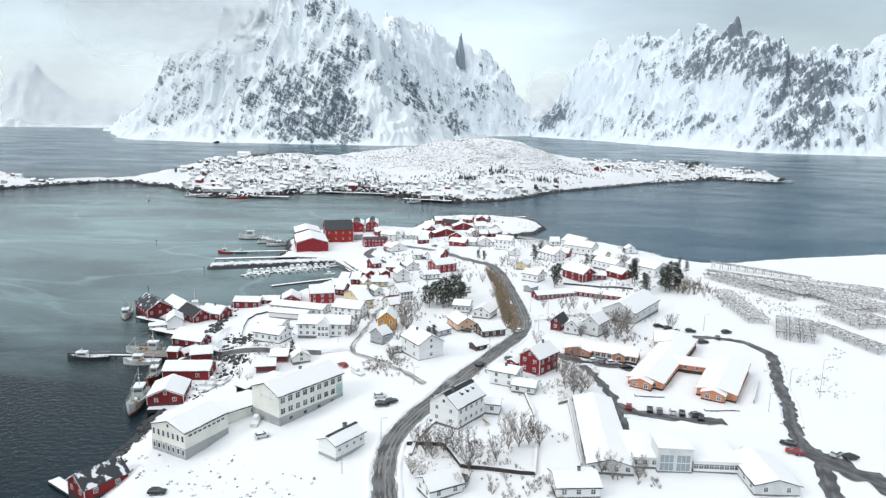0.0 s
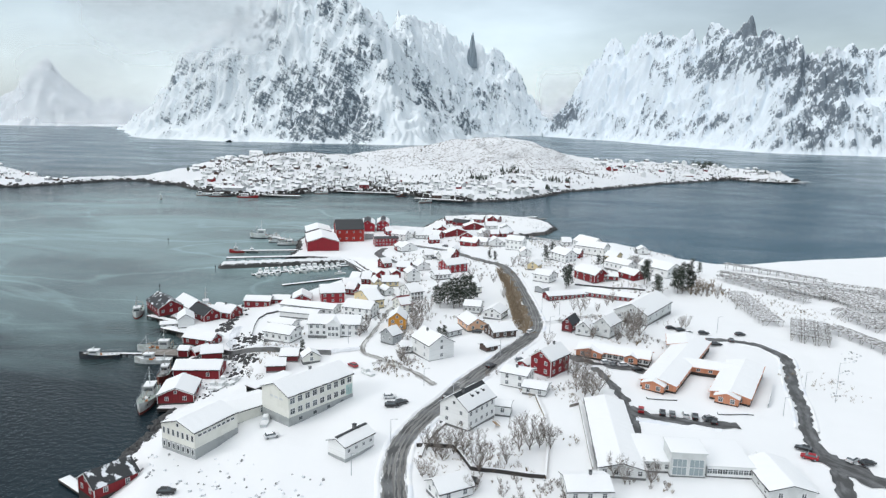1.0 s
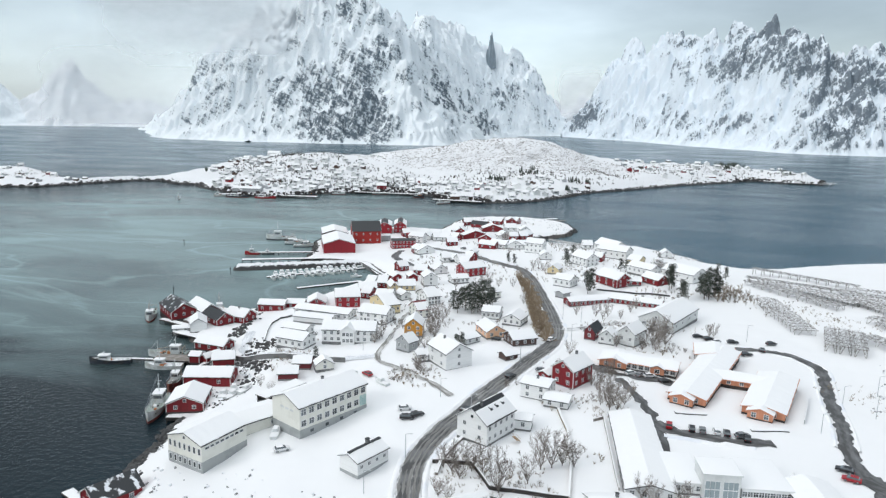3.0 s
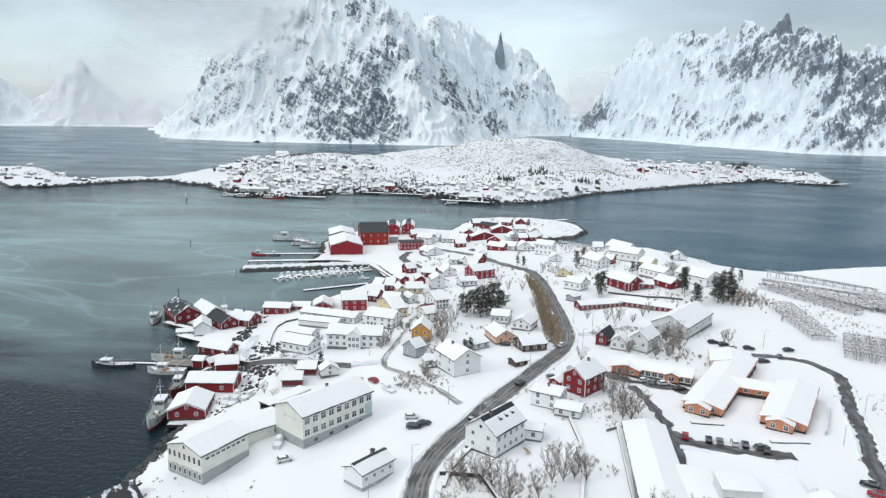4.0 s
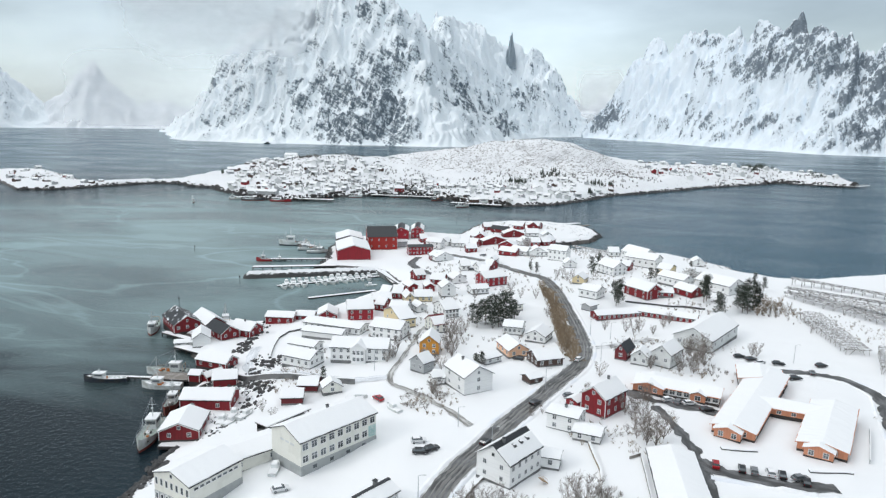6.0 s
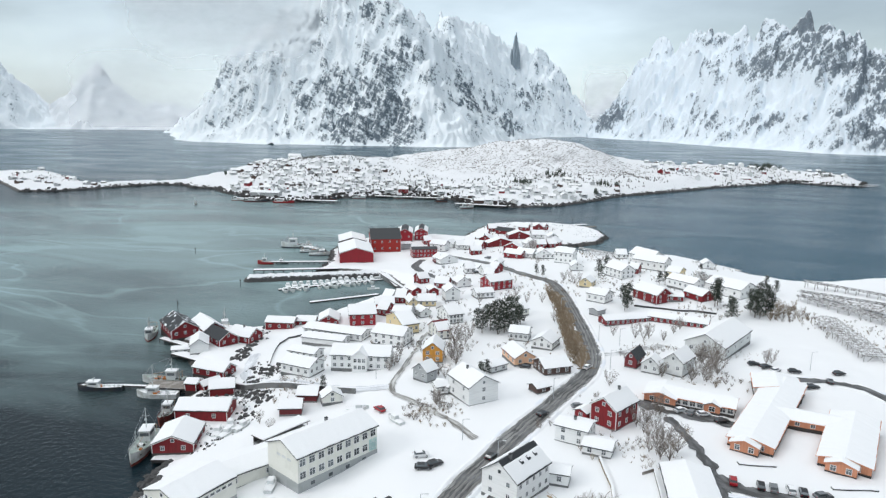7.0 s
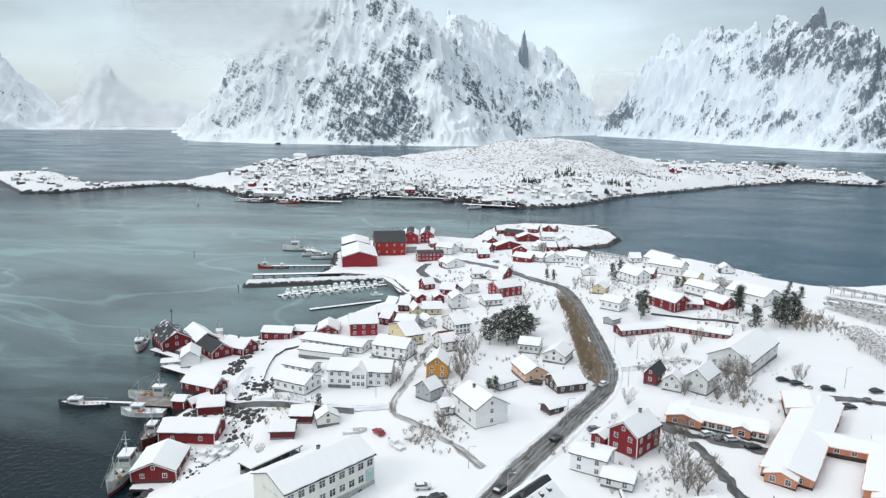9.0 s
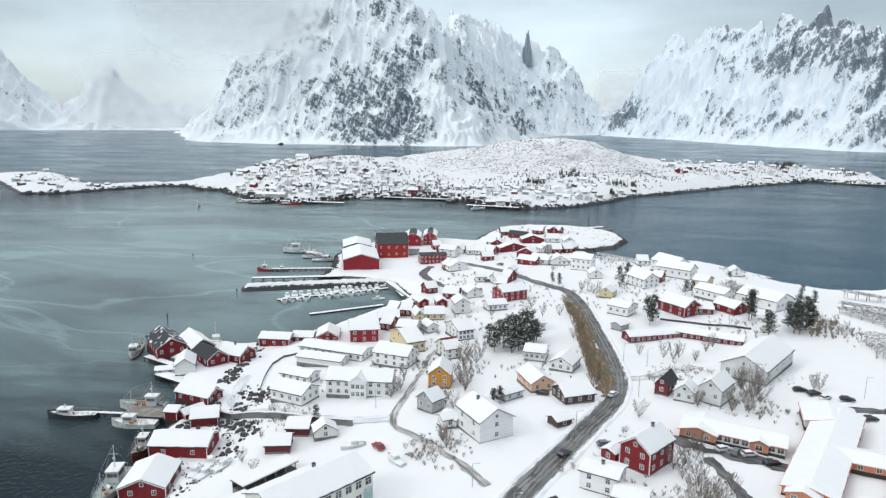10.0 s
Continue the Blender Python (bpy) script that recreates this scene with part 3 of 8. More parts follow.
def eroded(z, cell, seed, drops, rounds, life=40, bite=0.17):
    """Melt water runs down the slopes, cuts gullies and drops its load in fans at their feet."""
    rs, h = np.random.RandomState(seed), (z / cell).copy()
    ny, nx = h.shape
    for _ in range(rounds):
        x, y = rs.uniform(1, nx - 3, drops), rs.uniform(1, ny - 3, drops)
        i0, j0 = x.astype(int), y.astype(int)
        live = h[j0, i0] > 0.5
        x, y = x[live], y[live]
        vx, vy, load, speed, wet = np.zeros(len(x)), np.zeros(len(x)), np.zeros(len(x)), np.ones(len(x)), 1.0
        for _ in range(life):
            i, j = x.astype(int), y.astype(int)
            u, v = x - i, y - j
            a, b, c, d = h[j, i], h[j, i + 1], h[j + 1, i], h[j + 1, i + 1]
            sx, sy = (b - a) * (1 - v) + (d - c) * v, (c - a) * (1 - u) + (d - b) * u
            vx, vy = vx * 0.25 - sx * 0.75, vy * 0.25 - sy * 0.75
            n = np.hypot(vx, vy) + 1e-9
            vx, vy = vx / n, vy / n
            here = a * (1 - u) * (1 - v) + b * u * (1 - v) + c * (1 - u) * v + d * u * v
            x2, y2 = np.clip(x + vx, 1, nx - 3), np.clip(y + vy, 1, ny - 3)
            p, q = x2.astype(int), y2.astype(int)
            s, t = x2 - p, y2 - q
            there = h[q, p] * (1 - s) * (1 - t) + h[q, p + 1] * s * (1 - t) + h[q + 1, p] * (1 - s) * t + h[q + 1, p + 1] * s * t
            fall = here - there
            room = np.clip(fall, 0.02, 1.6) * speed * wet * 1.5
            give = np.where(fall < 0, np.minimum(-fall, load) * 0.5, np.where(load > room, (load - room) * 0.3, -np.minimum((room - load) * bite, np.clip(fall, 0, None) * 0.5)))
            load = load - give
            flat = j * nx + i
            for k, w in ((0, (1 - u) * (1 - v)), (1, u * (1 - v)), (nx, (1 - u) * v), (nx + 1, u * v)):
                h += np.bincount(flat + k, give * w, ny * nx).reshape(ny, nx)
            speed = np.clip(np.sqrt(np.clip(speed**2 + fall * 0.8, 0.02, None)), 0.2, 3.0)
            wet *= 0.975
            x, y = x2, y2
    return h * cell


def massif(ridges, power, warp, rib, gx, gy, seed, base=None, toe=0.6, lean=0.0, slant=0.5, walls=(), zones=(), drops=24000, rounds=5):
    """Mountain over crest lines (points with heights, and how far their flanks reach), with ribs running down from the crests, cut by melt water.
    walls: cliffs (x, y, height, half width, half depth); zones: places (x, y, z, reach, more or less bare rock). Gives the heights, and how bare each place is."""
    qx, qy = gx + warp * fbm(gx * 0.005, gy * 0.005, 4), gy + warp * fbm(gx * 0.005 + 40, gy * 0.005 + 9, 4)
    best, along, down = np.full(np.shape(gx), -60.0), np.zeros(np.shape(gx)), np.zeros(np.shape(gx))
    for n, (crest, reach) in enumerate(ridges):
        start = 1000.0 * n
        for (ax, ay, az), (bx, by, bz) in zip(crest, crest[1:]):
            dx, dy = bx - ax, by - ay
            span = math.hypot(dx, dy)
            k = np.clip(((qx - ax) * dx + (qy - ay) * dy) / span**2, 0, 1)
            d = np.hypot(qx - ax - k * dx, qy - ay - k * dy)
            z = np.maximum((az + k * (bz - az)) * (1 - (d / reach) ** power), -60.0)
            take = z > best
            best, along, down = np.where(take, z, best), np.where(take, start + k * span, along), np.where(take, d, down)
            start += span
    if base:
        edge = edge_distance(qx, qy, base)
        best = np.minimum(best, np.where(edge > 0, 2 + edge * (toe + 0.0032 * np.clip(edge, 0, 220)), edge * 0.4))
    for wx, wy, wh, rx, ry in walls:
        out = np.maximum(np.abs(gx - wx) / rx, np.abs(gy - wy) / ry) + 0.22 * fbm(gx * 0.02, gy * 0.02, 4)
        best = np.maximum(best, np.where(best > 1.5, wh * np.clip((1.12 - out) / 0.3, 0, 1) ** 0.7 + 20 * fbm(gx * 0.012, gy * 0.012, 3) - 12, best))
    bend = fbm(gx * 0.006, gy * 0.006, 4)
    high, low = np.clip((best + 4) / 110, 0, 1), np.clip((best + 2) / 30, 0, 1)
    s = along + lean * down
    ribs = ridged(s * 0.0075 + 0.55 * bend, down * 0.0016 + 3, 3, 0.5) - 0.7
    crags = ridged(gx * 0.014 + 0.6 * bend, gy * 0.010, 5, 0.55) - 0.7
    teeth = ridged(s * 0.017 + 0.6 * bend, down * 0.006 + 2, 4, 0.6) - 0.85
    z = best + high * rib * ribs * np.clip(0.3 + down / 160, 0, 1) + low * 24 * crags + high * 15 * teeth * np.exp(-down / 45) * 0.55
    z = z + low * 36 * (ridged(gx * 0.0058 + 0.5 * bend + 7, gy * 0.0045, 3, 0.5) - 0.95)
    ledge = 2 * math.pi * ((z + slant * gx) / 85 + 1.3 * bend)
    z = z + low * 13 * np.sin(ledge) * np.clip(0.5 + 1.6 * fbm(gx * 0.004 + 11, gy * 0.004, 3), 0, 1)
    cell = abs(gx[0, 1] - gx[0, 0])
    cut = np.clip(eroded(z, cell, seed, drops, rounds), z - 20, z + 8)
    cut = np.minimum(cut, blurred(cut, 6) + 12)
    z = np.minimum(z, blurred(z, 6) + 12)
    keep = np.exp(-down / 30)
    z = np.where(best > -8, cut * (1 - 0.7 * keep) + z * 0.7 * keep, z)
    dy, dx = np.gradient(z, abs(gy[1, 0] - gy[0, 0]), cell)
    steep = np.arctan(np.hypot(dx, dy))
    fine = steep - blurred(steep, 40)
    swell = blurred(z, 2) - blurred(z, 14)
    bare = 1.9 * (blurred(steep, 4) - 1.13) + 1.3 * fine + 0.020 * swell + 0.45 * fbm(gx * 0.009 + 3, gy * 0.009 + z * 0.011, 4)
    for zx, zy, zz, reach, more in zones:
        bare = bare + 1.5 * more * np.exp(-(((gx - zx) ** 2 + 0.3 * (gy - zy) ** 2 + (z - zz) ** 2) / reach**2))
    return z, 1.1 * np.tanh(1.3 * bare)


MAIN = [([(-1900, 3250, 70), (-1720, 2920, 70), (-1560, 2640, 60), (-1450, 2500, 110), (-1336, 2440, 194), (-1270, 2450, 151), (-1180, 2530, 527), (-1090, 2580, 370), (-960, 2630, 640), (-850, 2660, 658), (-700, 2700, 692), (-650, 2720, 320), (-581, 2737, 466), (-566, 2893, 578), (-532, 3102, 432), (-476, 3414, 820), (-393, 3677, 829), (-310, 3835, 556), (-200, 3942, 329), (-59, 4077, 640), (11, 4117, 107), (101, 4146, 139)], 560),
        ([(-1180, 2530, 330), (-1210, 2400, 180), (-1240, 2280, 30)], 150), ([(-960, 2630, 500), (-990, 2460, 330), (-1030, 2270, 40)], 190), ([(-700, 2700, 540), (-720, 2500, 400), (-700, 2400, 190), (-660, 2290, 50)], 190),
        ([(-540, 2745, 445), (-470, 2560, 345), (-400, 2400, 110), (-370, 2290, 30)], 190), ([(-393, 3677, 514), (-360, 3350, 315), (-300, 2900, 50)], 230), ([(-200, 3942, 458), (-180, 3700, 265), (-150, 3500, 25)], 210), ([(-476, 3414, 573), (-420, 3050, 375), (-350, 2600, 60)], 240)]
RIGHT = [([(123, 3945, 463), (230, 3891, 696), (280, 3837, 780), (378, 3678, 551), (472, 3566, 549), (581, 3297, 633), (663, 3077, 619), (753, 2953, 630), (828, 2829, 578), (899, 2786, 365), (953, 2736, 255), (996, 2699, 291), (1033, 2686, 343), (1103, 2679, 356), (1170, 2672, 338), (1286, 2652, 408), (1454, 2621, 460)], 430),
         ([(280, 3837, 419), (266, 3645, 272), (252, 3453, 50)], 170), ([(472, 3566, 437), (448, 3387, 284), (424, 3209, 52)], 170), ([(663, 3077, 448), (623, 2892, 291), (583, 2707, 53)], 170), ([(828, 2829, 464), (770, 2630, 301), (720, 2461, 55)], 170), ([(953, 2736, 385), (886, 2544, 251), (838, 2407, 45)], 170), ([(1103, 2679, 363), (1025, 2491, 237), (970, 2357, 43)], 170)]
MAIN_BASE = [(-2300, 4000), (-1960, 3230), (-1640, 2700), (-1400, 2330), (-1199, 2193), (-950, 2161), (-606, 2206), (-317, 2225), (-250, 2700), (-185, 3340), (-90, 3580), (60, 3680), (170, 3800), (170, 4500), (-600, 4500), (-1600, 3900)]
EAST_BASE = [(60, 3500), (119, 3560), (250, 3350), (356, 3200), (480, 2900), (599, 2659), (700, 2450), (782, 2324), (900, 2290), (1052, 2300), (1300, 2250), (1800, 2000), (1900, 3600), (600, 4400), (100, 4200)]
MAIN_WALLS = [(-725, 2275, 95, 100, 42), (-555, 2300, 78, 85, 42), (-300, 2980, 95, 60, 60), (-975, 2265, 45, 70, 35)]
MAIN_ZONES = [(-1301, 2506, 215, 75, 0.7), (-1155, 2318, 101, 70, 0.35), (-1219, 2252, 33, 40, 0.6), (-959, 2245, 48, 80, 0.5), (-972, 2533, 402, 75, 0.5), (-843, 2374, 213, 90, 0.6), (-676, 2324, 184, 95, 0.5), (-739, 2582, 458, 45, 0.9),
              (-624, 2466, 279, 80, 0.55), (-720, 2227, 44, 105, 1.1), (-552, 2259, 38, 90, 1.0), (-563, 2306, 121, 70, 0.6), (-395, 2721, 172, 90, 0.7), (-287, 3008, 52, 90, 1.0)]
MAIN_ZONES += [(-236, 3632, 215, 90, 0.6), (-93, 4050, 339, 70, 0.4), (-1094, 2428, 292, 140, 0.08), (-727, 2290, 125, 40, -0.7), (-1200, 2560, 330, 120, -0.1), (-828, 2523, 381, 90, -0.1), (-509, 2330, 110, 40, -0.6), (-400, 3600, 480, 200, -0.5)]
EAST_ZONES = [(193, 3617, 109, 80, 0.9), (230, 3800, 400, 70, 0.4), (556, 3370, 304, 70, 0.35), (712, 2970, 304, 75, 0.6), (857, 2874, 421, 70, 0.8), (869, 2645, 321, 110, 0.4), (1021, 2595, 244, 90, 0.8), (968, 2477, 149, 80, 0.4),
              (545, 3008, 99, 120, 0.45), (889, 2371, 60, 90, 0.4), (411, 3466, 257, 170, -0.7), (604, 3008, 172, 110, -0.7), (780, 2700, 180, 90, -0.5), (693, 2731, 97, 80, 0.2)]


def mountain(name, label, xs, ys, ridges, mat, power=0.9, warp=45, rib=34, seed=3, **k):
    gx, gy = np.meshgrid(xs, ys)
    z, bare = massif(ridges, power, warp, rib, gx, gy, seed, **k)
    ob = sheet(name, xs, ys, lambda a, b: z, mat, label, "mountain", keep=-8)
    ob.data.attributes.new("bare", "FLOAT", "POINT").data.foreach_set("value", bare.astype(np.float32).ravel())
    return ob


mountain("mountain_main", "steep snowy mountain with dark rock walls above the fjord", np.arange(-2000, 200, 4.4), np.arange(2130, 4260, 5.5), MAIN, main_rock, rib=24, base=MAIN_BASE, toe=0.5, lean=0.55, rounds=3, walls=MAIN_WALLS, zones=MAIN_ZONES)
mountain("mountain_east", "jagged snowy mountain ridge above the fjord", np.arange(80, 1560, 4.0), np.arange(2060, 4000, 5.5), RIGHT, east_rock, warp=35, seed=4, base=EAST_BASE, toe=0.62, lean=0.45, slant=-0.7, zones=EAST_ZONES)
spire = Geo()
for k, (sx, sy, sz, sr) in enumerate([(2, 0, 536, 11), (-9, 6, 496, 12), (8, -4, 505, 11), (-4, -8, 520, 10), (-20, -3, 450, 14), (16, 4, 458, 13)]):
    ax, ay = -313 + sx, 3835 + sy
    spire.rod((ax, ay, 350), (ax + 2, ay, sz - 45), sr * 1.25, sr * 0.75, 6)
    spire.rod((ax + 2, ay, sz - 46), (ax + 1, ay + 1, sz), sr * 0.75, 2.0, 5)
tagged(new("rock_spire", spire.mesh("rock_spire", spire_rock)), "slender rock spire on a snowy mountain crest", "rock spire", kind="structure")
WEST = [([(-3700, 2500, 700), (-3300, 3050, 560), (-3066, 3338, 400), (-3019, 3388, 297), (-2970, 3437, 179), (-2915, 3485, 88), (-2864, 3528, 40), (-2830, 3560, 2)], 300)]
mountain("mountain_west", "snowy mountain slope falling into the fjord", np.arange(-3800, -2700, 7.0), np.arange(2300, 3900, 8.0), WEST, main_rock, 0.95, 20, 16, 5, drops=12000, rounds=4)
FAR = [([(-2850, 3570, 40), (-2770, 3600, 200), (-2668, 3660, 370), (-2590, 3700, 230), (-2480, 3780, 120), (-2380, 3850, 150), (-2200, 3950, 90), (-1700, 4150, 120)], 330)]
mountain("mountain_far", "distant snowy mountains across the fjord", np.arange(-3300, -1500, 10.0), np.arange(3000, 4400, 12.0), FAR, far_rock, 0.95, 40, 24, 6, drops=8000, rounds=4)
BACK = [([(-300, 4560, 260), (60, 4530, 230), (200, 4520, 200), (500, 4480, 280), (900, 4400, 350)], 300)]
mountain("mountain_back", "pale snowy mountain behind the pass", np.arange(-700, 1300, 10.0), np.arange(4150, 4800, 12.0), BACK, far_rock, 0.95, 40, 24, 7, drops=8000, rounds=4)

# ---- mist hanging before the far mountains and the high left flank ----
def mist_material(name, thick, scale, top, seed):
    m = bpy.data.materials.new(name)
    m.use_nodes = True
    n, l = m.node_tree.nodes, m.node_tree.links
    n.remove(n["Principled BSDF"])
    out = n["Material Output"]
    geo = n.new("ShaderNodeNewGeometry")
    mp = n.new("ShaderNodeMapping")
    mp.inputs["Scale"].default_value, mp.inputs["Location"].default_value = (scale, scale, scale * 2.2), (seed, seed * 2, 0)
    l.new(geo.outputs["Position"], mp.inputs["Vector"])
    noise_node = n.new("ShaderNodeTexNoise")
    noise_node.inputs["Scale"].default_value, noise_node.inputs["Detail"].default_value = 1.0, 6
    l.new(mp.outputs["Vector"], noise_node.inputs["Vector"])
    r = n.new("ShaderNodeMapRange")
    r.inputs["From Min"].default_value, r.inputs["From Max"].default_value = 0.38, 0.62
    r.inputs["To Min"].default_value, r.inputs["To Max"].default_value = thick * 0.6, thick
    l.new(noise_node.outputs["Fac"], r.inputs["Value"])
    co = n.new("ShaderNodeTexCoord")
    sep = n.new("ShaderNodeSeparateXYZ")
    l.new(co.outputs["Generated"], sep.inputs[0])
    last = r.outputs["Result"]
    for axis, a, b in (("X", 0.0, 0.25), ("X", 1.0, 0.8), ("Z", top[0], top[1]), ("Z", top[2], top[3])):
        q = n.new("ShaderNodeMapRange")
        q.interpolation_type = "SMOOTHSTEP"
        q.inputs["From Min"].default_value, q.inputs["From Max"].default_value = a, b
        l.new(sep.outputs[axis], q.inputs["Value"])
        t = n.new("ShaderNodeMath")
        t.operation = "MULTIPLY"
        l.new(last, t.inputs[0])
        l.new(q.outputs["Result"], t.inputs[1])
        last = t.outputs[0]
    clear = n.new("ShaderNodeBsdfTransparent")
    cloud = n.new("ShaderNodeBsdfDiffuse")
    cloud.inputs["Color"].default_value = (0.95, 0.96, 0.97, 1)
    through_light = n.new("ShaderNodeBsdfTranslucent")
    through_light.inputs["Color"].default_value = (0.95, 0.96, 0.97, 1)
    both = n.new("ShaderNodeMixShader")
    l.new(cloud.outputs[0], both.inputs[1])
    l.new(through_light.outputs[0], both.inputs[2])
    x = n.new("ShaderNodeMixShader")
    l.new(last, x.inputs["Fac"])
    l.new(clear.outputs[0], x.inputs[1])
    l.new(both.outputs[0], x.inputs[2])
    l.new(x.outputs[0], out.inputs["Surface"])
    return m


def mist(name, a, b, bulge, z0, z1, mat, label):
    """A bank of mist: a gently bulging sheet from a to b."""
    (ax, ay), (bx, by) = a, b
    g, nx, nz = Geo(), 24, 8
    for i in range(nx + 1):
        u = i / nx
        for j in range(nz + 1):
            v = j / nz
            push = bulge * math.sin(math.pi * u) * (0.4 + 0.6 * math.sin(math.pi * v))
            g.v.append((ax + (bx - ax) * u, ay + (by - ay) * u - push, z0 + (z1 - z0) * v))
    g.f = [(i * (nz + 1) + j, (i + 1) * (nz + 1) + j, (i + 1) * (nz + 1) + j + 1, i * (nz + 1) + j + 1) for i in range(nx) for j in range(nz)]
    ob = tagged(new(name, g.mesh(name, mat, True)), label, "mist", kind="structure")
    ob.visible_shadow = False
    return ob


mist("mist_far", (-2850, 3270), (-1250, 3900), 60, 4, 620, mist_material("far_mist", 0.45, 0.0016, (0.0, 0.03, 1.0, 0.45), 1.0), "pale mist veiling the distant mountains")
mist("mist_summit", (-1560, 2180), (-760, 2330), 40, 150, 760, mist_material("summit_mist", 0.75, 0.004, (0.0, 0.45, 1.6, 1.0), 4.0), "thin cloud clinging to the mountain's flank")
mist("mist_pass", (30, 4280), (330, 4150), 20, 60, 420, mist_material("pass_mist", 0.7, 0.004, (0.0, 0.3, 1.0, 0.6), 9.0), "thin mist in the mountain pass")


# ---- houses ----
window_meshes = {}


def lattice(xs, zs, y0, y1):
    """A frame in one piece: every even column and row of the grid is solid, the fields between are open."""
    g, nx, nz = Geo(), len(xs), len(zs)
    for y in (y0, y1):
        g.v.extend((x, y, z) for z in zs for x in xs)
    o = nx * nz

    def solid(i, j):
        return 0 <= i < nx - 1 and 0 <= j < nz - 1 and (i % 2 == 0 or j % 2 == 0)

    for i in range(nx - 1):
        for j in range(nz - 1):
            if not solid(i, j):
                continue
            a, b, c, d = j * nx + i, j * nx + i + 1, (j + 1) * nx + i + 1, (j + 1) * nx + i
            g.f += [(a, b, c, d), (o + d, o + c, o + b, o + a)]
            for ok, p, q in ((solid(i, j - 1), a, b), (solid(i + 1, j), b, c), (solid(i, j + 1), c, d), (solid(i - 1, j), d, a)):
                if not ok:
                    g.f.append((q, p, o + p, o + q))
    return g


def window_mesh(w, h, bars):
    """Frame and pane of a window, standing in the plane y = 0 and facing -y, the middle of its foot at the origin."""
    key = (round(w, 1), round(h, 1), bars)
    if key not in window_meshes:
        w, h = key[:2]
        t = 0.11
        xs, zs = [-w / 2 - t, -w / 2], [-t, 0]
        for k in range(bars):
            x = -w / 2 + w * (k + 1) / (bars + 1)
            xs += [x - 0.035, x + 0.035]
        if bars and h > 1.1:
            zs += [h * 0.62, h * 0.62 + 0.06]
        f = lattice(xs + [w / 2, w / 2 + t], zs + [h, h + t], -0.07, 0.05)
        p = Geo().box(-w / 2, w / 2, -0.02, 0.03, 0, h)
        window_meshes[key] = (f.mesh("window_frame", trim_white), p.mesh("pane", glass))
    return window_meshes[key]


def window(parent, x, y, z, turn, w=1.0, h=1.2, bars=1):
    f, p = window_mesh(w, h, bars)
    ob = part("window", f, None, parent, at=pose(x, y, z, 0, 0, turn))
    part("pane", p, None, ob, "dark window glass")
    return ob


def blind(rot, side):
    """Walls turned to the north have no windows."""
    facing = rot + {"-y": -90, "+y": 90, "-x": 180, "+x": 0}[side]
    return math.sin(radians(facing)) > 0.3


def wall_windows(root, side, along, count, z, reach, w, h, bars=1, skip=()):
    """A row of windows on one wall: side -y, +y, -x or +x of the house."""
    for k in range(count):
        if k in skip:
            continue
        u = (k + 0.5) / count * along - along / 2
        x, y, turn = {"-y": (u, -reach, 0), "+y": (-u, reach, 180), "-x": (-reach, -u, -90), "+x": (reach, u, 90)}[side]
        window(root, x, y, z, turn, w, h, bars)


def gable_roof(root, length, span, h, rise, over, roof, cover, rng, snow_thick=0.28):
    """Roof boards with thickness, and the snow that lies on them."""
    s, t = span / 2 + over, 0.16
    fall = rise / (span / 2)
    eave, x = h - fall * over, length / 2 + over
    body = Geo().prism([(-s, eave), (0, h + rise), (s, eave), (s, eave + t), (0, h + rise + t), (-s, eave + t)], -x, x)
    top = part("roof", body, roof, root)
    if cover <= 0:
        return top
    n = max(5, int(length / 1.3))
    runs = [[-s * 0.99, -s * 0.55, -s * 0.12, 0.0, s * 0.12, s * 0.55, s * 0.99]]
    if cover < 1:
        bare = s * (1 - cover)
        runs = [[-s * 0.98, -s * 0.7, -bare - 0.4, -bare], [bare, bare + 0.4, s * 0.7, s * 0.98]]
    for steps in runs:
        g, upper, lower = Geo(), [], []
        for i in range(n + 1):
            u = -x + 0.04 + (2 * x - 0.08) * i / n
            a, b = [], []
            for j, v in enumerate(steps):
                edge = j in (0, len(steps) - 1) or i in (0, n)
                v = v * (1 - (rng.uniform(0, 0.03) if edge else 0))
                base = h + rise + t - fall * abs(v) + 0.004
                b.append((u, v, base))
                a.append((u, v, base + (snow_thick * 0.55 if edge else snow_thick) + rng.uniform(-0.05, 0.07)))
            upper.append(a)
            lower.append(b)
        k = len(steps)
        g.v = [p for row in upper for p in row] + [p for row in lower for p in row]
        o = (n + 1) * k
        for i in range(n):
            for j in range(k - 1):
                q = (i * k + j, (i + 1) * k + j, (i + 1) * k + j + 1, i * k + j + 1)
                g.f.append(q)
                g.f.append(tuple(o + c for c in reversed(q)))
            g.f.append((i * k, o + i * k, o + (i + 1) * k, (i + 1) * k))
            g.f.append((i * k + k - 1, (i + 1) * k + k - 1, o + (i + 1) * k + k - 1, o + i * k + k - 1))
        for j in range(k - 1):
            g.f.append((j, j + 1, o + j + 1, o + j))
            g.f.append((n * k + j, o + n * k + j, o + n * k + j + 1, n * k + j + 1))
        part("snow_layer", g, roof_snow, top, "thick snow lying on the roof")
    return top


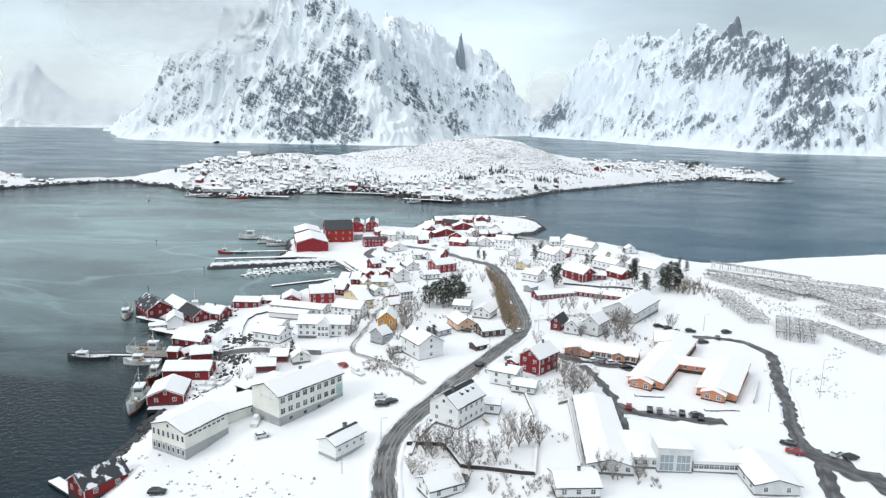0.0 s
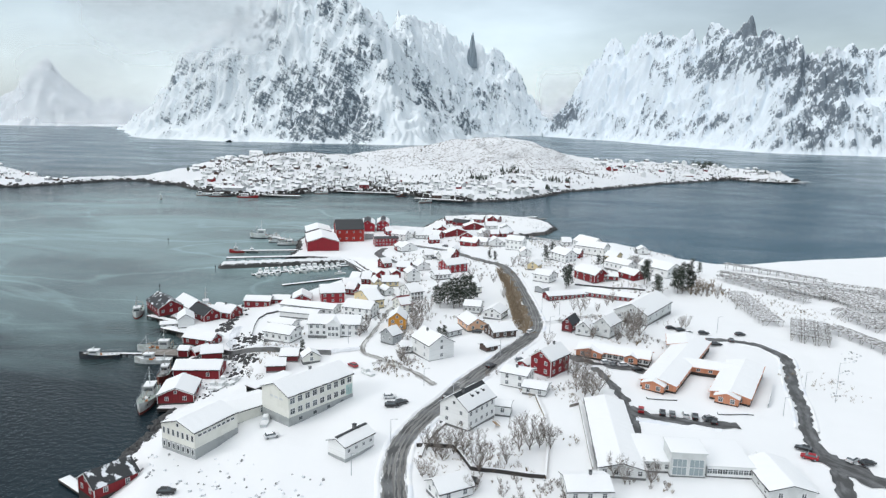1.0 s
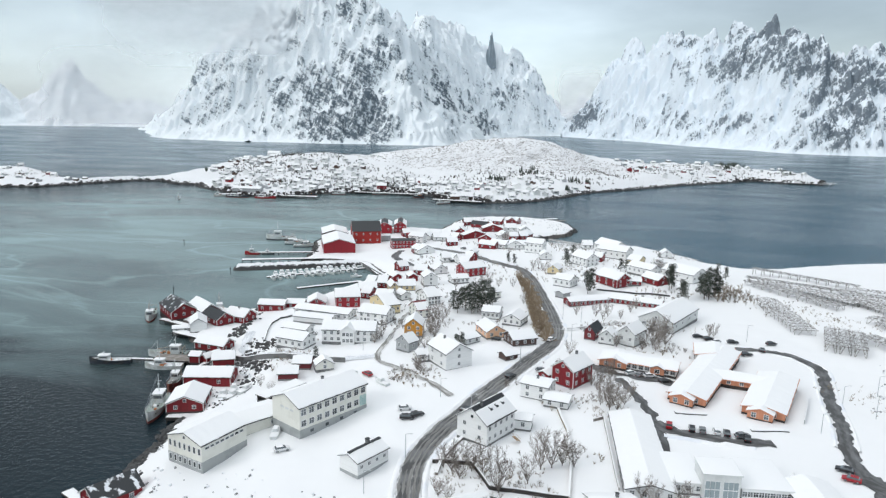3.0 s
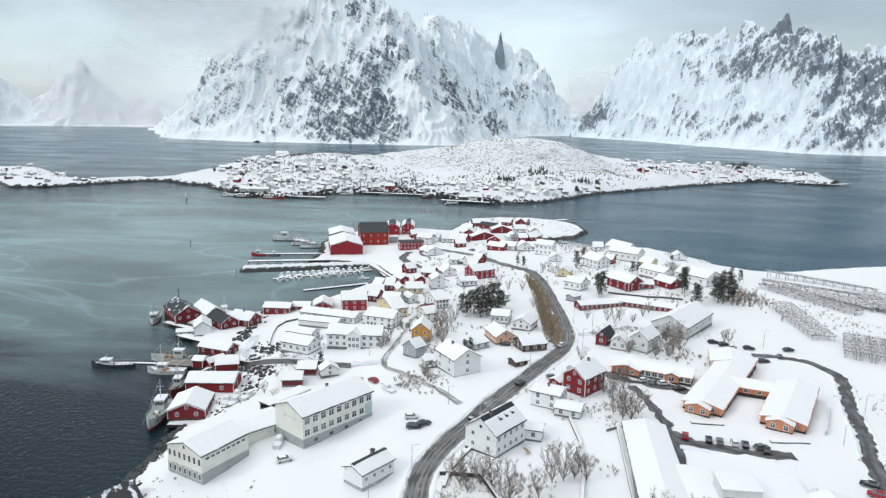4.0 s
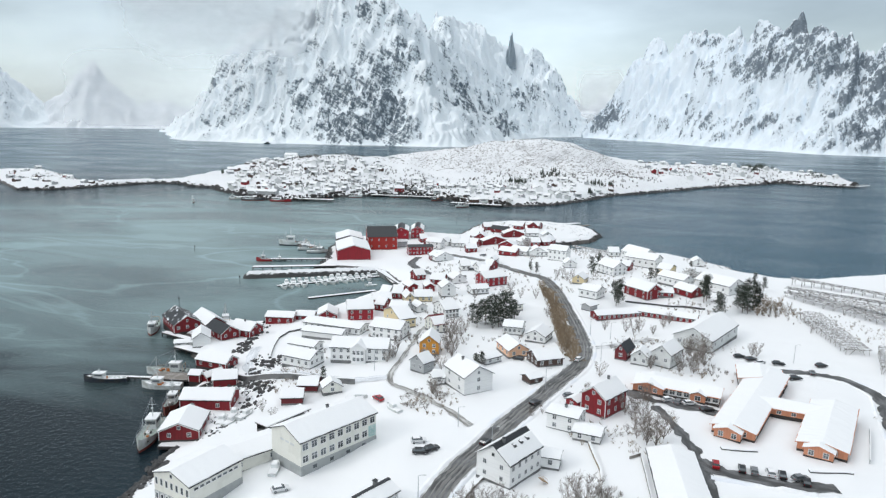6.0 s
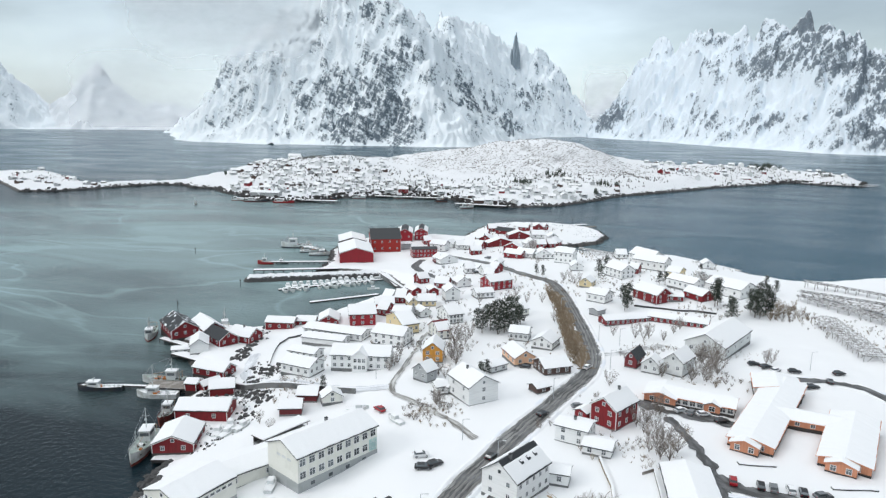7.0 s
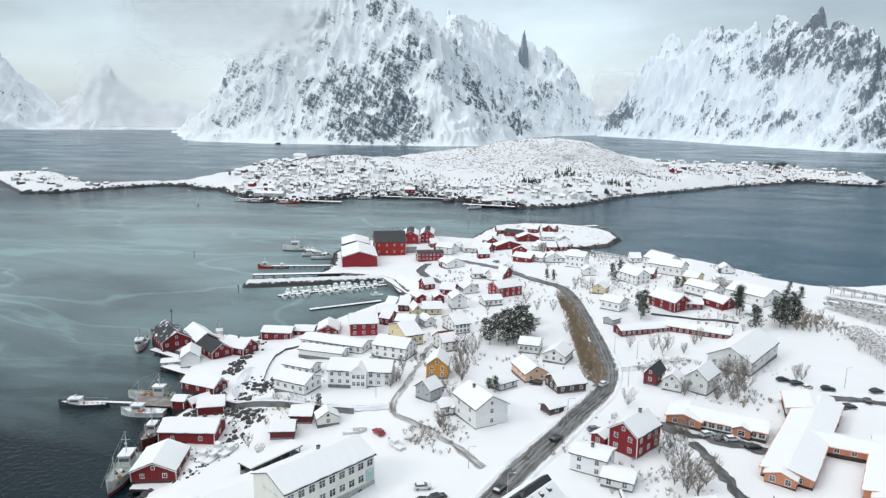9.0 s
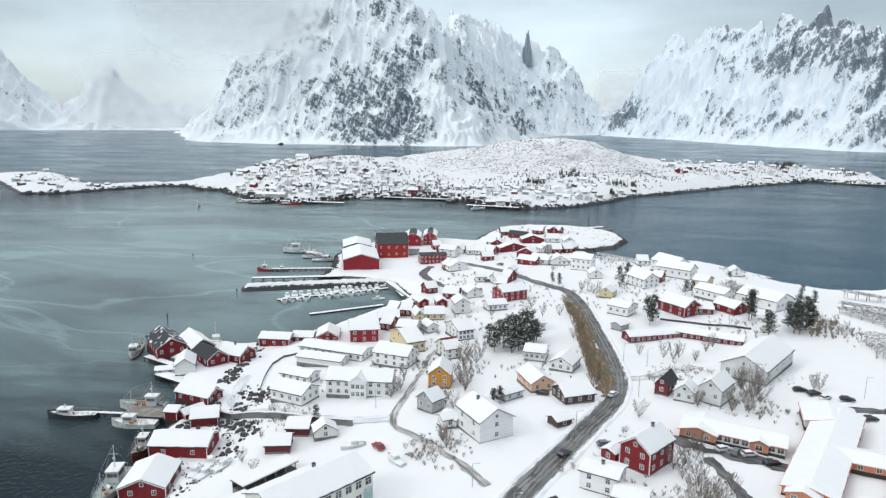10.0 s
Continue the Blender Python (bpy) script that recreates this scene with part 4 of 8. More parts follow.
def house(name, label, x, y, z, rot, length, span, h, rise, wall, roof=slate, cover=1.0, category="house", win=None, gwin=None, rows=1, foot=0.5, foot_mat=concrete, over=0.45,
          chimney=None, trim=False, group="", doors=(), size=(1.0, 1.2), down=2.5, bars=1, seed=None):
    """A house with a gable roof. The ridge runs along its own x axis, turned by rot; h is the height of the eaves over z.
    win: windows in a row on each long side; gwin: windows in a row on each gable."""
    rng = random.Random(seed if seed is not None else int(x * 7 + y * 13))
    root = thing(name, label, category, x, y, z, rot, group)
    L, S = length / 2, span / 2
    body = Geo().prism([(-S, foot - 0.02), (S, foot - 0.02), (S, h), (0, h + rise), (-S, h)], -L, L)
    part("wall", body, wall, root)
    part("foundation", Geo().box(-L - 0.05, L + 0.05, -S - 0.05, S + 0.05, -down, foot), foot_mat, root)
    gable_roof(root, length, span, h, rise, over, roof, cover, rng)
    if trim:
        for sx in (-1, 1):
            for sy in (-1, 1):
                part("corner_board", Geo().box(sx * L - 0.1, sx * L + 0.1, sy * S - 0.1, sy * S + 0.1, foot, h - 0.05), trim_white, root, "white corner board")
            for sy in (-1, 1):
                slope = math.hypot(S + over, rise * (S + over) / S)
                tilt = math.degrees(math.atan2(rise, S))
                at = pose(sx * (L + over + 0.03), 0, h + rise, 0, 0, 0) @ pose(0, 0, 0, -sy * tilt)
                part("barge_board", Geo().box(-0.03, 0.03, 0 if sy > 0 else -slope, slope if sy > 0 else 0, -0.22, 0.02), trim_white, root, "white barge board", at=at)
    win = max(1, round(length / 2.8)) if win is None else win
    gwin = max(1, round(span / 3.2)) if gwin is None else gwin
    storey = (h - foot) / rows
    w, hh = size
    hh = min(hh, storey - 0.7) if storey > 1.5 else 0.7
    for r in range(rows):
        zz = foot + storey * r + max(0.35, (storey - hh) * 0.55)
        for side, along, count, reach in (("-y", length, win, S), ("+y", length, win, S), ("-x", span, gwin, L), ("+x", span, gwin, L)):
            if blind(rot, side):
                continue
            wall_windows(root, side, along, count, zz, reach, w, hh, bars, skip=(count // 2,) if r == 0 and side in doors and count > 1 else ())
    if rise > 1.6 and gwin:
        for side in ("-x", "+x"):
            if blind(rot, side):
                continue
            wall_windows(root, side, span, 1, h + rise * 0.18, L, 0.8, 0.9, 0)
    for side in doors:
        px, py, turn = {"-y": (0, -S, 0), "+y": (0, S, 180), "-x": (-L, 0, -90), "+x": (L, 0, 90)}[side]
        d = part("door", Geo().box(-0.45, 0.45, -0.06, 0.03, 0.05, 2.05), trim_white, root, "pale panelled door", at=pose(px, py, foot - 0.1, 0, 0, turn))
        part("handle", Geo().box(0.3, 0.38, -0.11, -0.06, 0.98, 1.08), steel, d)
    if chimney is not None:
        cx, cy = chimney
        cz = h + rise * (1 - abs(cy) / S) if S else h
        c = part("chimney", Geo().box(cx - 0.35, cx + 0.35, cy - 0.3, cy + 0.3, cz - 0.3, cz + 1.25), concrete, root, "rendered chimney")
        part("cap", Geo().box(cx - 0.42, cx + 0.42, cy - 0.37, cy + 0.37, cz + 1.25, cz + 1.37), slate, c)
    return root


def flat_house(name, label, x, y, z, rot, length, span, h, wall, category="building", win=0, gwin=0, rows=1, foot=0.4, size=(1.1, 1.2), group="", parapet=0.25, pitch=0.0, edge=trim_white):
    """A building with a flat or slightly tilted snow-covered roof."""
    rng = random.Random(int(x * 3 + y * 5))
    root = thing(name, label, category, x, y, z, rot, group)
    L, S = length / 2, span / 2
    part("wall", Geo().prism([(-S, foot - 0.02), (S, foot - 0.02), (S, h + pitch), (-S, h)], -L, L), wall, root)
    part("foundation", Geo().box(-L - 0.05, L + 0.05, -S - 0.05, S + 0.05, -2.5, foot), concrete, root)
    o = 0.35
    roof = part("roof", Geo().prism([(-S - o, h), (S + o, h + pitch), (S + o, h + pitch + parapet), (-S - o, h + parapet)], -L - o, L + o), edge, root)
    g, n, k = Geo(), max(3, int(length / 2)), max(3, int(span / 2))
    for i in range(n + 1):
        for j in range(k + 1):
            rim = i in (0, n) or j in (0, k)
            v = -S - o + 0.08 + (2 * S + 2 * o - 0.16) * j / k
            g.v.append((-L - o + 0.08 + (2 * L + 2 * o - 0.16) * i / n, v, h + parapet + pitch * (j / k) + (0.004 if rim else 0.3 + rng.uniform(-0.06, 0.06))))
    g.f = [(i * (k + 1) + j, (i + 1) * (k + 1) + j, (i + 1) * (k + 1) + j + 1, i * (k + 1) + j + 1) for i in range(n) for j in range(k)]
    part("snow_layer", g, roof_snow, roof, "thick snow lying on the roof", smooth=True)
    storey = (h - foot) / rows
    for r in range(rows):
        zz = foot + storey * r + max(0.3, (storey - size[1]) * 0.5)
        for side, along, count, reach in (("-y", length, win, S), ("+y", length, win, S), ("-x", span, gwin, L), ("+x", span, gwin, L)):
            if blind(rot, side):
                continue
            wall_windows(root, side, along, count, zz, reach, size[0], min(size[1], storey - 0.5), 1)
    return root


# ---- roads ----
def smooth_line(pts, step):
    """Points along a soft curve through pts."""
    out, p = [], [Vector(q) for q in pts]
    p = [p[0] * 2 - p[1]] + p + [p[-1] * 2 - p[-2]]
    for a, b, c, d in zip(p, p[1:], p[2:], p[3:]):
        n = max(2, int((c - b).length / step))
        for k in range(n):
            t = k / n
            out.append(0.5 * (2 * b + (c - a) * t + (2 * a - 5 * b + 4 * c - d) * t * t + (3 * b - a - 3 * c + d) * t**3))
    return out + [p[-2]]


def strip(name, label, pts, width, mat, up=0.12, ragged=0.25, category="road", step=1.5, cells=8):
    """A band of road laid on the ground, crowned, with uneven edges."""
    rng_off = random.Random(len(pts) * 31 + int(width * 10)).uniform(0, 50)
    line = smooth_line(pts, step)
    g, flat, run = Geo(), [], 0.0
    for i, p in enumerate(line):
        q = line[min(i + 1, len(line) - 1)] - line[max(i - 1, 0)]
        nrm = Vector((-q.y, q.x)).normalized()
        run += (p - line[i - 1]).length if i else 0.0
        sides = [width / 2 * (1 + ragged * float(fbm(np.array(run * 0.22 + width + o), np.array(rng_off), 4, 0.65))) for o in (0, 33)]
        for j in range(cells + 1):
            u = j / cells * 2 - 1
            w = sides[0 if u < 0 else 1]
            x, y = p.x + nrm.x * u * w, p.y + nrm.y * u * w
            g.v.append((x, y, lift(x, y, up * (1.0 - 0.25 * u * u))))
            flat.append((u * w + rng_off, run))
    c = cells + 1
    g.f = [(i * c + j + 1, (i + 1) * c + j + 1, (i + 1) * c + j, i * c + j) for i in range(len(line) - 1) for j in range(cells)]
    me = g.mesh(name, mat, True)
    laid = me.uv_layers.new(name="laid")
    laid.data.foreach_set("uv", [k for f in g.f for v in f for k in flat[v]])
    return tagged(new(name, me), label, category, kind="structure")


verge = ground_material("brown_verge", (0.16, 0.115, 0.07), (0.34, 0.30, 0.25), (0.5, 0.7), 3.0, 0.9)
strip("verge", "brown trampled verge under the roadside trees", [(4.0, 266), (3.4, 280), (1.8, 300), (-0.4, 322), (-3.2, 345), (-6.4, 368), (-9.6, 388)], 6.2, verge, 0.34, 0.6, "verge")
MAIN_ROAD = [(-24.0, 112.0), (-27.4, 138.8), (-29.6, 149.6), (-30.6, 163.5), (-28.4, 174.6), (-23.0, 191.2), (-16.8, 207.5), (-9.5, 224.5), (-1.8, 244.0), (4.0, 259.0), (7.1, 273.7), (7.4, 289.6), (5.9, 314.9),
             (2.8, 338.8), (-1.4, 364.1), (-5.7, 388.6), (-11.4, 409.0), (-21.1, 420.2), (-33.2, 432.3), (-48.6, 452.1), (-69.6, 475.3), (-88.6, 492.0)]
strip("road_shoulder", "slushy snow shoulder along the village road", MAIN_ROAD, 7.0, slush, 0.10, 0.3)
strip("road", "grey slushy road surface", MAIN_ROAD, 5.8, road_slush, 0.2, 0.12)


def offset_line(pts, off):
    line = smooth_line(pts, 6.0)
    out = []
    for i, p in enumerate(line):
        q = line[min(i + 1, len(line) - 1)] - line[max(i - 1, 0)]
        out.append((p.x - q.y / q.length * off, p.y + q.x / q.length * off))
    return out


for side in (-1.95, -0.65, 0.8, 1.95):
    strip("wheel_track", "bare wet wheel track in the slushy road", offset_line(MAIN_ROAD, side), 0.7 + 0.25 * (side > 0), asphalt, 0.24, 1.3, cells=2)
strip("road_side", "side road of packed slush and asphalt", [(7.8, 283.4), (17.2, 286.2), (26.1, 295.3), (35.6, 305.4)], 4.5, slush, 0.2)
strip("road_hook", "bare asphalt bend by the harbour office", [(-56.1, 406.5), (-66, 405), (-76.6, 411.5), (-87.6, 427.5), (-98.6, 452.7), (-98.2, 474.0)], 5.0, asphalt, 0.2)
LANE = [(-26.4, 206.0), (-33.8, 214.0), (-40.9, 220.6), (-50.6, 228.4), (-58.3, 236.0), (-59.2, 259.8), (-59.9, 280.8), (-60.9, 300.9), (-57.0, 315.0), (-50, 330)]
QUAY_LANE = [(-58.3, 237.0), (-72, 237.8), (-85.7, 239.0), (-100, 241.0), (-110.3, 245.5), (-119, 256), (-124, 275)]
lane_slush = ground_material("brown_lane_slush", (0.16, 0.15, 0.135), (0.66, 0.66, 0.65), (0.40, 0.62), 3.0, along=0.1)
packed = ground_material("packed_snow", (0.62, 0.64, 0.67), (0.82, 0.84, 0.87), (0.4, 0.6), 2.4, 0.7)
strip("lane", "narrow lane of slush and packed snow", LANE, 2.0, lane_slush, 0.24, 0.5)
strip("lane_quay", "quay lane of packed snow", QUAY_LANE, 4.0, packed, 0.22, 0.4)
strip("road_east", "cleared dark asphalt road past the fields", [(72, 270), (76.6, 273.1), (86.8, 273.1), (99.1, 269.0), (103.5, 259.4), (99.4, 243.6), (93.7, 223.3), (89.6, 205.0), (85.5, 190.7), (84.0, 180.0), (84.6, 170.1), (82.6, 159.7), (80.2, 148.9), (78, 130)], 4.2, asphalt, 0.2, 0.5)
strip("yard_east", "dark cleared yard beside the field road", [(83, 175), (88.0, 168.6), (92.8, 162.8), (98, 157)], 8.5, asphalt, 0.26, 0.6)
strip("drive_care", "cleared drive between school and care home", [(28.3, 231.2), (31.0, 220.0), (33.2, 210.9), (34.2, 201.4), (35.0, 190.9), (35.3, 181.7), (36, 176)], 3.0, asphalt, 0.2, 0.7)
strip("forecourt", "dark cleared forecourt before the care home", [(14, 243.5), (22, 238.5), (30, 235.5), (40, 232.5), (47, 230)], 4.4, asphalt, 0.22, 0.8, "car park")
strip("car_park", "cleared asphalt car park with snow ridges", [(35.0, 197.1), (37.7, 193.2), (44.2, 190.8), (52.3, 189.3), (58.9, 189.2), (66.0, 190.0)], 4.6, asphalt, 0.24, 0.5, "car park")


def snow_bank(pts, off, width, h, seed):
    """A ploughed ridge of snow along the edge of a road."""
    rng, g, line = random.Random(seed), Geo(), smooth_line(pts, 1.6)
    for i, p in enumerate(line):
        q = line[min(i + 1, len(line) - 1)] - line[max(i - 1, 0)]
        nx, ny = -q.y / q.length, q.x / q.length
        hh = h * (0.75 + 0.9 * float(fbm(np.array(i * 0.35 + seed), np.array(seed * 3.1), 3)))
        for u, k in ((-0.5, -0.1), (-0.22, 0.8), (0.05, 1.0), (0.3, 0.7), (0.5, -0.1)):
            o = off + u * width + rng.uniform(-0.08, 0.08)
            x, y = p.x + nx * o, p.y + ny * o
            g.v.append((x, y, lift(x, y, max(-0.1, hh * k))))
    g.f = [(i * 5 + j + 1, (i + 1) * 5 + j + 1, (i + 1) * 5 + j, i * 5 + j) for i in range(len(line) - 1) for j in range(4)]
    tagged(new("snow_bank", g.mesh("snow_bank", snow, True)), "ploughed ridge of snow along the road", "snow bank", kind="structure")


for run, off, seed in ((MAIN_ROAD, -4.0, 1), (MAIN_ROAD[:10], 4.0, 2), (MAIN_ROAD[15:], 4.0, 3)):
    snow_bank(run, off, 1.6, 0.55, seed)
EAST = [(72, 270), (76.6, 273.1), (86.8, 273.1), (99.1, 269.0), (103.5, 259.4), (99.4, 243.6), (93.7, 223.3), (89.6, 205.0), (85.5, 190.7)]
for off, seed in ((-2.9, 3), (2.9, 4)):
    snow_bank(EAST, off, 1.2, 0.45, seed)
snow_bank([(36, 188.0), (44.2, 187.2), (52.3, 186.2), (60, 186.0)], 0, 1.8, 0.7, 5)


# ---- the near part of the village ----
hall = house("sports_hall", "cream gabled hall with grey lower storey and tall windows", -88.2, 164.6, 6.1, 68.2, 15.6, 13.0, 7.7, 2.1, cream_board, category="hall", win=0, gwin=7, rows=2, foot=0.1, size=(0.8, 1.7), bars=0, over=0.3)
house("link_building", "low cream wing joining hall and school under snow", -83.5, 181.0, 7.4, 51.7, 18.0, 11.0, 3.9, 1.2, cream_board, category="building", win=2, gwin=1)
school = house("school_house", "cream three-storey schoolhouse on a grey basement", -64.0, 188.1, 8.3, 57.3, 25.4, 12.8, 9.3, 2.6, cream_board, category="school", win=9, gwin=0, rows=2, foot=2.7, size=(1.6, 1.7), foot_mat=mid_grey, chimney=(2.0, 1.5), down=3)
house("storage_shed", "small white shed on a grey plinth, dark ridge board", -43.6, 161.8, 8.4, 59.1, 11.0, 6.5, 4.6, 1.3, white_board, category="shed", win=4, gwin=0, foot=1.1, size=(0.8, 0.8), cover=1.0, foot_mat=mid_grey)
house("villa", "tall white house with black ridge and roof hatches", -13.6, 181.8, 11.1, 59.2, 13.5, 10.1, 6.4, 3.6, white_board, win=5, gwin=2, rows=2, size=(0.9, 1.1), chimney=(-3.4, -0.6), cover=0.76, down=3)
house("villa", "plain white house with a low snowy roof", 0.6, 211.4, 11.2, 160.9, 9.0, 7.6, 4.9, 1.0, white_board, win=2, gwin=3, rows=2, chimney=(0, 0.5))
house("villa", "dark red wooden house with white window frames", 11.8, 224.8, 11.4, 54.4, 11.5, 8.4, 6.3, 3.0, red_board, win=3, gwin=2, rows=2, trim=True, chimney=(2, 0))
house("classroom_block", "long white gabled school block under a snowfield roof", 27.6, 176.0, 10.8, 90.2, 43.0, 11.6, 2.6, 1.5, white_board, category="school", gwin=4, win=0)
entrance = flat_house("glazed_entrance", "tall pale grey entrance block with large glazing", 44.0, 161.5, 10.8, 2.4, 8.6, 8.0, 6.6, pale_grey, category="school", win=0, edge=pale_grey)
for gx in (-2.1, 2.1):
    for gz in (0.7, 2.9):
        for gk in (-1, 0, 1):
            pane_f = part("window", lattice([gx - 0.55 + 1.15 * gk - 0.06, gx - 0.55 + 1.15 * gk + 0.02, gx + 0.55 + 1.15 * gk - 0.02, gx + 0.55 + 1.15 * gk + 0.06], [gz - 0.06, gz + 0.02, gz + 2.0, gz + 2.08], -4.08, -3.97), trim_white, entrance)
            part("pane", Geo().box(gx - 0.54 + 1.15 * gk, gx + 0.54 + 1.15 * gk, -4.04, -3.98, gz, gz + 2.02), lit_glass, pane_f, "pale glazing")
flat_house("classroom_wing", "low pale school wing with a window band", 36.6, 166.5, 10.8, 3.1, 7.4, 15.0, 3.0, white_board, category="school", win=3)
flat_house("classroom_wing", "low pale school wing with a window band", 54.6, 166.5, 10.7, 2.8, 11.6, 15.0, 3.1, white_board, category="school", win=9)
house("gym_hall", "low pale grey gabled school hall under snow", 66.0, 158.0, 10.4, 95.0, 16.0, 11.0, 2.9, 1.5, pale_grey, category="school", win=4, gwin=2)
house("cottage", "small white cottage with a snowy roof", 18.0, 147.0, 10.4, 9.6, 10.5, 9.0, 2.9, 1.6, white_board, win=3, chimney=(1, 0))
house("cottage", "small white cottage with a snow-covered roof", -14.5, 143.0, 9.6, 35.0, 9.0, 7.0, 2.8, 2.0, white_board, win=2)

# ---- the orange care home: wings round a court ----
def care(name, label, x, y, rot, length, span, h=2.5, rise=1.3, z=11.5, wall=orange_board, **k):
    k = dict(dict(win=max(2, round(length / 4)), size=(1.1, 1.4)), **k)
    return house(name, label, x, y, z, rot, length, span, h, rise, wall, category="care home", gwin=2, roof=orange_board, foot_mat=dark_timber, over=0.6, **k)


care("care_home_wing", "long orange gabled care home wing under thick snow", 58.3, 238.2, 65.0, 54.0, 11.5)
care("care_home_wing", "orange gabled care home wing under thick snow", 74.8, 222.5, 66.0, 34.0, 12.0)
care("care_home_wing", "long pale grey care home wing with a window band", 36.5, 243.5, 162.0, 26.0, 8.5, 2.7, 1.5, win=12, size=(1.5, 1.5), wall=pale_grey)
house("care_porch", "orange gabled entrance porch with a dark glazed door", 42.0, 238.5, 11.4, 72.0, 4.0, 4.6, 2.6, 1.0, orange_board, category="porch", win=0, gwin=1, size=(1.6, 1.9), foot_mat=dark_timber, over=0.4)
care("care_home_wing", "pale care home wing with orange eaves at the garden", 66.0, 260.5, 80.0, 13.0, 14.0, 2.5, 1.5, wall=pale_grey)
care("care_home_wing", "low orange connecting wing of the care home", 67.0, 235.0, 165.0, 24.0, 9.0, 2.3, 1.2)
care("care_home_wing", "orange end house of the care home", 28.5, 246.0, 70.0, 11.0, 9.5)

for px, py in ((45.6, 213.2), (67.0, 206.2)):
    house("care_porch", "orange gabled garden porch with tall white window", px, py, 11.4, 65.0, 3.6, 7.0, 2.6, 1.2, orange_board, category="porch", win=1, gwin=2, roof=orange_board, foot_mat=dark_timber, size=(1.2, 1.7), over=0.5)

# ---- harbour ----
def red(name, label, row, rise, wall=red_board, **k):
    x, y, z, rot, length, span, h = row
    return house(name, label, x, y, z, rot, length, span, h, rise, wall, foot=0.15, foot_mat=dark_timber, trim=True, down=3.5, **k)


red("fishing_cabin", "large red quay house with a patchy black roof", (-172.0, 299.2, 2.6, 135.5, 19.0, 11.6, 4.0), 3.4, roof=patchy_roof, cover=0, win=5, gwin=3)
red("fishing_cabin", "grey-roofed red cabin behind the quay houses", (-160.0, 302.0, 2.6, 138.0, 18.0, 9.0, 3.6), 3.0, win=4)
red("fishing_cabin", "red cabin with a black slate roof", (-147.5, 290.5, 2.8, 144.6, 14.0, 8.4, 3.2), 2.8, cover=0, win=3, gwin=2)
red("fishing_cabin", "red cabin with a snow-covered roof", (-138.6, 295.5, 2.7, 165.0, 11.0, 9.0, 3.0), 2.8, win=3, gwin=2, chimney=(0, 0.6))
house("net_shed", "white net shed on stilts over the water", -151.5, 280.0, 2.6, 118.0, 11.0, 7.0, 3.6, 2.4, white_board, category="shed", win=1, gwin=0, foot=0.1, foot_mat=dark_timber, down=3)
house("float_shed", "small white shed on a floating raft", -158.9, 278.3, 0.9, 25.0, 7.0, 4.0, 2.2, 0.8, white_board, category="shed", win=2, gwin=0, foot=0.1, down=1)
red("fishing_cabin", "long low red cabin on the quay", (-131.7, 255.6, 2.9, 167.9, 14.0, 7.2, 2.8), 2.2, win=3)
red("boat_shed", "little red shed on the pier", (-132.5, 242.1, 2.2, 4.7, 4.0, 5.0, 2.8), 1.0, win=0, gwin=0)
red("boat_shed", "little red shed with a sloping snowy roof", (-127.0, 243.5, 2.2, 60.0, 7.0, 4.0, 2.4), 1.2, win=1, gwin=0)
red("fishing_cabin", "red cabin beside stacked boats", (-120.1, 239.9, 3.0, 23.6, 8.0, 9.0, 3.0), 1.8, win=0, gwin=1)
red("boathouse", "long red boathouse with a snowy roof", (-116.0, 221.2, 2.9, 9.9, 16.4, 10.0, 3.8), 2.0, win=2, gwin=1)
red("boathouse", "red boathouse with a wide gable on a pier", (-114.1, 202.1, 2.9, 105.5, 13.0, 11.6, 3.0), 2.4, win=2, gwin=2)
red("boathouse", "red boathouse by the shore with patchy slate", (-103.5, 144.0, 3.2, 59.0, 11.5, 8.5, 3.2), 2.8, roof=patchy_roof, cover=0, win=2, gwin=2)
red("fishing_cabin", "low red cabin along the water", (-129.8, 313.8, 3.0, 5.0, 12.8, 8.0, 3.6), 1.6, win=3)
red("fishing_cabin", "low red cabin along the water", (-119.7, 318.7, 3.6, 8.3, 8.6, 7.0, 2.8), 1.4, win=2)
red("fishing_cabin", "red gabled cabin at the inner harbour", (-110.1, 321.8, 4.2, 106.8, 11.0, 9.1, 2.9), 2.4, win=2)
red("quay_house", "two-storey red house at the inner harbour", (-95.1, 324.1, 5.0, 20.0, 11.8, 12.0, 5.4), 3.0, wall=crimson_board, win=3, gwin=2, rows=2)
red("fishing_cabin", "red cabin with snowy roof near the marina", (-90.3, 346.0, 5.6, 17.2, 9.0, 9.0, 3.6), 2.4, win=3)
red("fish_warehouse", "large red warehouse with a broad snowy gable roof", (-145.0, 473.0, 3.0, 110.2, 34.0, 22.3, 6.6), 3.4, wall=crimson_board, win=0, gwin=0, category="warehouse")
red("fish_warehouse", "tall scarlet warehouse under a black roof", (-133.0, 505.0, 3.2, 20.5, 21.0, 20.0, 9.5), 6.0, wall=scarlet_board, cover=0, win=4, gwin=3, rows=2, category="warehouse")
red("harbour_office", "two-storey red office with rows of white windows", (-100.5, 487.8, 3.4, 20.5, 17.3, 10.0, 5.6), 0.7, wall=crimson_board, win=7, gwin=3, rows=2, category="office", cover=0)

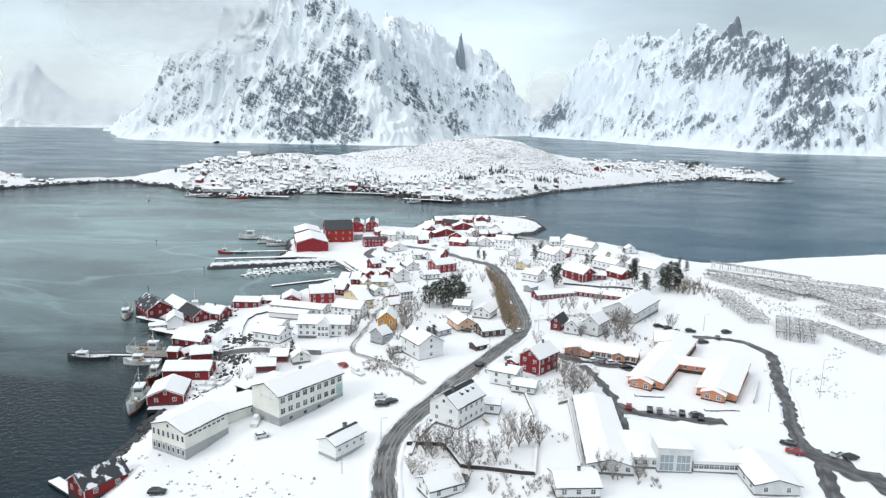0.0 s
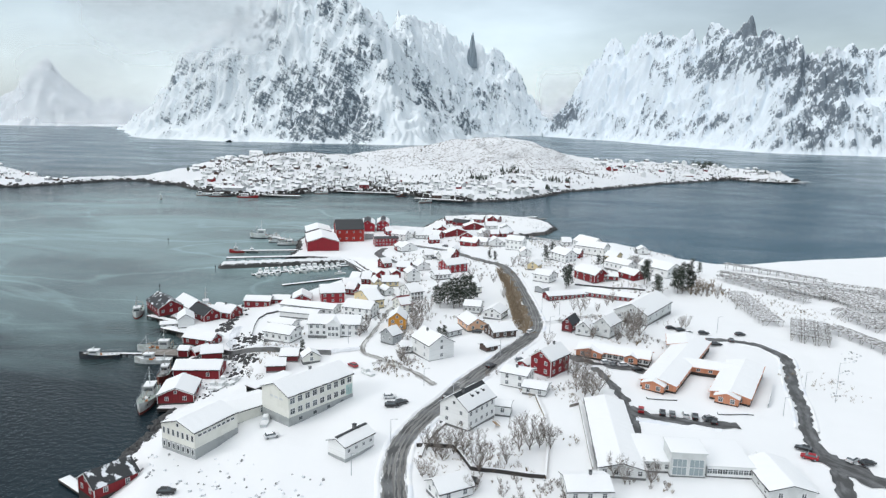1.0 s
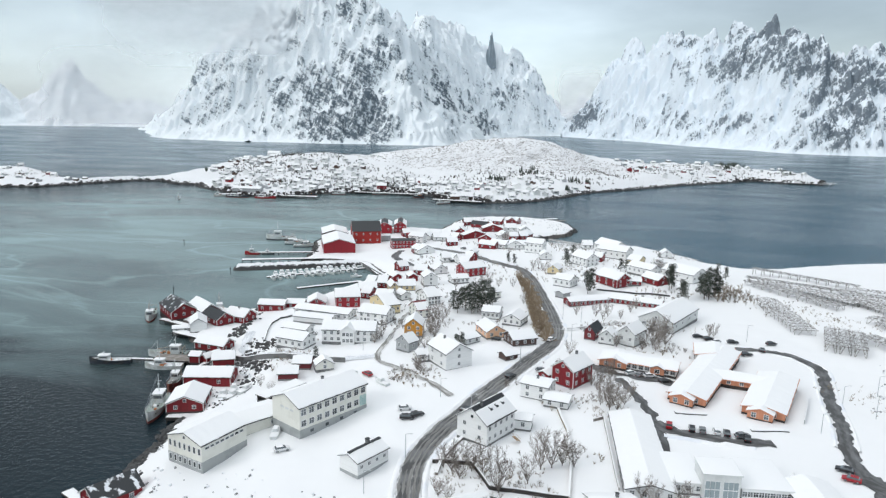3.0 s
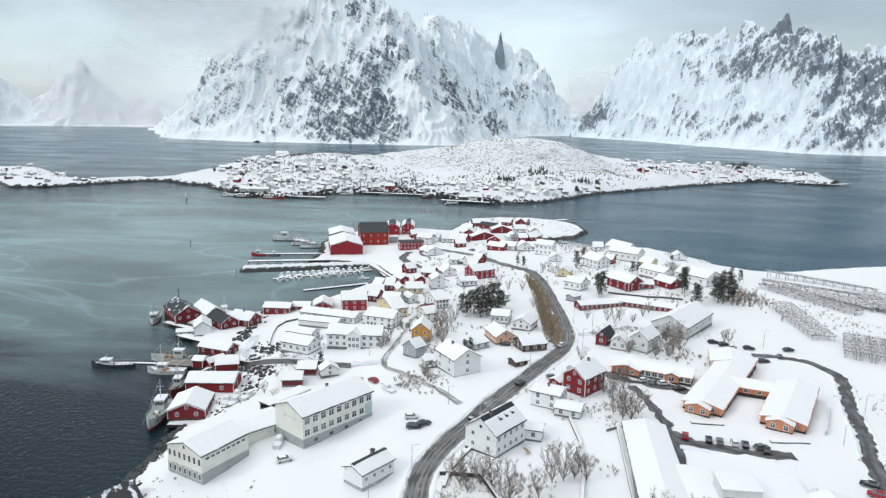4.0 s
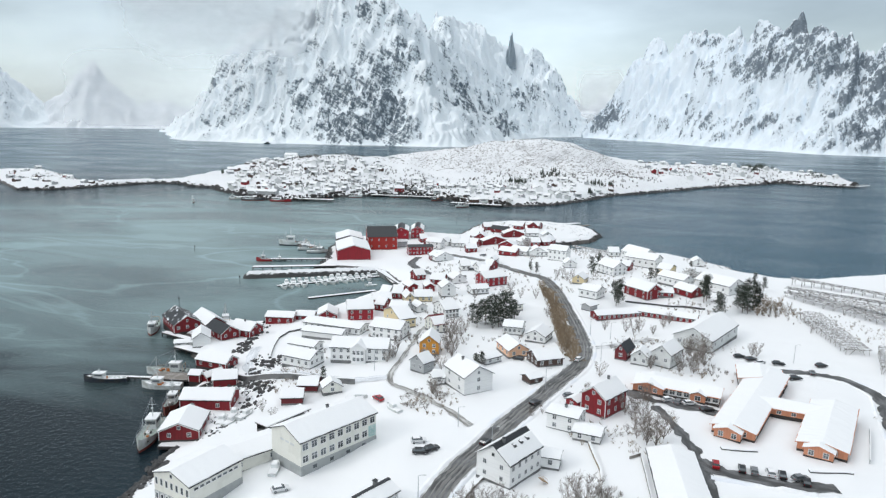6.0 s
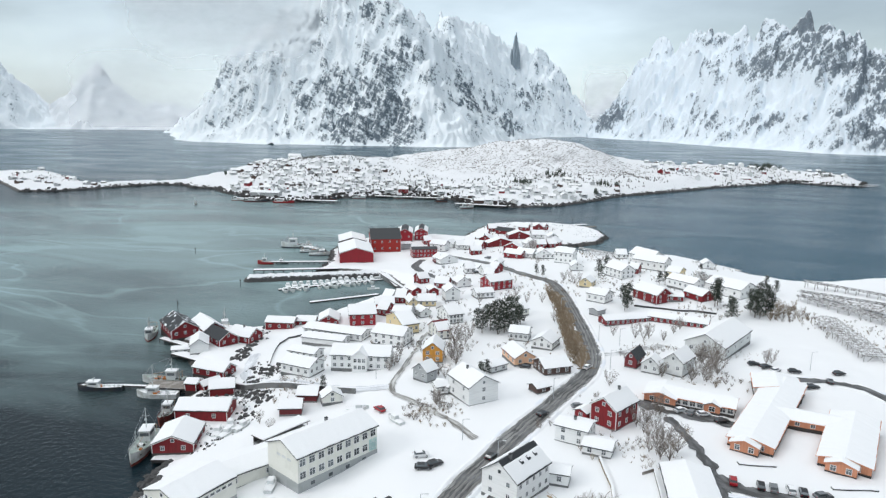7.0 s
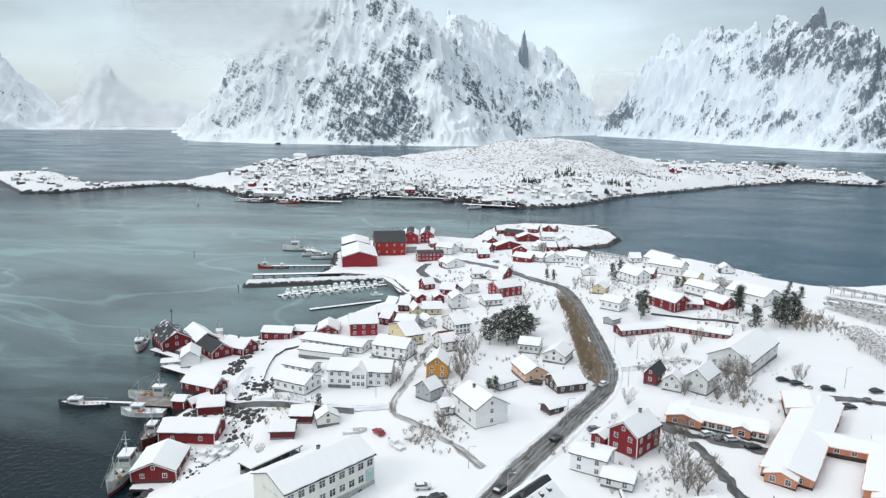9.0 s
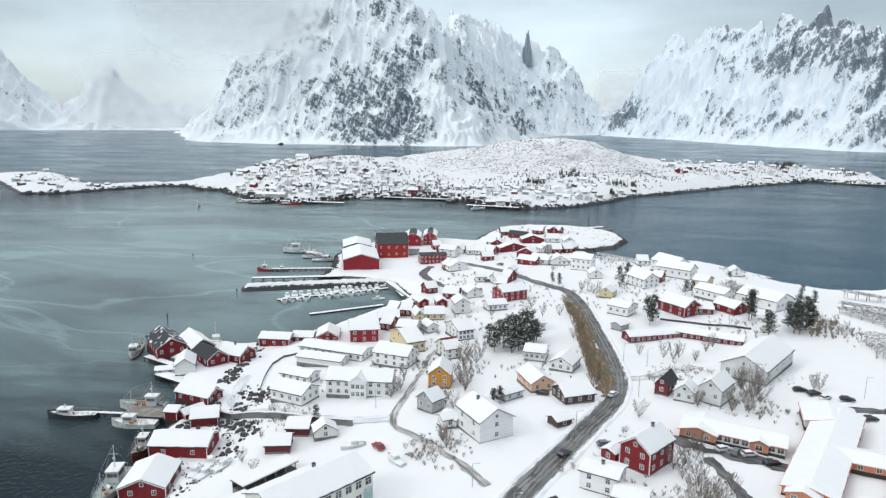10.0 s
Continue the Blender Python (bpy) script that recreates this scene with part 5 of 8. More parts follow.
# ---- the middle of the village ----
house("villa", "big white house with a wide gable", -31.1, 233.5, 11.8, 128.4, 13.0, 10.5, 6.2, 3.0, white_board, win=2, gwin=1, rows=2, chimney=(2, 1))
house("villa", "peach house with a maroon and snowy roof", -19.5, 272.5, 11.0, 117.5, 12.0, 8.0, 3.0, 2.4, peach_board, win=3, roof=maroon_board, cover=1.0)
house("villa", "brown timber house with a veranda", -7.1, 262.6, 11.6, 28.7, 10.0, 9.0, 2.8, 2.2, dark_board, win=3)
house("garage", "small brown garage with snow on its roof", -10.6, 242.6, 11.8, 39.6, 5.2, 4.6, 2.1, 0.9, dark_board, category="garage", win=1, gwin=0)
house("villa", "ochre yellow house with a steep snowy gable", -50.5, 268.5, 10.6, 94.8, 9.5, 7.2, 4.8, 2.8, ochre_board, win=3, gwin=2, rows=2)
house("row_building", "long low red building under thick snow", 23.3, 340.3, 8.0, 25.0, 22.0, 7.0, 2.6, 1.4, red_board, category="barracks", win=9, gwin=1)
house("row_building", "long low red building under thick snow", 46.9, 341.3, 8.8, 160.8, 26.0, 7.0, 2.5, 1.4, red_board, category="barracks", win=10, gwin=1)
house("barn", "red barn with white windows and snowy roof", 39.8, 380.4, 9.0, 129.8, 16.0, 10.5, 4.8, 3.2, red_board, category="barn", win=3, gwin=2, rows=2, trim=True)
house("barn", "smaller red barn with a snowy roof", 62.0, 380.2, 10.8, 126.8, 12.0, 8.0, 3.4, 2.4, red_board, category="barn", win=2, gwin=1)
house("office_building", "long white building with a broad snowy roof", -97.4, 296.0, 7.4, 170.0, 27.1, 9.0, 3.0, 1.2, white_board, category="building", win=9)
house("office_building", "long white building with a broad snowy roof", -98.8, 285.9, 7.4, 173.4, 17.9, 7.0, 2.6, 1.0, white_board, category="building", win=0)
house("villa", "white house below the harbour road", -94.6, 250.4, 8.6, 164.7, 12.2, 9.0, 3.8, 2.0, white_board, win=4)
community = house("community_house", "white two-storey community house with a central gable", -75.0, 259.0, 9.4, 6.1, 21.0, 10.0, 5.4, 2.4, white_board, category="building", win=8, rows=2, chimney=(6, 0.4))
house("villa", "white house among snowy gardens", -71.7, 290.0, 8.2, 168.8, 13.4, 10.0, 4.8, 2.4, white_board, win=4, rows=2)
house("guest_house", "crimson guest house with balconies", -40.0, 390.1, 8.2, 40.0, 14.0, 10.0, 5.0, 2.6, crimson_board, category="house", win=4, gwin=3, rows=2, trim=True)
house("villa", "large white house near the far shore", 45.5, 463.0, 10.3, 128.8, 18.6, 12.0, 6.1, 3.4, white_board, win=5, rows=2)
house("villa", "tall white house near the far shore", -3.8, 468.0, 8.0, 161.0, 12.1, 9.0, 7.0, 2.6, white_board, win=4, rows=2)
house("villa", "white house with a steep snowy roof", 26.8, 425.7, 10.1, 125.0, 14.6, 9.5, 5.0, 3.0, white_board, win=4, rows=2)
house("workshop", "wide white workshop with a broad snowy roof", 80.0, 394.0, 11.0, 135.0, 20.0, 14.0, 5.0, 3.0, white_board, category="building", win=3)


# ---- more houses of the village ----
house("villa", "pale yellow house with snowy roof", -70.4, 351.7, 7.4, 14.5, 8.7, 8.0, 2.9, 2.4, yellow_board, win=3)
house("villa", "pale yellow gabled wing house", -77.5, 349.1, 7.0, 115.5, 9.0, 4.1, 3.1, 2.2, yellow_board, win=2)
house("villa", "white house with dormer and snowy roof", -54.5, 327.2, 8.0, 36.1, 6.9, 13.0, 4.1, 2.8, white_board, win=4, rows=2)
house("villa", "pale grey house with a low snowy roof", -76.8, 329.6, 6.4, 178.4, 8.2, 9.0, 4.2, 1.8, pale_grey, win=3)
house("villa", "cream gabled house beside the lane", -72.8, 310.7, 7.6, 38.7, 7.4, 17.8, 4.3, 3.2, yellow_board, win=3, gwin=2)
house("villa", "cream house with a maroon and snowy roof", -54.3, 300.6, 8.7, 37.1, 5.9, 9.4, 4.0, 3.0, cream_board, roof=maroon_board, cover=0.8, win=2, rows=2)
house("shed", "grey weathered shed with steep snowy roof", -48.9, 245.1, 11.7, 59.7, 5.3, 6.2, 3.9, 2.4, grey_board, category="shed", win=1)
house("garage", "small white garage with a snowy roof", -42.0, 235.3, 11.5, 38.3, 4.5, 4.0, 2.9, 1.0, white_board, category="garage", win=1, gwin=0)
house("office_building", "white flat-gabled office with snowy roof", -100.2, 267.9, 7.7, 167.6, 11.3, 7.0, 2.8, 1.2, white_board, category="building", win=4)
house("fish_warehouse", "dark warehouse with a broad snowy roof", -157.0, 503.0, 3.2, 110.0, 26.0, 19.0, 7.6, 2.6, dark_board, category="warehouse", win=0, gwin=0, foot_mat=dark_timber)
house("fish_warehouse", "red twin-gabled warehouse at the quay", -128.0, 547.6, 3.8, 102.3, 22.0, 12.0, 6.7, 3.2, crimson_board, cover=0.55, category="warehouse", win=2, gwin=2, trim=True)
house("fish_warehouse", "red gabled warehouse with white window rows", -116.2, 554.1, 4.0, 100.6, 22.0, 10.0, 6.7, 3.2, crimson_board, cover=0.6, category="warehouse", win=2, gwin=3, rows=2, trim=True)
house("shed", "grey shed between the warehouses", -119.5, 511.1, 3.3, 26.5, 8.0, 6.0, 4.0, 1.0, grey_board, category="shed", win=0, gwin=0)
house("villa", "pale green house with a broad snowy roof", -21.2, 305.2, 8.8, 174.6, 7.8, 9.0, 3.5, 1.6, pale_grey, win=4)
house("villa", "white gabled house beside the road", -10.3, 293.9, 10.1, 73.2, 10.0, 8.3, 2.9, 2.2, white_board, win=3, gwin=3)
house("villa", "dark red cottage with a black slate roof", 21.9, 273.9, 12.0, 65.8, 8.6, 4.3, 3.6, 2.6, maroon_board, cover=0, win=2, gwin=1, foot=0.4)
house("villa", "grey-white house behind birches", 27.4, 268.9, 11.8, 70.6, 5.7, 6.1, 3.5, 2.4, pale_grey, win=3)
house("villa", "grey-white house with a snowy gable roof", 36.7, 271.2, 11.6, 59.5, 10.6, 6.9, 5.3, 2.8, pale_grey, win=3, rows=1)
house("boat_barn", "large pale barn with a panelled snowy roof", 56.9, 305.9, 10.6, 59.8, 30.7, 15.1, 4.8, 4.0, pale_grey, category="barn", win=4, gwin=3, size=(1.4, 1.2))
house("shed", "grey shed with a snowy roof", 11.8, 350.6, 8.3, 52.3, 6.2, 4.8, 2.5, 1.0, grey_board, category="shed", win=0, gwin=0)
house("villa", "white house with broad snowy roof", 59.0, 401.9, 11.1, 135.3, 16.3, 9.0, 4.4, 2.2, white_board, win=5)
house("villa", "pale yellow house near the far shore", 58.2, 430.7, 10.6, 152.0, 7.5, 10.6, 3.6, 2.2, yellow_board, win=3)
house("villa", "white house above the road", 13.7, 373.2, 8.9, 150.4, 9.9, 9.0, 4.2, 2.0, white_board, win=3)
house("villa", "white house with small windows", -44.9, 370.3, 8.3, 29.0, 9.5, 7.5, 2.8, 1.6, white_board, win=4, rows=1)
house("villa", "white house with a central gable", 47.1, 449.6, 10.7, 148.7, 19.6, 10.0, 5.4, 3.0, white_board, win=5, rows=1)
house("cottage", "pale house half hidden by trees", -25.9, 341.5, 8.4, 35.0, 9.7, 8.0, 3.3, 2.0, cream_board, win=3)
house("garage", "low pale garage with a snowy roof", -27.3, 260.7, 11.1, 47.1, 7.1, 6.0, 2.4, 1.0, pale_grey, category="garage", win=2, gwin=0)
house("villa", "cream house with a snowy hip below the lane", -76.1, 228.1, 8.5, 118.8, 4.5, 6.3, 2.4, 2.0, cream_board, win=2, gwin=1)
house("shed", "red shed with a mono-pitched snowy roof", -84.7, 230.6, 7.9, 11.4, 6.3, 8.0, 2.4, 1.4, maroon_board, category="shed", win=0, gwin=0)
house("shed", "low red shed half buried in snow", -86.1, 219.5, 7.9, 16.3, 6.6, 7.0, 2.4, 1.6, maroon_board, category="shed", win=0, gwin=1)
canopy = thing("carport", "long low carport with a dark open front behind the school", "carport", -82.0, 202.5, 8.6, 62.0)
part("back_wall", Geo().box(-8, 8, 2.2, 2.4, -2.5, 1.9), dark_timber, canopy)
part("floor_slab", Geo().box(-8, 8, -2.2, 2.4, -2.5, 0.05), concrete, canopy)
for k in range(6):
    part("post", Geo().box(-7.9 + 3.1 * k, -7.7 + 3.1 * k, -2.2, -2.0, 0.05, 1.95), timber, canopy)
canopy_roof = part("roof", Geo().prism([(-2.6, 1.9), (2.7, 1.9), (2.7, 2.1), (-2.6, 2.1)], -8.4, 8.4), dark_timber, canopy)
part("snow_layer", Geo().prism([(-2.55, 2.104), (2.65, 2.104), (2.5, 2.42), (-2.4, 2.38)], -8.3, 8.3), roof_snow, canopy_roof, "thick snow lying on the roof")
house("annex", "low annex of the white villa", -3.1, 188.1, 11.0, 172.8, 4.5, 5.0, 3.3, 0.8, white_board, category="annex", win=1, gwin=1)
house("annex", "low white annex with a terrace", 6.9, 205.1, 11.6, 165.6, 7.5, 7.0, 2.4, 1.0, white_board, category="annex", win=2, gwin=1)
house("garage", "white garage beside the white house", -41.0, 237.3, 11.6, 170.0, 4.7, 6.0, 2.4, 1.0, white_board, category="garage", win=0, gwin=0)
house("annex", "small red annex with a snowy roof beside the red house", 3.6, 226.5, 11.3, 54.0, 4.6, 4.2, 2.5, 0.8, red_board, category="annex", win=1, gwin=1)
house("link_shed", "low red link between the barns", 50.9, 378.4, 10.2, 172.3, 7.2, 5.0, 2.4, 0.9, red_board, category="shed", win=2, gwin=0)
house("villa", "white wooden house with a snow-covered roof", -93.4, 509.6, 3.6, 163, 12.0, 7.6, 5.0, 2.5, white_board, win=2, gwin=1, rows=2)
house("villa", "white wooden house with a snow-covered roof", -87.6, 521.6, 3.9, 72, 8.2, 8.0, 3.0, 2.7, white_board, win=2, gwin=1, rows=1)
house("villa", "white wooden house with a snow-covered roof", -79.5, 517.9, 4.2, 21, 7.0, 8.0, 3.0, 2.6, white_board, win=2, gwin=1, rows=1)
house("villa", "white wooden house with a snow-covered roof", -70.4, 550.9, 4.5, 172, 7.9, 8.9, 3.0, 2.9, white_board, win=2, gwin=1, rows=1)
house("villa", "white wooden house with a snow-covered roof", -72.5, 515.9, 4.6, 173, 6.5, 7.9, 3.0, 2.6, white_board, win=2, gwin=1, rows=1)
house("villa", "white wooden house with a snow-covered roof", -29.4, 481.9, 7.6, 155, 12.5, 7.7, 3.0, 2.5, white_board, win=2, gwin=1, rows=1)
house("villa", "white wooden house with a snow-covered roof", -18.9, 480.3, 8.0, 103, 9.0, 10.8, 3.0, 3.0, white_board, win=2, gwin=1, rows=1)
house("villa", "white wooden house with a snow-covered roof", 2.6, 447.8, 8.0, 100, 7.8, 7.0, 3.0, 2.3, white_board, win=2, gwin=1, rows=1)
house("villa", "white wooden house with a snow-covered roof", -59.3, 391.3, 7.9, 124, 7.4, 8.0, 3.0, 2.6, white_board, win=2, gwin=1, rows=1)
house("villa", "white wooden house with a snow-covered roof", -60.3, 363.8, 7.8, 112, 9.4, 7.3, 5.0, 2.4, white_board, win=2, gwin=1, rows=2)
house("villa", "white wooden house with a snow-covered roof", -60.0, 426.8, 7.6, 20, 5.6, 7.7, 3.0, 2.6, white_board, win=2, gwin=1, rows=1)
house("villa", "white wooden house with a snow-covered roof", -49.8, 421.0, 8.0, 32, 5.0, 8.3, 3.0, 2.7, white_board, win=2, gwin=1, rows=1)
house("villa", "white wooden house with a snow-covered roof", -80.0, 463.1, 4.8, 125, 7.7, 12.4, 3.0, 3.0, white_board, win=2, gwin=1, rows=1)
house("villa", "white wooden house with a snow-covered roof", 31.6, 488.3, 8.7, 7, 6.6, 8.2, 3.0, 2.7, white_board, win=2, gwin=1, rows=1)
house("villa", "white wooden house with a snow-covered roof", 82.5, 470.9, 8.4, 90, 8.6, 6.6, 3.0, 2.2, white_board, win=2, gwin=1, rows=1)
house("villa", "white wooden house with a snow-covered roof", -90.1, 356.9, 6.6, 167, 5.0, 8.7, 3.0, 2.9, white_board, win=2, gwin=1, rows=1)
house("villa", "white wooden house with a snow-covered roof", -68.8, 334.2, 6.9, 127, 7.5, 5.0, 3.0, 1.5, white_board, win=2, gwin=1, rows=1)
house("villa", "white wooden house with a snow-covered roof", -14.7, 480.5, 8.0, 13, 5.8, 7.9, 3.0, 2.6, white_board, win=2, gwin=1, rows=1)
house("villa", "white wooden house with a snow-covered roof", 71.6, 431.1, 10.2, 90, 7.5, 5.9, 3.0, 1.9, white_board, win=2, gwin=1, rows=1)
house("villa", "white wooden house with a snow-covered roof", -44.7, 447.4, 7.8, 80, 7.2, 5.0, 3.0, 1.5, white_board, win=2, gwin=1, rows=1)
house("fishing_cabin", "red fishing cabin with a snow-covered roof", -63.4, 544.7, 4.7, 81, 8.5, 9.6, 3.0, 3.0, red_board, win=2, gwin=1, rows=1, foot_mat=dark_timber, foot=0.2)
house("fishing_cabin", "red fishing cabin with a snow-covered roof", -65.2, 603.0, 3.9, 18, 8.2, 9.3, 3.0, 3.0, red_board, win=2, gwin=1, rows=1, foot_mat=dark_timber, foot=0.2)
house("fishing_cabin", "red cabin with a dark slate roof", -53.2, 591.0, 4.0, 157, 14.9, 7.1, 3.0, 2.3, red_board, win=2, gwin=1, rows=1, foot_mat=dark_timber, foot=0.2, cover=0)
house("fishing_cabin", "red fishing cabin with a snow-covered roof", -41.7, 571.8, 4.2, 106, 9.4, 16.8, 3.0, 3.0, red_board, win=2, gwin=1, rows=1, foot_mat=dark_timber, foot=0.2)
house("fishing_cabin", "red fishing cabin with a snow-covered roof", -39.1, 613.6, 4.0, 168, 7.8, 7.7, 3.0, 2.5, red_board, win=2, gwin=1, rows=1, foot_mat=dark_timber, foot=0.2)
house("fishing_cabin", "red fishing cabin with a snow-covered roof", -25.3, 620.9, 3.8, 64, 8.0, 8.1, 3.0, 2.7, red_board, win=2, gwin=1, rows=1, foot_mat=dark_timber, foot=0.2)
house("fishing_cabin", "red fishing cabin with a snow-covered roof", -52.9, 529.0, 5.3, 120, 7.5, 19.7, 3.0, 3.0, red_board, win=2, gwin=1, rows=1, foot_mat=dark_timber, foot=0.2)
house("fishing_cabin", "red fishing cabin with a snow-covered roof", -40.1, 506.5, 6.5, 79, 7.6, 12.4, 3.0, 3.0, red_board, win=2, gwin=1, rows=1, foot_mat=dark_timber, foot=0.2)
house("fishing_cabin", "red fishing cabin with a snow-covered roof", -37.0, 479.1, 7.4, 156, 12.6, 7.0, 3.0, 2.3, red_board, win=2, gwin=1, rows=1, foot_mat=dark_timber, foot=0.2)
house("fishing_cabin", "red fishing cabin with a snow-covered roof", -21.9, 525.2, 6.3, 14, 6.4, 7.9, 3.0, 2.6, red_board, win=2, gwin=1, rows=1, foot_mat=dark_timber, foot=0.2)
house("fishing_cabin", "red fishing cabin with a snow-covered roof", -15.1, 529.3, 6.3, 26, 6.5, 8.4, 3.0, 2.8, red_board, win=2, gwin=1, rows=1, foot_mat=dark_timber, foot=0.2)
house("fishing_cabin", "red fishing cabin with a snow-covered roof", -78.5, 521.8, 4.3, 84, 8.1, 6.6, 3.0, 2.2, red_board, win=2, gwin=1, rows=1, foot_mat=dark_timber, foot=0.2)
house("fishing_cabin", "red fishing cabin with a snow-covered roof", -74.5, 535.7, 4.6, 173, 6.2, 7.2, 3.0, 2.4, red_board, win=2, gwin=1, rows=1, foot_mat=dark_timber, foot=0.2)
house("fishing_cabin", "red fishing cabin with a snow-covered roof", -65.9, 516.5, 4.9, 159, 7.6, 9.4, 3.0, 3.0, red_board, win=2, gwin=1, rows=1, foot_mat=dark_timber, foot=0.2)
house("fishing_cabin", "red fishing cabin with a snow-covered roof", -107.3, 532.9, 3.7, 24, 5.7, 8.5, 3.0, 2.8, red_board, win=2, gwin=1, rows=1, foot_mat=dark_timber, foot=0.2)
house("fishing_cabin", "red fishing cabin with a snow-covered roof", -65.4, 495.4, 5.2, 19, 7.4, 7.3, 3.0, 2.4, red_board, win=2, gwin=1, rows=1, foot_mat=dark_timber, foot=0.2)
house("fishing_cabin", "red fishing cabin with a snow-covered roof", -68.9, 388.1, 7.6, 175, 7.4, 8.0, 3.0, 2.6, red_board, win=2, gwin=1, rows=1, foot_mat=dark_timber, foot=0.2)
house("fishing_cabin", "red fishing cabin with a snow-covered roof", -82.8, 398.1, 7.1, 37, 5.9, 7.6, 3.0, 2.5, red_board, win=2, gwin=1, rows=1, foot_mat=dark_timber, foot=0.2)
house("fishing_cabin", "red fishing cabin with a snow-covered roof", -81.1, 370.9, 7.2, 128, 7.5, 5.0, 3.0, 1.4, red_board, win=2, gwin=1, rows=1, foot_mat=dark_timber, foot=0.2)
house("fishing_cabin", "red fishing cabin with a snow-covered roof", -84.3, 357.8, 6.8, 179, 5.0, 9.2, 3.0, 3.0, red_board, win=2, gwin=1, rows=1, foot_mat=dark_timber, foot=0.2)
house("fishing_cabin", "red fishing cabin with a snow-covered roof", -71.4, 371.8, 7.5, 113, 7.1, 5.0, 3.0, 1.4, red_board, win=2, gwin=1, rows=1, foot_mat=dark_timber, foot=0.2)
house("fishing_cabin", "red fishing cabin with a snow-covered roof", -45.8, 412.6, 8.2, 171, 5.0, 8.3, 3.0, 2.7, red_board, win=2, gwin=1, rows=1, foot_mat=dark_timber, foot=0.2)
house("fishing_cabin", "red fishing cabin with a snow-covered roof", -85.4, 467.5, 4.3, 113, 7.7, 8.0, 3.0, 2.6, red_board, win=2, gwin=1, rows=1, foot_mat=dark_timber, foot=0.2)
house("fishing_cabin", "red fishing cabin with a snow-covered roof", -44.5, 429.1, 8.1, 158, 5.0, 9.3, 3.0, 3.0, red_board, win=2, gwin=1, rows=1, foot_mat=dark_timber, foot=0.2)
house("fishing_cabin", "red fishing cabin with a snow-covered roof", -87.5, 337.7, 5.8, 168, 5.0, 8.0, 3.0, 2.6, red_board, win=2, gwin=1, rows=1, foot_mat=dark_timber, foot=0.2)
house("fishing_cabin", "red fishing cabin with a snow-covered roof", 36.1, 435.0, 10.9, 158, 5.0, 7.2, 3.0, 2.4, red_board, win=2, gwin=1, rows=1, foot_mat=dark_timber, foot=0.2)
house("villa", "pale yellow house with a snowy roof", 8.4, 404.1, 8.8, 72, 8.4, 6.6, 3.0, 2.2, yellow_board, win=2, gwin=1, rows=1)
house("villa", "white wooden house with a snow-covered roof", -26.8, 578.7, 4.1, 14, 9.6, 8.6, 3.0, 2.9, white_board, win=2, gwin=1, rows=1)
house("villa", "white wooden house with a snow-covered roof", -14.7, 571.0, 4.2, 103, 8.3, 7.8, 3.0, 2.6, white_board, win=2, gwin=1, rows=1)
house("villa", "white wooden house with a snow-covered roof", -29.3, 526.8, 6.1, 118, 8.0, 10.1, 3.0, 3.0, white_board, win=2, gwin=1, rows=1)
house("fishing_cabin", "red fishing cabin with a snow-covered roof", -13.2, 538.8, 5.8, 76, 9.4, 10.3, 3.0, 3.0, red_board, win=2, gwin=1, rows=1, foot_mat=dark_timber, foot=0.2)
house("fishing_cabin", "red fishing cabin with a snow-covered roof", -69.1, 567.6, 4.3, 172, 8.6, 9.2, 3.0, 3.0, red_board, win=2, gwin=1, rows=1, foot_mat=dark_timber, foot=0.2)
house("fishing_cabin", "red fishing cabin with a snow-covered roof", -26.0, 622.3, 3.8, 154, 10.7, 7.7, 3.0, 2.5, red_board, win=2, gwin=1, rows=1, foot_mat=dark_timber, foot=0.2)


# ---- breakwater, piers and pontoons ----
def mound(name, label, a, b, width, top, mat, seed=1):
    """A rubble mound from a to b, with a flattish crest."""
    a, b = Vector(a), Vector(b)
    d = (b - a).normalized()
    nrm, length = Vector((-d.y, d.x)), (b - a).length
    n, k = int(length / 1.2), 16
    g = Geo()
    for i in range(n + 1):
        u = i / n
        end = min(1, u * length / 5, (1 - u) * length / 5 + 0.6)
        for j in range(k + 1):
            v = j / k * 2 - 1
            p = a + d * (u * length) + nrm * (v * width / 2)
            z = -1.5 + (top + 1.5) * min(1, (1 - abs(v)) * 2.4) * max(0.2, end)
            z += 0.55 * float(fbm(np.array(p.x * 0.6 + seed), np.array(p.y * 0.6), 3))
            g.v.append((p.x, p.y, z))
    g.f = [(i * (k + 1) + j, (i + 1) * (k + 1) + j, (i + 1) * (k + 1) + j + 1, i * (k + 1) + j + 1) for i in range(n) for j in range(k)]
    return tagged(new(name, g.mesh(name, mat)), label, "breakwater", kind="structure")


breakwater_rock = slope_material("snowy_rubble", (0.06, 0.06, 0.06), (0.85, 0.865, 0.88), 1.12, 0.22, 0.5, tides=(0.9, 2.0))
mound("breakwater", "rubble breakwater with snow on its crest", (-195, 404.5), (-116, 438), 13.0, 3.0, breakwater_rock)
mound("breakwater_spit", "low rocky spit under snow", (-206, 516), (-176, 498), 9.0, 2.0, breakwater_rock, seed=4)

post_meshes = {}


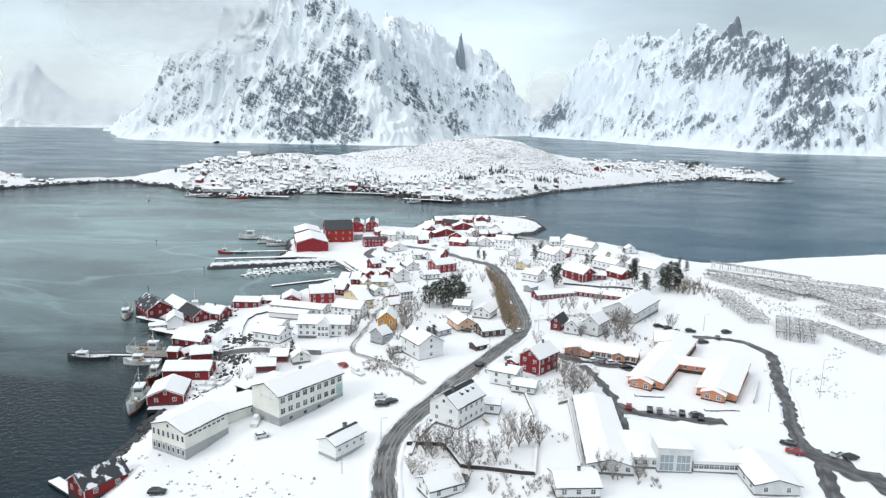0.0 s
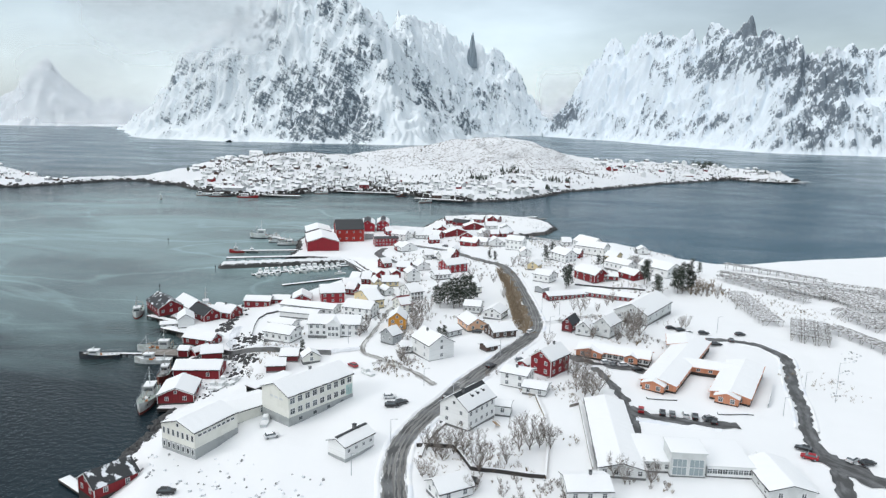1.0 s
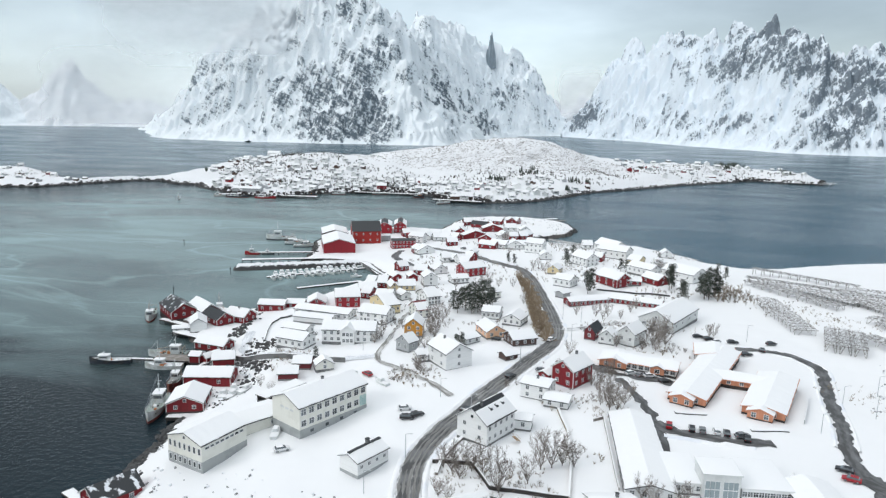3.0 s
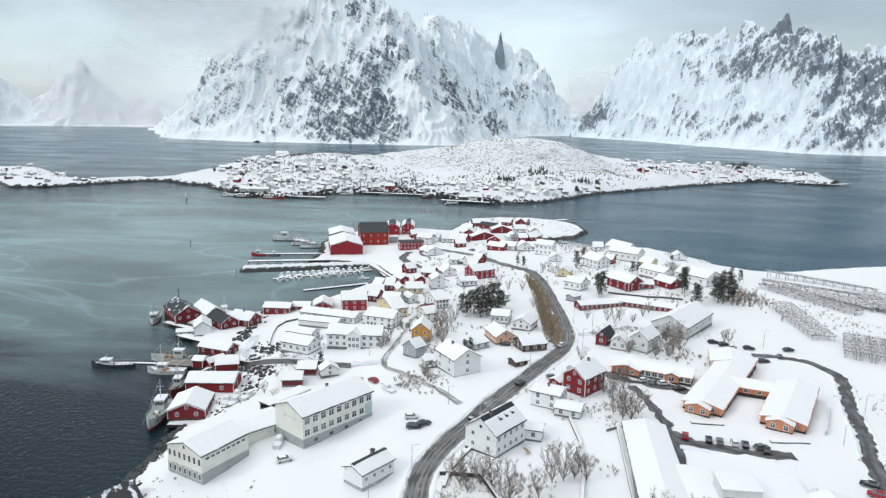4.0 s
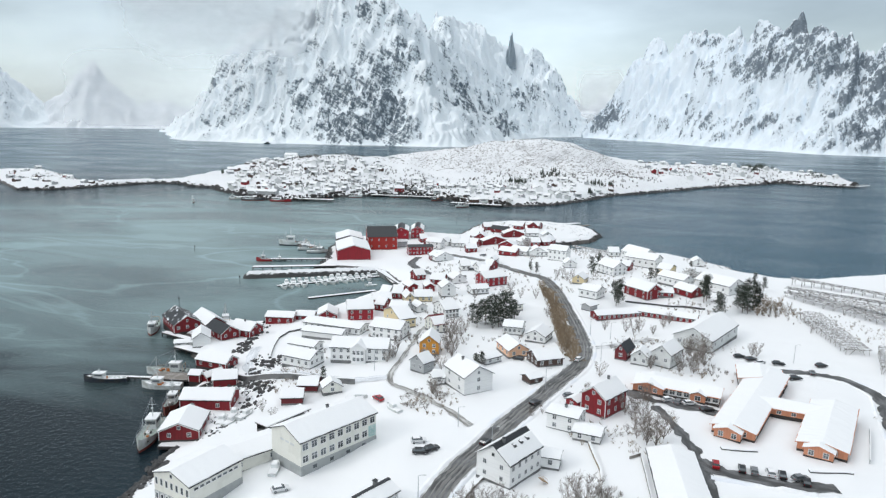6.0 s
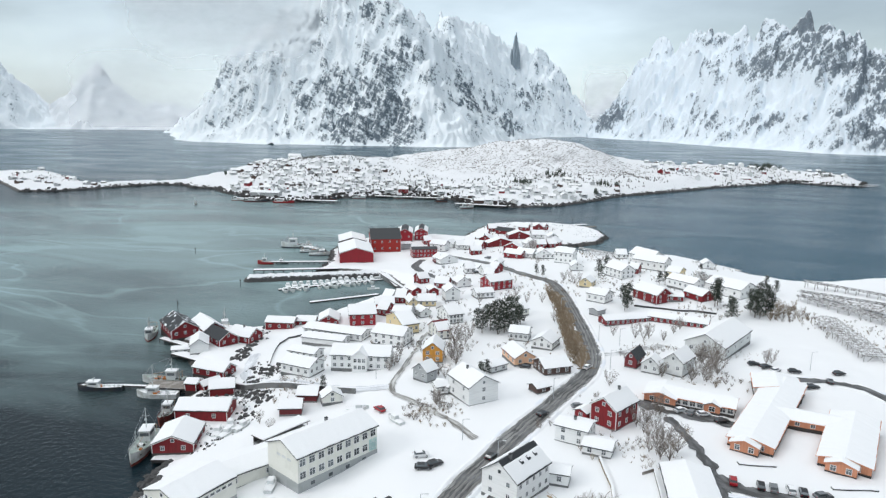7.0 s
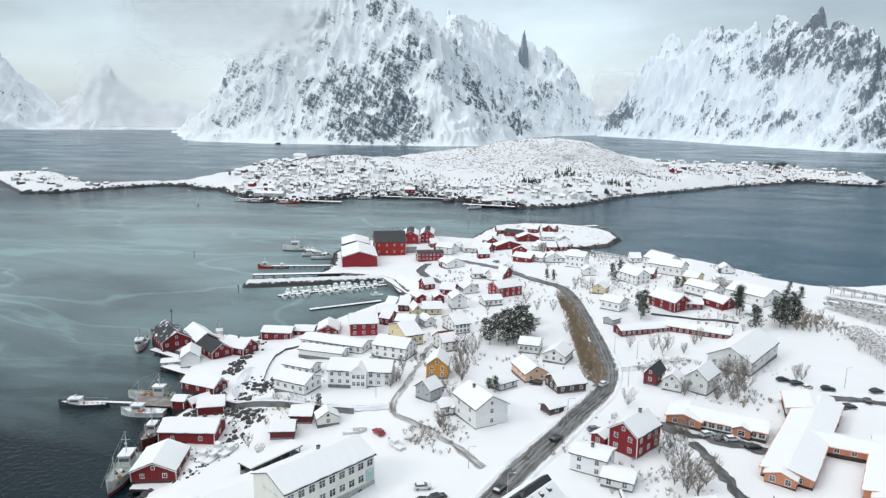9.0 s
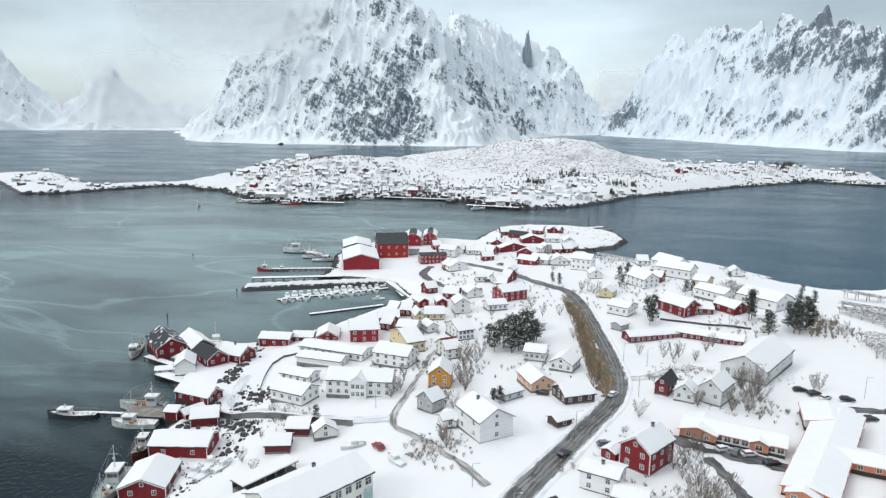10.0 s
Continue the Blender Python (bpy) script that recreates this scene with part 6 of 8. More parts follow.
def pier(name, label, a, b, width, z, gap=3.5, deck=roof_snow, rail=False, floating=False, category="pier"):
    """A timber pier: deck, edge beams, and pairs of posts standing in the water."""
    a, b = Vector(a), Vector(b)
    length, turn = (b - a).length, math.degrees(math.atan2(b.y - a.y, b.x - a.x))
    root = thing(name, label, category, a.x, a.y, 0, turn)
    g, n, rng = Geo(), max(2, int(length / 1.5)), random.Random(int(a.x))
    part("deck", Geo().box(0, length, -width / 2, width / 2, z - 0.25, z), timber, root)
    for i in range(n + 1):
        for j in range(5):
            rim = i in (0, n) or j in (0, 4)
            g.v.append((length * i / n, -width / 2 + width * j / 4, z + (0.004 if rim else rng.uniform(0.1, 0.24))))
    g.f = [(i * 5 + j, (i + 1) * 5 + j, (i + 1) * 5 + j + 1, i * 5 + j + 1) for i in range(n) for j in range(4)]
    part("snow_layer", g, deck, root, "trodden snow on the deck", smooth=True)
    for s in (-1, 1):
        part("edge_beam", Geo().box(0, length, s * (width / 2) - 0.12, s * (width / 2) + 0.12, z - 0.55, z - 0.05), dark_timber, root)
    if floating:
        part("float", Geo().box(0.2, length - 0.2, -width / 2 + 0.2, width / 2 - 0.2, -0.3, z - 0.25), concrete, root)
        return root
    key = round(z, 1)
    if key not in post_meshes:
        post_meshes[key] = Geo().rod((0, 0, -2.5), (0, 0, key - 0.2), 0.17, 0.15, 6).mesh("post", dark_timber)
    for i in range(int(length / gap) + 1):
        for s in (-1, 1):
            part("post", post_meshes[key], None, root, at=pose(min(length, 0.2 + i * gap), s * (width / 2 - 0.2), 0))
    if rail:
        for s in (-1, 1):
            part("handrail", Geo().box(0, length, s * (width / 2) - 0.05, s * (width / 2) + 0.05, z + 1.0, z + 1.1), timber, root)
            for i in range(int(length / 2.5) + 1):
                part("rail_post", Geo().box(i * 2.5 - 0.05, i * 2.5 + 0.05, s * width / 2 - 0.05, s * width / 2 + 0.05, z, z + 1.0), timber, root)
    return root


pier("pier", "long timber pier behind the breakwater", (-196, 424), (-146, 441), 4.2, 2.6, 6.0)
pier("pier", "bare brown timber pier by the fishing boats", (-151, 243.5), (-126, 246), 7.0, 2.0, deck=timber)
pier("pier", "timber pier in front of the boathouse", (-117.5, 194.6), (-104, 197.0), 5.0, 2.3)
pier("pier", "narrow snowy gangway to the moored boat", (-162, 241.5), (-150, 243.0), 1.4, 1.4, 4.0)
pier("pier", "timber quay under the red cabins", (-176, 291.5), (-160, 285), 3.0, 2.2)
pier("pier", "timber quay deck below the white shed", (-160, 276), (-138, 268), 5.0, 2.2)
pier("pier", "snowy timber jetty beside the boats", (-115, 203), (-121, 214), 3.0, 2.2)
pier("pier", "timber pier with snowy deck beyond the breakwater", (-197, 452.5), (-160, 463), 3.0, 1.8)
pier("pontoon", "floating pontoon covered with snow", (-164, 388), (-113, 426), 2.2, 0.7, floating=True, category="pontoon")
pier("pontoon", "floating pontoon covered with snow", (-137, 366.5), (-106, 391), 2.4, 0.7, floating=True, category="pontoon")
pier("pontoon", "snow-covered floating jetty beside the boathouse", (-120.5, 150), (-108, 143), 3.0, 0.7, floating=True, category="pontoon")
pier("quay", "low snowy quay along the inner basin", (-98, 406), (-117, 440), 4.0, 2.0, category="quay")
quay_wall = thing("quay_wall", "dark concrete quay wall round the inner basin", "quay", -121.5, 440.0, 0, -55.2)
part("wall", Geo().box(0, 48, -0.6, 0.6, -3, 2.9), concrete, quay_wall)
part("cap", Geo().box(0, 48, -0.75, 0.75, 2.9, 3.15), roof_snow, quay_wall, "line of snow on top")
pier("pier", "old plank pier on the northern skerry", (-38, 652), (-2, 662), 5.0, 3.0)
pier("pier", "old plank pier on the northern skerry", (-30, 630), (4, 648), 4.0, 3.0)
pier("pier", "timber pier along the far shore", (74, 470), (120, 448), 4.0, 3.0, rail=True)


def wall_run(name, label, pts, h, thick, mat, category, cap=True, base=0.5):
    """A wall that follows the ground in one piece, with a snow cap."""
    line = []
    for (ax, ay), (bx, by) in zip(pts, pts[1:]):
        n = max(1, int(math.hypot(bx - ax, by - ay) / 2))
        line.extend((ax + (bx - ax) * i / n, ay + (by - ay) * i / n) for i in range(n))
    line.append(pts[-1])
    root = thing(name, label, category, *pts[0], 0)

    def run(half, low, high):
        g = Geo()
        for i, (x, y) in enumerate(line):
            (ax, ay), (bx, by) = line[max(i - 1, 0)], line[min(i + 1, len(line) - 1)]
            d = math.hypot(bx - ax, by - ay)
            nx, ny, z = -(by - ay) / d * half, (bx - ax) / d * half, lift(x, y)
            x, y = x - pts[0][0], y - pts[0][1]
            g.v.extend([(x - nx, y - ny, z + low), (x + nx, y + ny, z + low), (x + nx, y + ny, z + high), (x - nx, y - ny, z + high)])
        for i in range(len(line) - 1):
            k = 4 * i
            g.f.extend((k + j, k + 4 + j, k + 4 + (j + 1) % 4, k + (j + 1) % 4) for j in range(4))
        k = 4 * (len(line) - 1)
        g.f.extend([(0, 1, 2, 3), (k + 3, k + 2, k + 1, k)])
        return g

    part("wall", run(thick / 2, -base - 0.6, h), mat, root)
    if cap:
        part("snow_cap", run(thick / 2 + 0.03, h + 0.003, h + 0.2), roof_snow, root, "line of snow on top")
    return root


wall_run("retaining_wall", "long dark concrete retaining wall below the lane", [(-118.5, 244.5), (-108, 240.0), (-98.5, 236.8), (-84, 235.6), (-70, 234.4)], 1.9, 0.6, concrete, "wall", base=3.0)
wall_run("retaining_wall", "curved dark stone wall beside the quay lane", [(-113.0, 262.0), (-117.2, 275.8), (-120.2, 287.5), (-119.5, 296.5), (-113.0, 300.0), (-104.0, 301.0)], 0.8, 0.7, stone, "wall")

pier("pier", "snow-covered timber quay on the east shore", (76, 530), (107, 494), 7.0, 2.6, 7.0)
pier("pier", "old timber jetty at the headland's islet", (-6, 664), (14, 676), 5.0, 2.0, 5.0)
pier("pier", "old timber jetty at the headland's islet", (-20, 640), (22, 664), 4.0, 2.2, 5.0, deck=timber)
pier("pier", "old timber jetty at the headland's islet", (-26, 626), (4, 640), 4.0, 2.6, 5.0, deck=timber)

# ---- boats ----
def hull_rings(length, beam, depth, sheer):
    rings = []
    for i in range(9):
        u = i / 8
        w = beam / 2 * (0.82 + 0.18 * min(1, u * 4)) * (1 - max(0, (u - 0.55) / 0.45) ** 2.2)
        z1 = depth + sheer * max(0, u - 0.45) ** 1.5 * 2.2
        x = -length / 2 + length * u
        rings.append([(x, -w, z1), (x - 0.0, -w * 0.9, depth * 0.35), (x - max(0, u - 0.8) * 1.2, -w * 0.45, -0.5), (x - max(0, u - 0.8) * 1.2, w * 0.45, -0.5), (x, w * 0.9, depth * 0.35), (x, w, z1)])
    return rings


def boat(name, label, x, y, rot, length, beam, depth, paint, under=rust, house_at=-0.15, house_h=2.4, mast=5.0, seed=0, deck=hull_green, category="boat", booms=True):
    """A fishing boat: lofted hull, waterline band, deck, wheelhouse with windows, mast with crosstree, rails, gear and snow."""
    rng = random.Random(seed)
    root = thing(name, label, category, x, y, 0, rot)
    rings = hull_rings(length, beam, depth, depth * 0.8)
    g = Geo()
    for r in rings:
        g.v.extend(r)
    g.f = [(i * 6 + j, i * 6 + j + 1, (i + 1) * 6 + j + 1, (i + 1) * 6 + j) for i in range(8) for j in range(5)] + [tuple(range(5, -1, -1))]
    hull = part("hull", g, paint, root, smooth=False)
    d = Geo()
    for r in rings:
        d.v.extend([(r[0][0], r[0][1] * 0.96, depth * 0.82 + (r[0][2] - depth) * 0.7), (r[5][0], r[5][1] * 0.96, depth * 0.82 + (r[0][2] - depth) * 0.7)])
    d.f = [(i * 2, (i + 1) * 2, (i + 1) * 2 + 1, i * 2 + 1) for i in range(8)]
    part("deck", d, deck, root, "snowy green deck")
    band = Geo()
    for r in rings:
        for p in (r[1], r[4]):
            band.v.append((p[0], p[1] * 1.012, p[2]))
            band.v.append((p[0], p[1] * 0.99, -0.3))
    band.f = [(i * 4, i * 4 + 1, i * 4 + 5, i * 4 + 4) for i in range(8)] + [(i * 4 + 2, i * 4 + 6, i * 4 + 7, i * 4 + 3) for i in range(8)]
    part("waterline_band", band, under, hull, "dull red waterline band")
    z = depth * 0.82
    hx, hl, hw = house_at * length, length * 0.24, beam * 0.58
    cabin = part("wheelhouse", Geo().box(hx - hl / 2, hx + hl / 2, -hw / 2, hw / 2, z, z + house_h), hull_white, root)
    part("cabin_roof", Geo().box(hx - hl / 2 - 0.2, hx + hl / 2 + 0.3, -hw / 2 - 0.2, hw / 2 + 0.2, z + house_h, z + house_h + 0.22), roof_snow, cabin, "snow-covered cabin roof")
    for s in (-1, 1):
        part("side_window", Geo().box(hx - hl * 0.35, hx + hl * 0.38, s * hw / 2 - 0.03, s * hw / 2 + 0.03, z + house_h * 0.5, z + house_h * 0.82), glass, cabin)
    part("front_window", Geo().box(hx + hl / 2 - 0.03, hx + hl / 2 + 0.04, -hw * 0.42, hw * 0.42, z + house_h * 0.5, z + house_h * 0.82), glass, cabin)
    m = part("mast", Geo().rod((hx, 0, z + house_h), (hx, 0, z + house_h + mast), 0.17, 0.09, 6), hull_white, root)
    part("crosstree", Geo().rod((hx, -1.1, z + house_h + mast * 0.6), (hx, 1.1, z + house_h + mast * 0.6), 0.06, 0.06, 5), hull_white, m)
    part("radar", Geo().rod((hx + 0.25, 0, z + house_h + mast * 0.42), (hx + 0.25, 0, z + house_h + mast * 0.42 + 0.35), 0.42, 0.32, 8), hull_white, m)
    if booms:
        fx = length * 0.26
        f = part("foremast", Geo().rod((fx, 0, z), (fx, 0, z + mast * 1.05), 0.16, 0.09, 6), hull_white, root)
        part("boom", Geo().rod((fx, 0, z + 1.6), (fx - length * 0.28, 0.3, z + 2.6), 0.08, 0.05, 5), fair_timber, f)
        for s in (-1, 1):
            part("stay", Geo().rod((fx, 0, z + mast * 0.9), (fx - 1.0, s * beam * 0.4, z + 0.3), 0.05, 0.05, 4), steel, f)
        part("forestay", Geo().rod((fx, 0, z + mast * 0.92), (length * 0.47, 0, depth * 1.5), 0.05, 0.05, 4), steel, f)
    for s in (-1, 1):
        rail = Geo()
        pts = [(r[0][0], s * abs(r[0][1]) * 0.95, r[0][2] + 0.75) for r in rings[:8]]
        for p, q in zip(pts, pts[1:]):
            rail.rod(p, q, 0.035, 0.035, 4)
        part("railing", rail, steel, root)
    if booms:
        tops = [(hx, z + house_h + mast), (fx, z + mast * 1.05)]
        for (ax, az), ends in zip(tops, ((-0.48, 0.1), (0.05, 0.47))):
            for e in ends:
                for s in (-1, 1):
                    stay = Geo()
                    stay.rod((ax, 0, az), (e * length, s * beam * 0.34, depth * 1.05), 0.03, 0.03, 3)
                    part("stay", stay, steel, root)
        stay = Geo()
        stay.rod((tops[0][0], 0, tops[0][1]), (tops[1][0], 0, tops[1][1]), 0.03, 0.03, 3)
        part("stay", stay, steel, root)
        gallows = Geo()
        for s in (-1, 1):
            gallows.rod((-length * 0.4, s * beam * 0.33, z), (-length * 0.4, s * beam * 0.33, z + 2.6), 0.1, 0.1, 5)
        gallows.rod((-length * 0.4, -beam * 0.36, z + 2.6), (-length * 0.4, beam * 0.36, z + 2.6), 0.1, 0.1, 5)
        part("gallows", gallows, fair_timber, root, "fair gallows frame at the stern")
    heap = Geo()
    for k in range(34):
        bx, by, w = rng.uniform(-0.44, 0.34) * length, rng.uniform(-0.3, 0.3) * beam, rng.uniform(0.12, 0.34)
        heap.box(-w, w, -w * 0.7, w * 0.7, 0, w * rng.uniform(0.7, 2.2), pose(bx, by, z, 0, 0, rng.uniform(0, 180)))
    part("deck_clutter", heap, dark_timber if booms else hull_white, root, "ropes, nets and crates on deck")
    for k in range(5):
        bx, by = rng.uniform(-0.05, 0.3) * length, rng.uniform(-0.25, 0.25) * beam
        w = rng.uniform(0.3, 0.7)
        part("deck_gear", Geo().box(bx - w, bx + w, by - w * 0.6, by + w * 0.6, z, z + rng.uniform(0.5, 1.0)), rng.choice([roof_snow, hull_white, timber, paints["orange"]]), root)
    return root


boat("patrol_boat", "white snow-covered motor boat with a dark hull", -167.5, 239.0, 194, 16.0, 4.4, 1.6, hull_dark, hull_dark, 0.14, 1.9, 1.6, 1, roof_snow, booms=False)
boat("fishing_boat", "white fishing boat with snowy deck at the pier", -144.0, 237.6, 190, 14.5, 4.4, 1.6, hull_white, hull_white, 0.1, 2.3, 4.0, 2, roof_snow, booms=False)
boat("fishing_boat", "white fishing boat with a tall mast at the pier", -149.5, 250.5, 190, 16.0, 4.6, 1.7, hull_white, hull_white, -0.2, 3.2, 5.0, 3)
boat("fishing_boat", "weathered white fishing boat moored by red cabins", -185.5, 298.0, 295, 18.0, 5.0, 2.2, hull_white, rust, 0.22, 3.0, 5.5, 4)
boat("fishing_boat", "old green and white fishing boat with two masts", -125.2, 200.5, 286, 20.0, 5.4, 2.4, hull_white, rust, -0.22, 3.2, 6.5, 5)
boat("fishing_boat", "dark red fishing boat with a white wheelhouse", -131.0, 222.0, 285, 13.0, 4.2, 1.9, rust, rust, -0.2, 2.8, 5.0, 6)
boat("fishing_boat", "white fishing boat with masts at the outer quay", -203.0, 511.0, 190, 23.0, 6.4, 2.8, hull_white, hull_dark, 0.1, 4.6, 7.5, 7, roof_snow)
boat("fishing_boat", "fishing boat under snow beside the warehouse", -186.0, 497.0, 20, 16.0, 5.0, 1.8, hull_white, hull_dark, -0.2, 2.6, 4.5, 8, roof_snow)
boat("fishing_boat", "fishing boat under snow beside the warehouse", -176.0, 487.5, 15, 15.0, 4.6, 1.8, hull_white, hull_dark, 0.1, 2.4, 4.5, 9, roof_snow, booms=False)
boat("fishing_boat", "small boat with a red hull and white cabin", -200.6, 451.5, 195, 10.5, 3.6, 1.7, paints["red"], rust, 0.05, 2.6, 3.5, 10, roof_snow, booms=False)
boat("fishing_boat", "small white boat at the outer pier", -191.0, 455.0, 200, 8.0, 3.0, 1.2, hull_white, hull_dark, 0.0, 1.8, 2.0, 11, roof_snow, booms=False)
boat("fishing_boat", "fishing boat with yellow masts behind the cabins", -158.0, 314.0, 120, 15.0, 4.6, 1.8, hull_white, rust, 0.1, 2.6, 6.5, 12)


def small_boat(name, label, group):
    root = thing(name, label, "boat", 0, 0, 0, 0, group)
    rings = hull_rings(7.0, 2.5, 0.9, 0.6)
    g = Geo()
    for r in rings:
        g.v.extend(r)
    g.f = [(i * 6 + j, i * 6 + j + 1, (i + 1) * 6 + j + 1, (i + 1) * 6 + j) for i in range(8) for j in range(5)] + [tuple(range(5, -1, -1))]
    part("hull", g, hull_white, root)
    d = Geo()
    for r in rings:
        d.v.extend([(r[0][0], r[0][1] * 0.95, 0.88), (r[0][0], 0, 1.1), (r[5][0], r[5][1] * 0.95, 0.88)])
    d.f = [(i * 3 + j, (i + 1) * 3 + j, (i + 1) * 3 + j + 1, i * 3 + j + 1) for i in range(8) for j in range(2)]
    part("snow_cover", d, roof_snow, root, "snow filling the boat")
    c = part("cabin", Geo().prism([(-0.85, 0.9), (0.85, 0.9), (0.7, 1.95), (-0.7, 1.95)], -0.6, 1.3), hull_white, root)
    part("cabin_window", Geo().box(1.28, 1.34, -0.65, 0.65, 1.35, 1.8), glass, c)
    part("cabin_snow", Geo().prism([(-0.8, 1.955), (0.8, 1.955), (0.6, 2.15), (-0.6, 2.15)], -0.7, 1.4), roof_snow, c)
    return root


first = small_boat("small_boat", "small white motor boat full of snow", "boats in the marina")
first.matrix_basis = pose(-158, 390, 0, 0, 0, -52)
rng_b = random.Random(11)
for k in range(15):
    for side in (0, 1):
        if (k, side) in ((0, 1), (4, 0), (14, 0)):
            continue
        u = (k + 0.7) / 16
        bx, by = -164 + 51 * u, 388 + 38 * u
        off = 5.0 if side else -5.0
        b = copy_thing(first, pose(bx - 0.597 * off, by + 0.80 * off, 0, 0, 0, (126 if side else -54) + rng_b.uniform(-14, 14)))
        s = rng_b.uniform(0.8, 1.45)
        b.scale = (s, s * rng_b.uniform(0.9, 1.1), s)
for x, y, r in ((-116, 431, 30), (-112, 402, 200), (-65.5, 222.0, 20), (-73.5, 176.0, 100), (-51.5, 214.5, 140), (-112, 226.5, 60), (-105, 208, 100), (-101, 206, 80), (-98, 210, 75), (-104, 214, 110)):
    copy_thing(first, pose(x, y, max(0, lift(x, y, -0.05)) if x > -110 and y < 300 else 0, 0, 0, r))


def sea_mark(x, y, h):
    root = thing("sea_mark", "dark iron sea mark standing in the water", "sea mark", x, y, 0)
    part("pole", Geo().rod((0, 0, -2), (0, 0, h), 0.22, 0.12, 6), slate, root)
    part("topmark", Geo().rod((0, 0, h * 0.7), (0, 0, h * 0.7 + 0.9), 0.5, 0.35, 6), slate, root)


for x, y, h in ((-188.3, 390.3, 5), (-193.8, 333.9, 7), (0.8, 655.6, 12), (-99.2, 648.6, 7), (-89.6, 661.4, 6), (-262, 470, 5), (12, 790, 8)):
    sea_mark(x, y, h)

tank = thing("storage_tank", "round dark red storage tank on the quay", "tank", -101.0, 519.0, 3.2)
part("shell", Geo().rod((0, 0, -1), (0, 0, 5.2), 3.2, 3.2, 20), maroon_board, tank)
part("lid", Geo().rod((0, 0, 5.2), (0, 0, 6.0), 3.25, 0.6, 20), crimson_board, tank)


# ---- houses of the island across the sound ----
def isle_z(x, y):
    u, v = min(max((x + 904) / 5, 0), len(ISLE_X) - 2), min(max((y - 756) / 5, 0), len(ISLE_Y) - 2)
    i, j = int(u), int(v)
    a, b = u - i, v - j
    return float((ISLE_Z[j, i] * (1 - a) + ISLE_Z[j, i + 1] * a) * (1 - b) + (ISLE_Z[j + 1, i] * (1 - a) + ISLE_Z[j + 1, i + 1] * a) * b)


def far_house(name, label, length, span, h, rise, wall, group, roof=slate):
    root = thing(name, label, "house", 0, 0, 0, 0, group)
    L, S = length / 2, span / 2
    part("wall", Geo().prism([(-S, -2.5), (S, -2.5), (S, h), (0, h + rise), (-S, h)], -L, L), wall, root)
    top = part("roof", Geo().prism([(-S - 0.4, h - 0.3), (0, h + rise), (S + 0.4, h - 0.3), (S + 0.4, h - 0.1), (0, h + rise + 0.2), (-S - 0.4, h - 0.1)], -L - 0.4, L + 0.4), roof, root)
    part("snow_layer", Geo().prism([(-S - 0.35, h - 0.09), (0, h + rise + 0.21), (S + 0.35, h - 0.09), (S + 0.35, h + 0.1), (0, h + rise + 0.5), (-S - 0.35, h + 0.1)], -L - 0.36, L + 0.36), roof_snow, top)
    part("window", Geo().box(-L * 0.55, L * 0.4, -S - 0.05, -S + 0.05, h - 1.9, h - 0.7), glass, root)
    return root


def shore_stones(name, label, ring, seed, count, low, high, inside, height, skip=None):
    """Boulders lying along a shore."""
    rng, g = random.Random(seed), Geo()
    lens = [math.hypot(b[0] - a[0], b[1] - a[1]) for a, b in zip(ring, ring[1:])]
    for _ in range(count):
        k = rng.choices(range(len(lens)), lens)[0]
        u = rng.random()
        (ax, ay), (bx, by) = ring[k], ring[k + 1]
        nx, ny = -(by - ay) / lens[k], (bx - ax) / lens[k]
        o = rng.gauss(0.0, inside)
        x, y = ax + (bx - ax) * u + nx * o, ay + (by - ay) * u + ny * o
        z, s = height(x, y), rng.uniform(low, high)
        if z > 4.5 or z < -1.2:
            continue
        m = pose(x, y, max(z, -0.2), rng.uniform(-25, 25), rng.uniform(-25, 25), rng.uniform(0, 360))
        i = len(g.v)
        g.prism([(-s * 0.6, -0.5 * s), (s * 0.7, -0.5 * s), (s * 0.55, s * 0.35), (0.1 * s, s * 0.55), (-s * 0.5, s * 0.25)], -s * 0.7, s * 0.6)
        g.v[i:] = [tuple(m @ Vector(p)) for p in g.v[i:]]
    return tagged(new(name, g.mesh(name, stone)), label, "rocks", kind="stuff")


shore_stones("shore_rocks", "dark wet boulders along the village shore", SHORE[:8] + SHORE[24:43], 3, 900, 0.5, 1.6, 1.8, lift)
shore_stones("shore_rocks_near", "dark wet boulders below the sports hall", SHORE[1:6], 13, 260, 0.5, 1.5, 1.8, lift)
ISLE_KINDS = [(white_board, "white house under snow on the island", 10, 8, 4.2, 2.6), (white_board, "white house under snow on the island", 12, 8, 5.0, 2.6), (pale_grey, "pale grey house under snow on the island", 11, 8, 4.0, 2.4),
              (grey_board, "grey house under snow on the island", 9, 7, 3.4, 2.2), (red_board, "dark red house under snow on the island", 9, 7, 3.4, 2.4), (yellow_board, "pale yellow house under snow on the island", 10, 8, 4.2, 2.6),
              (dark_board, "brown shed under snow on the island", 9, 7, 3.0, 1.8)]


shore_stones("island_rocks", "dark boulders along the island's shore", ISLE[:32], 5, 2600, 0.9, 2.6, 2.6, isle_z)
protos = [None] * len(ISLE_KINDS)
rng_i = random.Random(21)
placed = []


def isle_house(kind, x, y, rot, scale=1.0):
    wall, label, length, span, h, rise = ISLE_KINDS[kind]
    at = pose(x, y, isle_z(x, y), 0, 0, rot)
    if protos[kind] is None:
        protos[kind] = far_house("island_house", label, length, span, h, rise, wall, "houses on the island")
        protos[kind].matrix_basis = at
        return protos[kind]
    ob = copy_thing(protos[kind], at)
    ob.scale = (scale, scale, scale)
    return ob


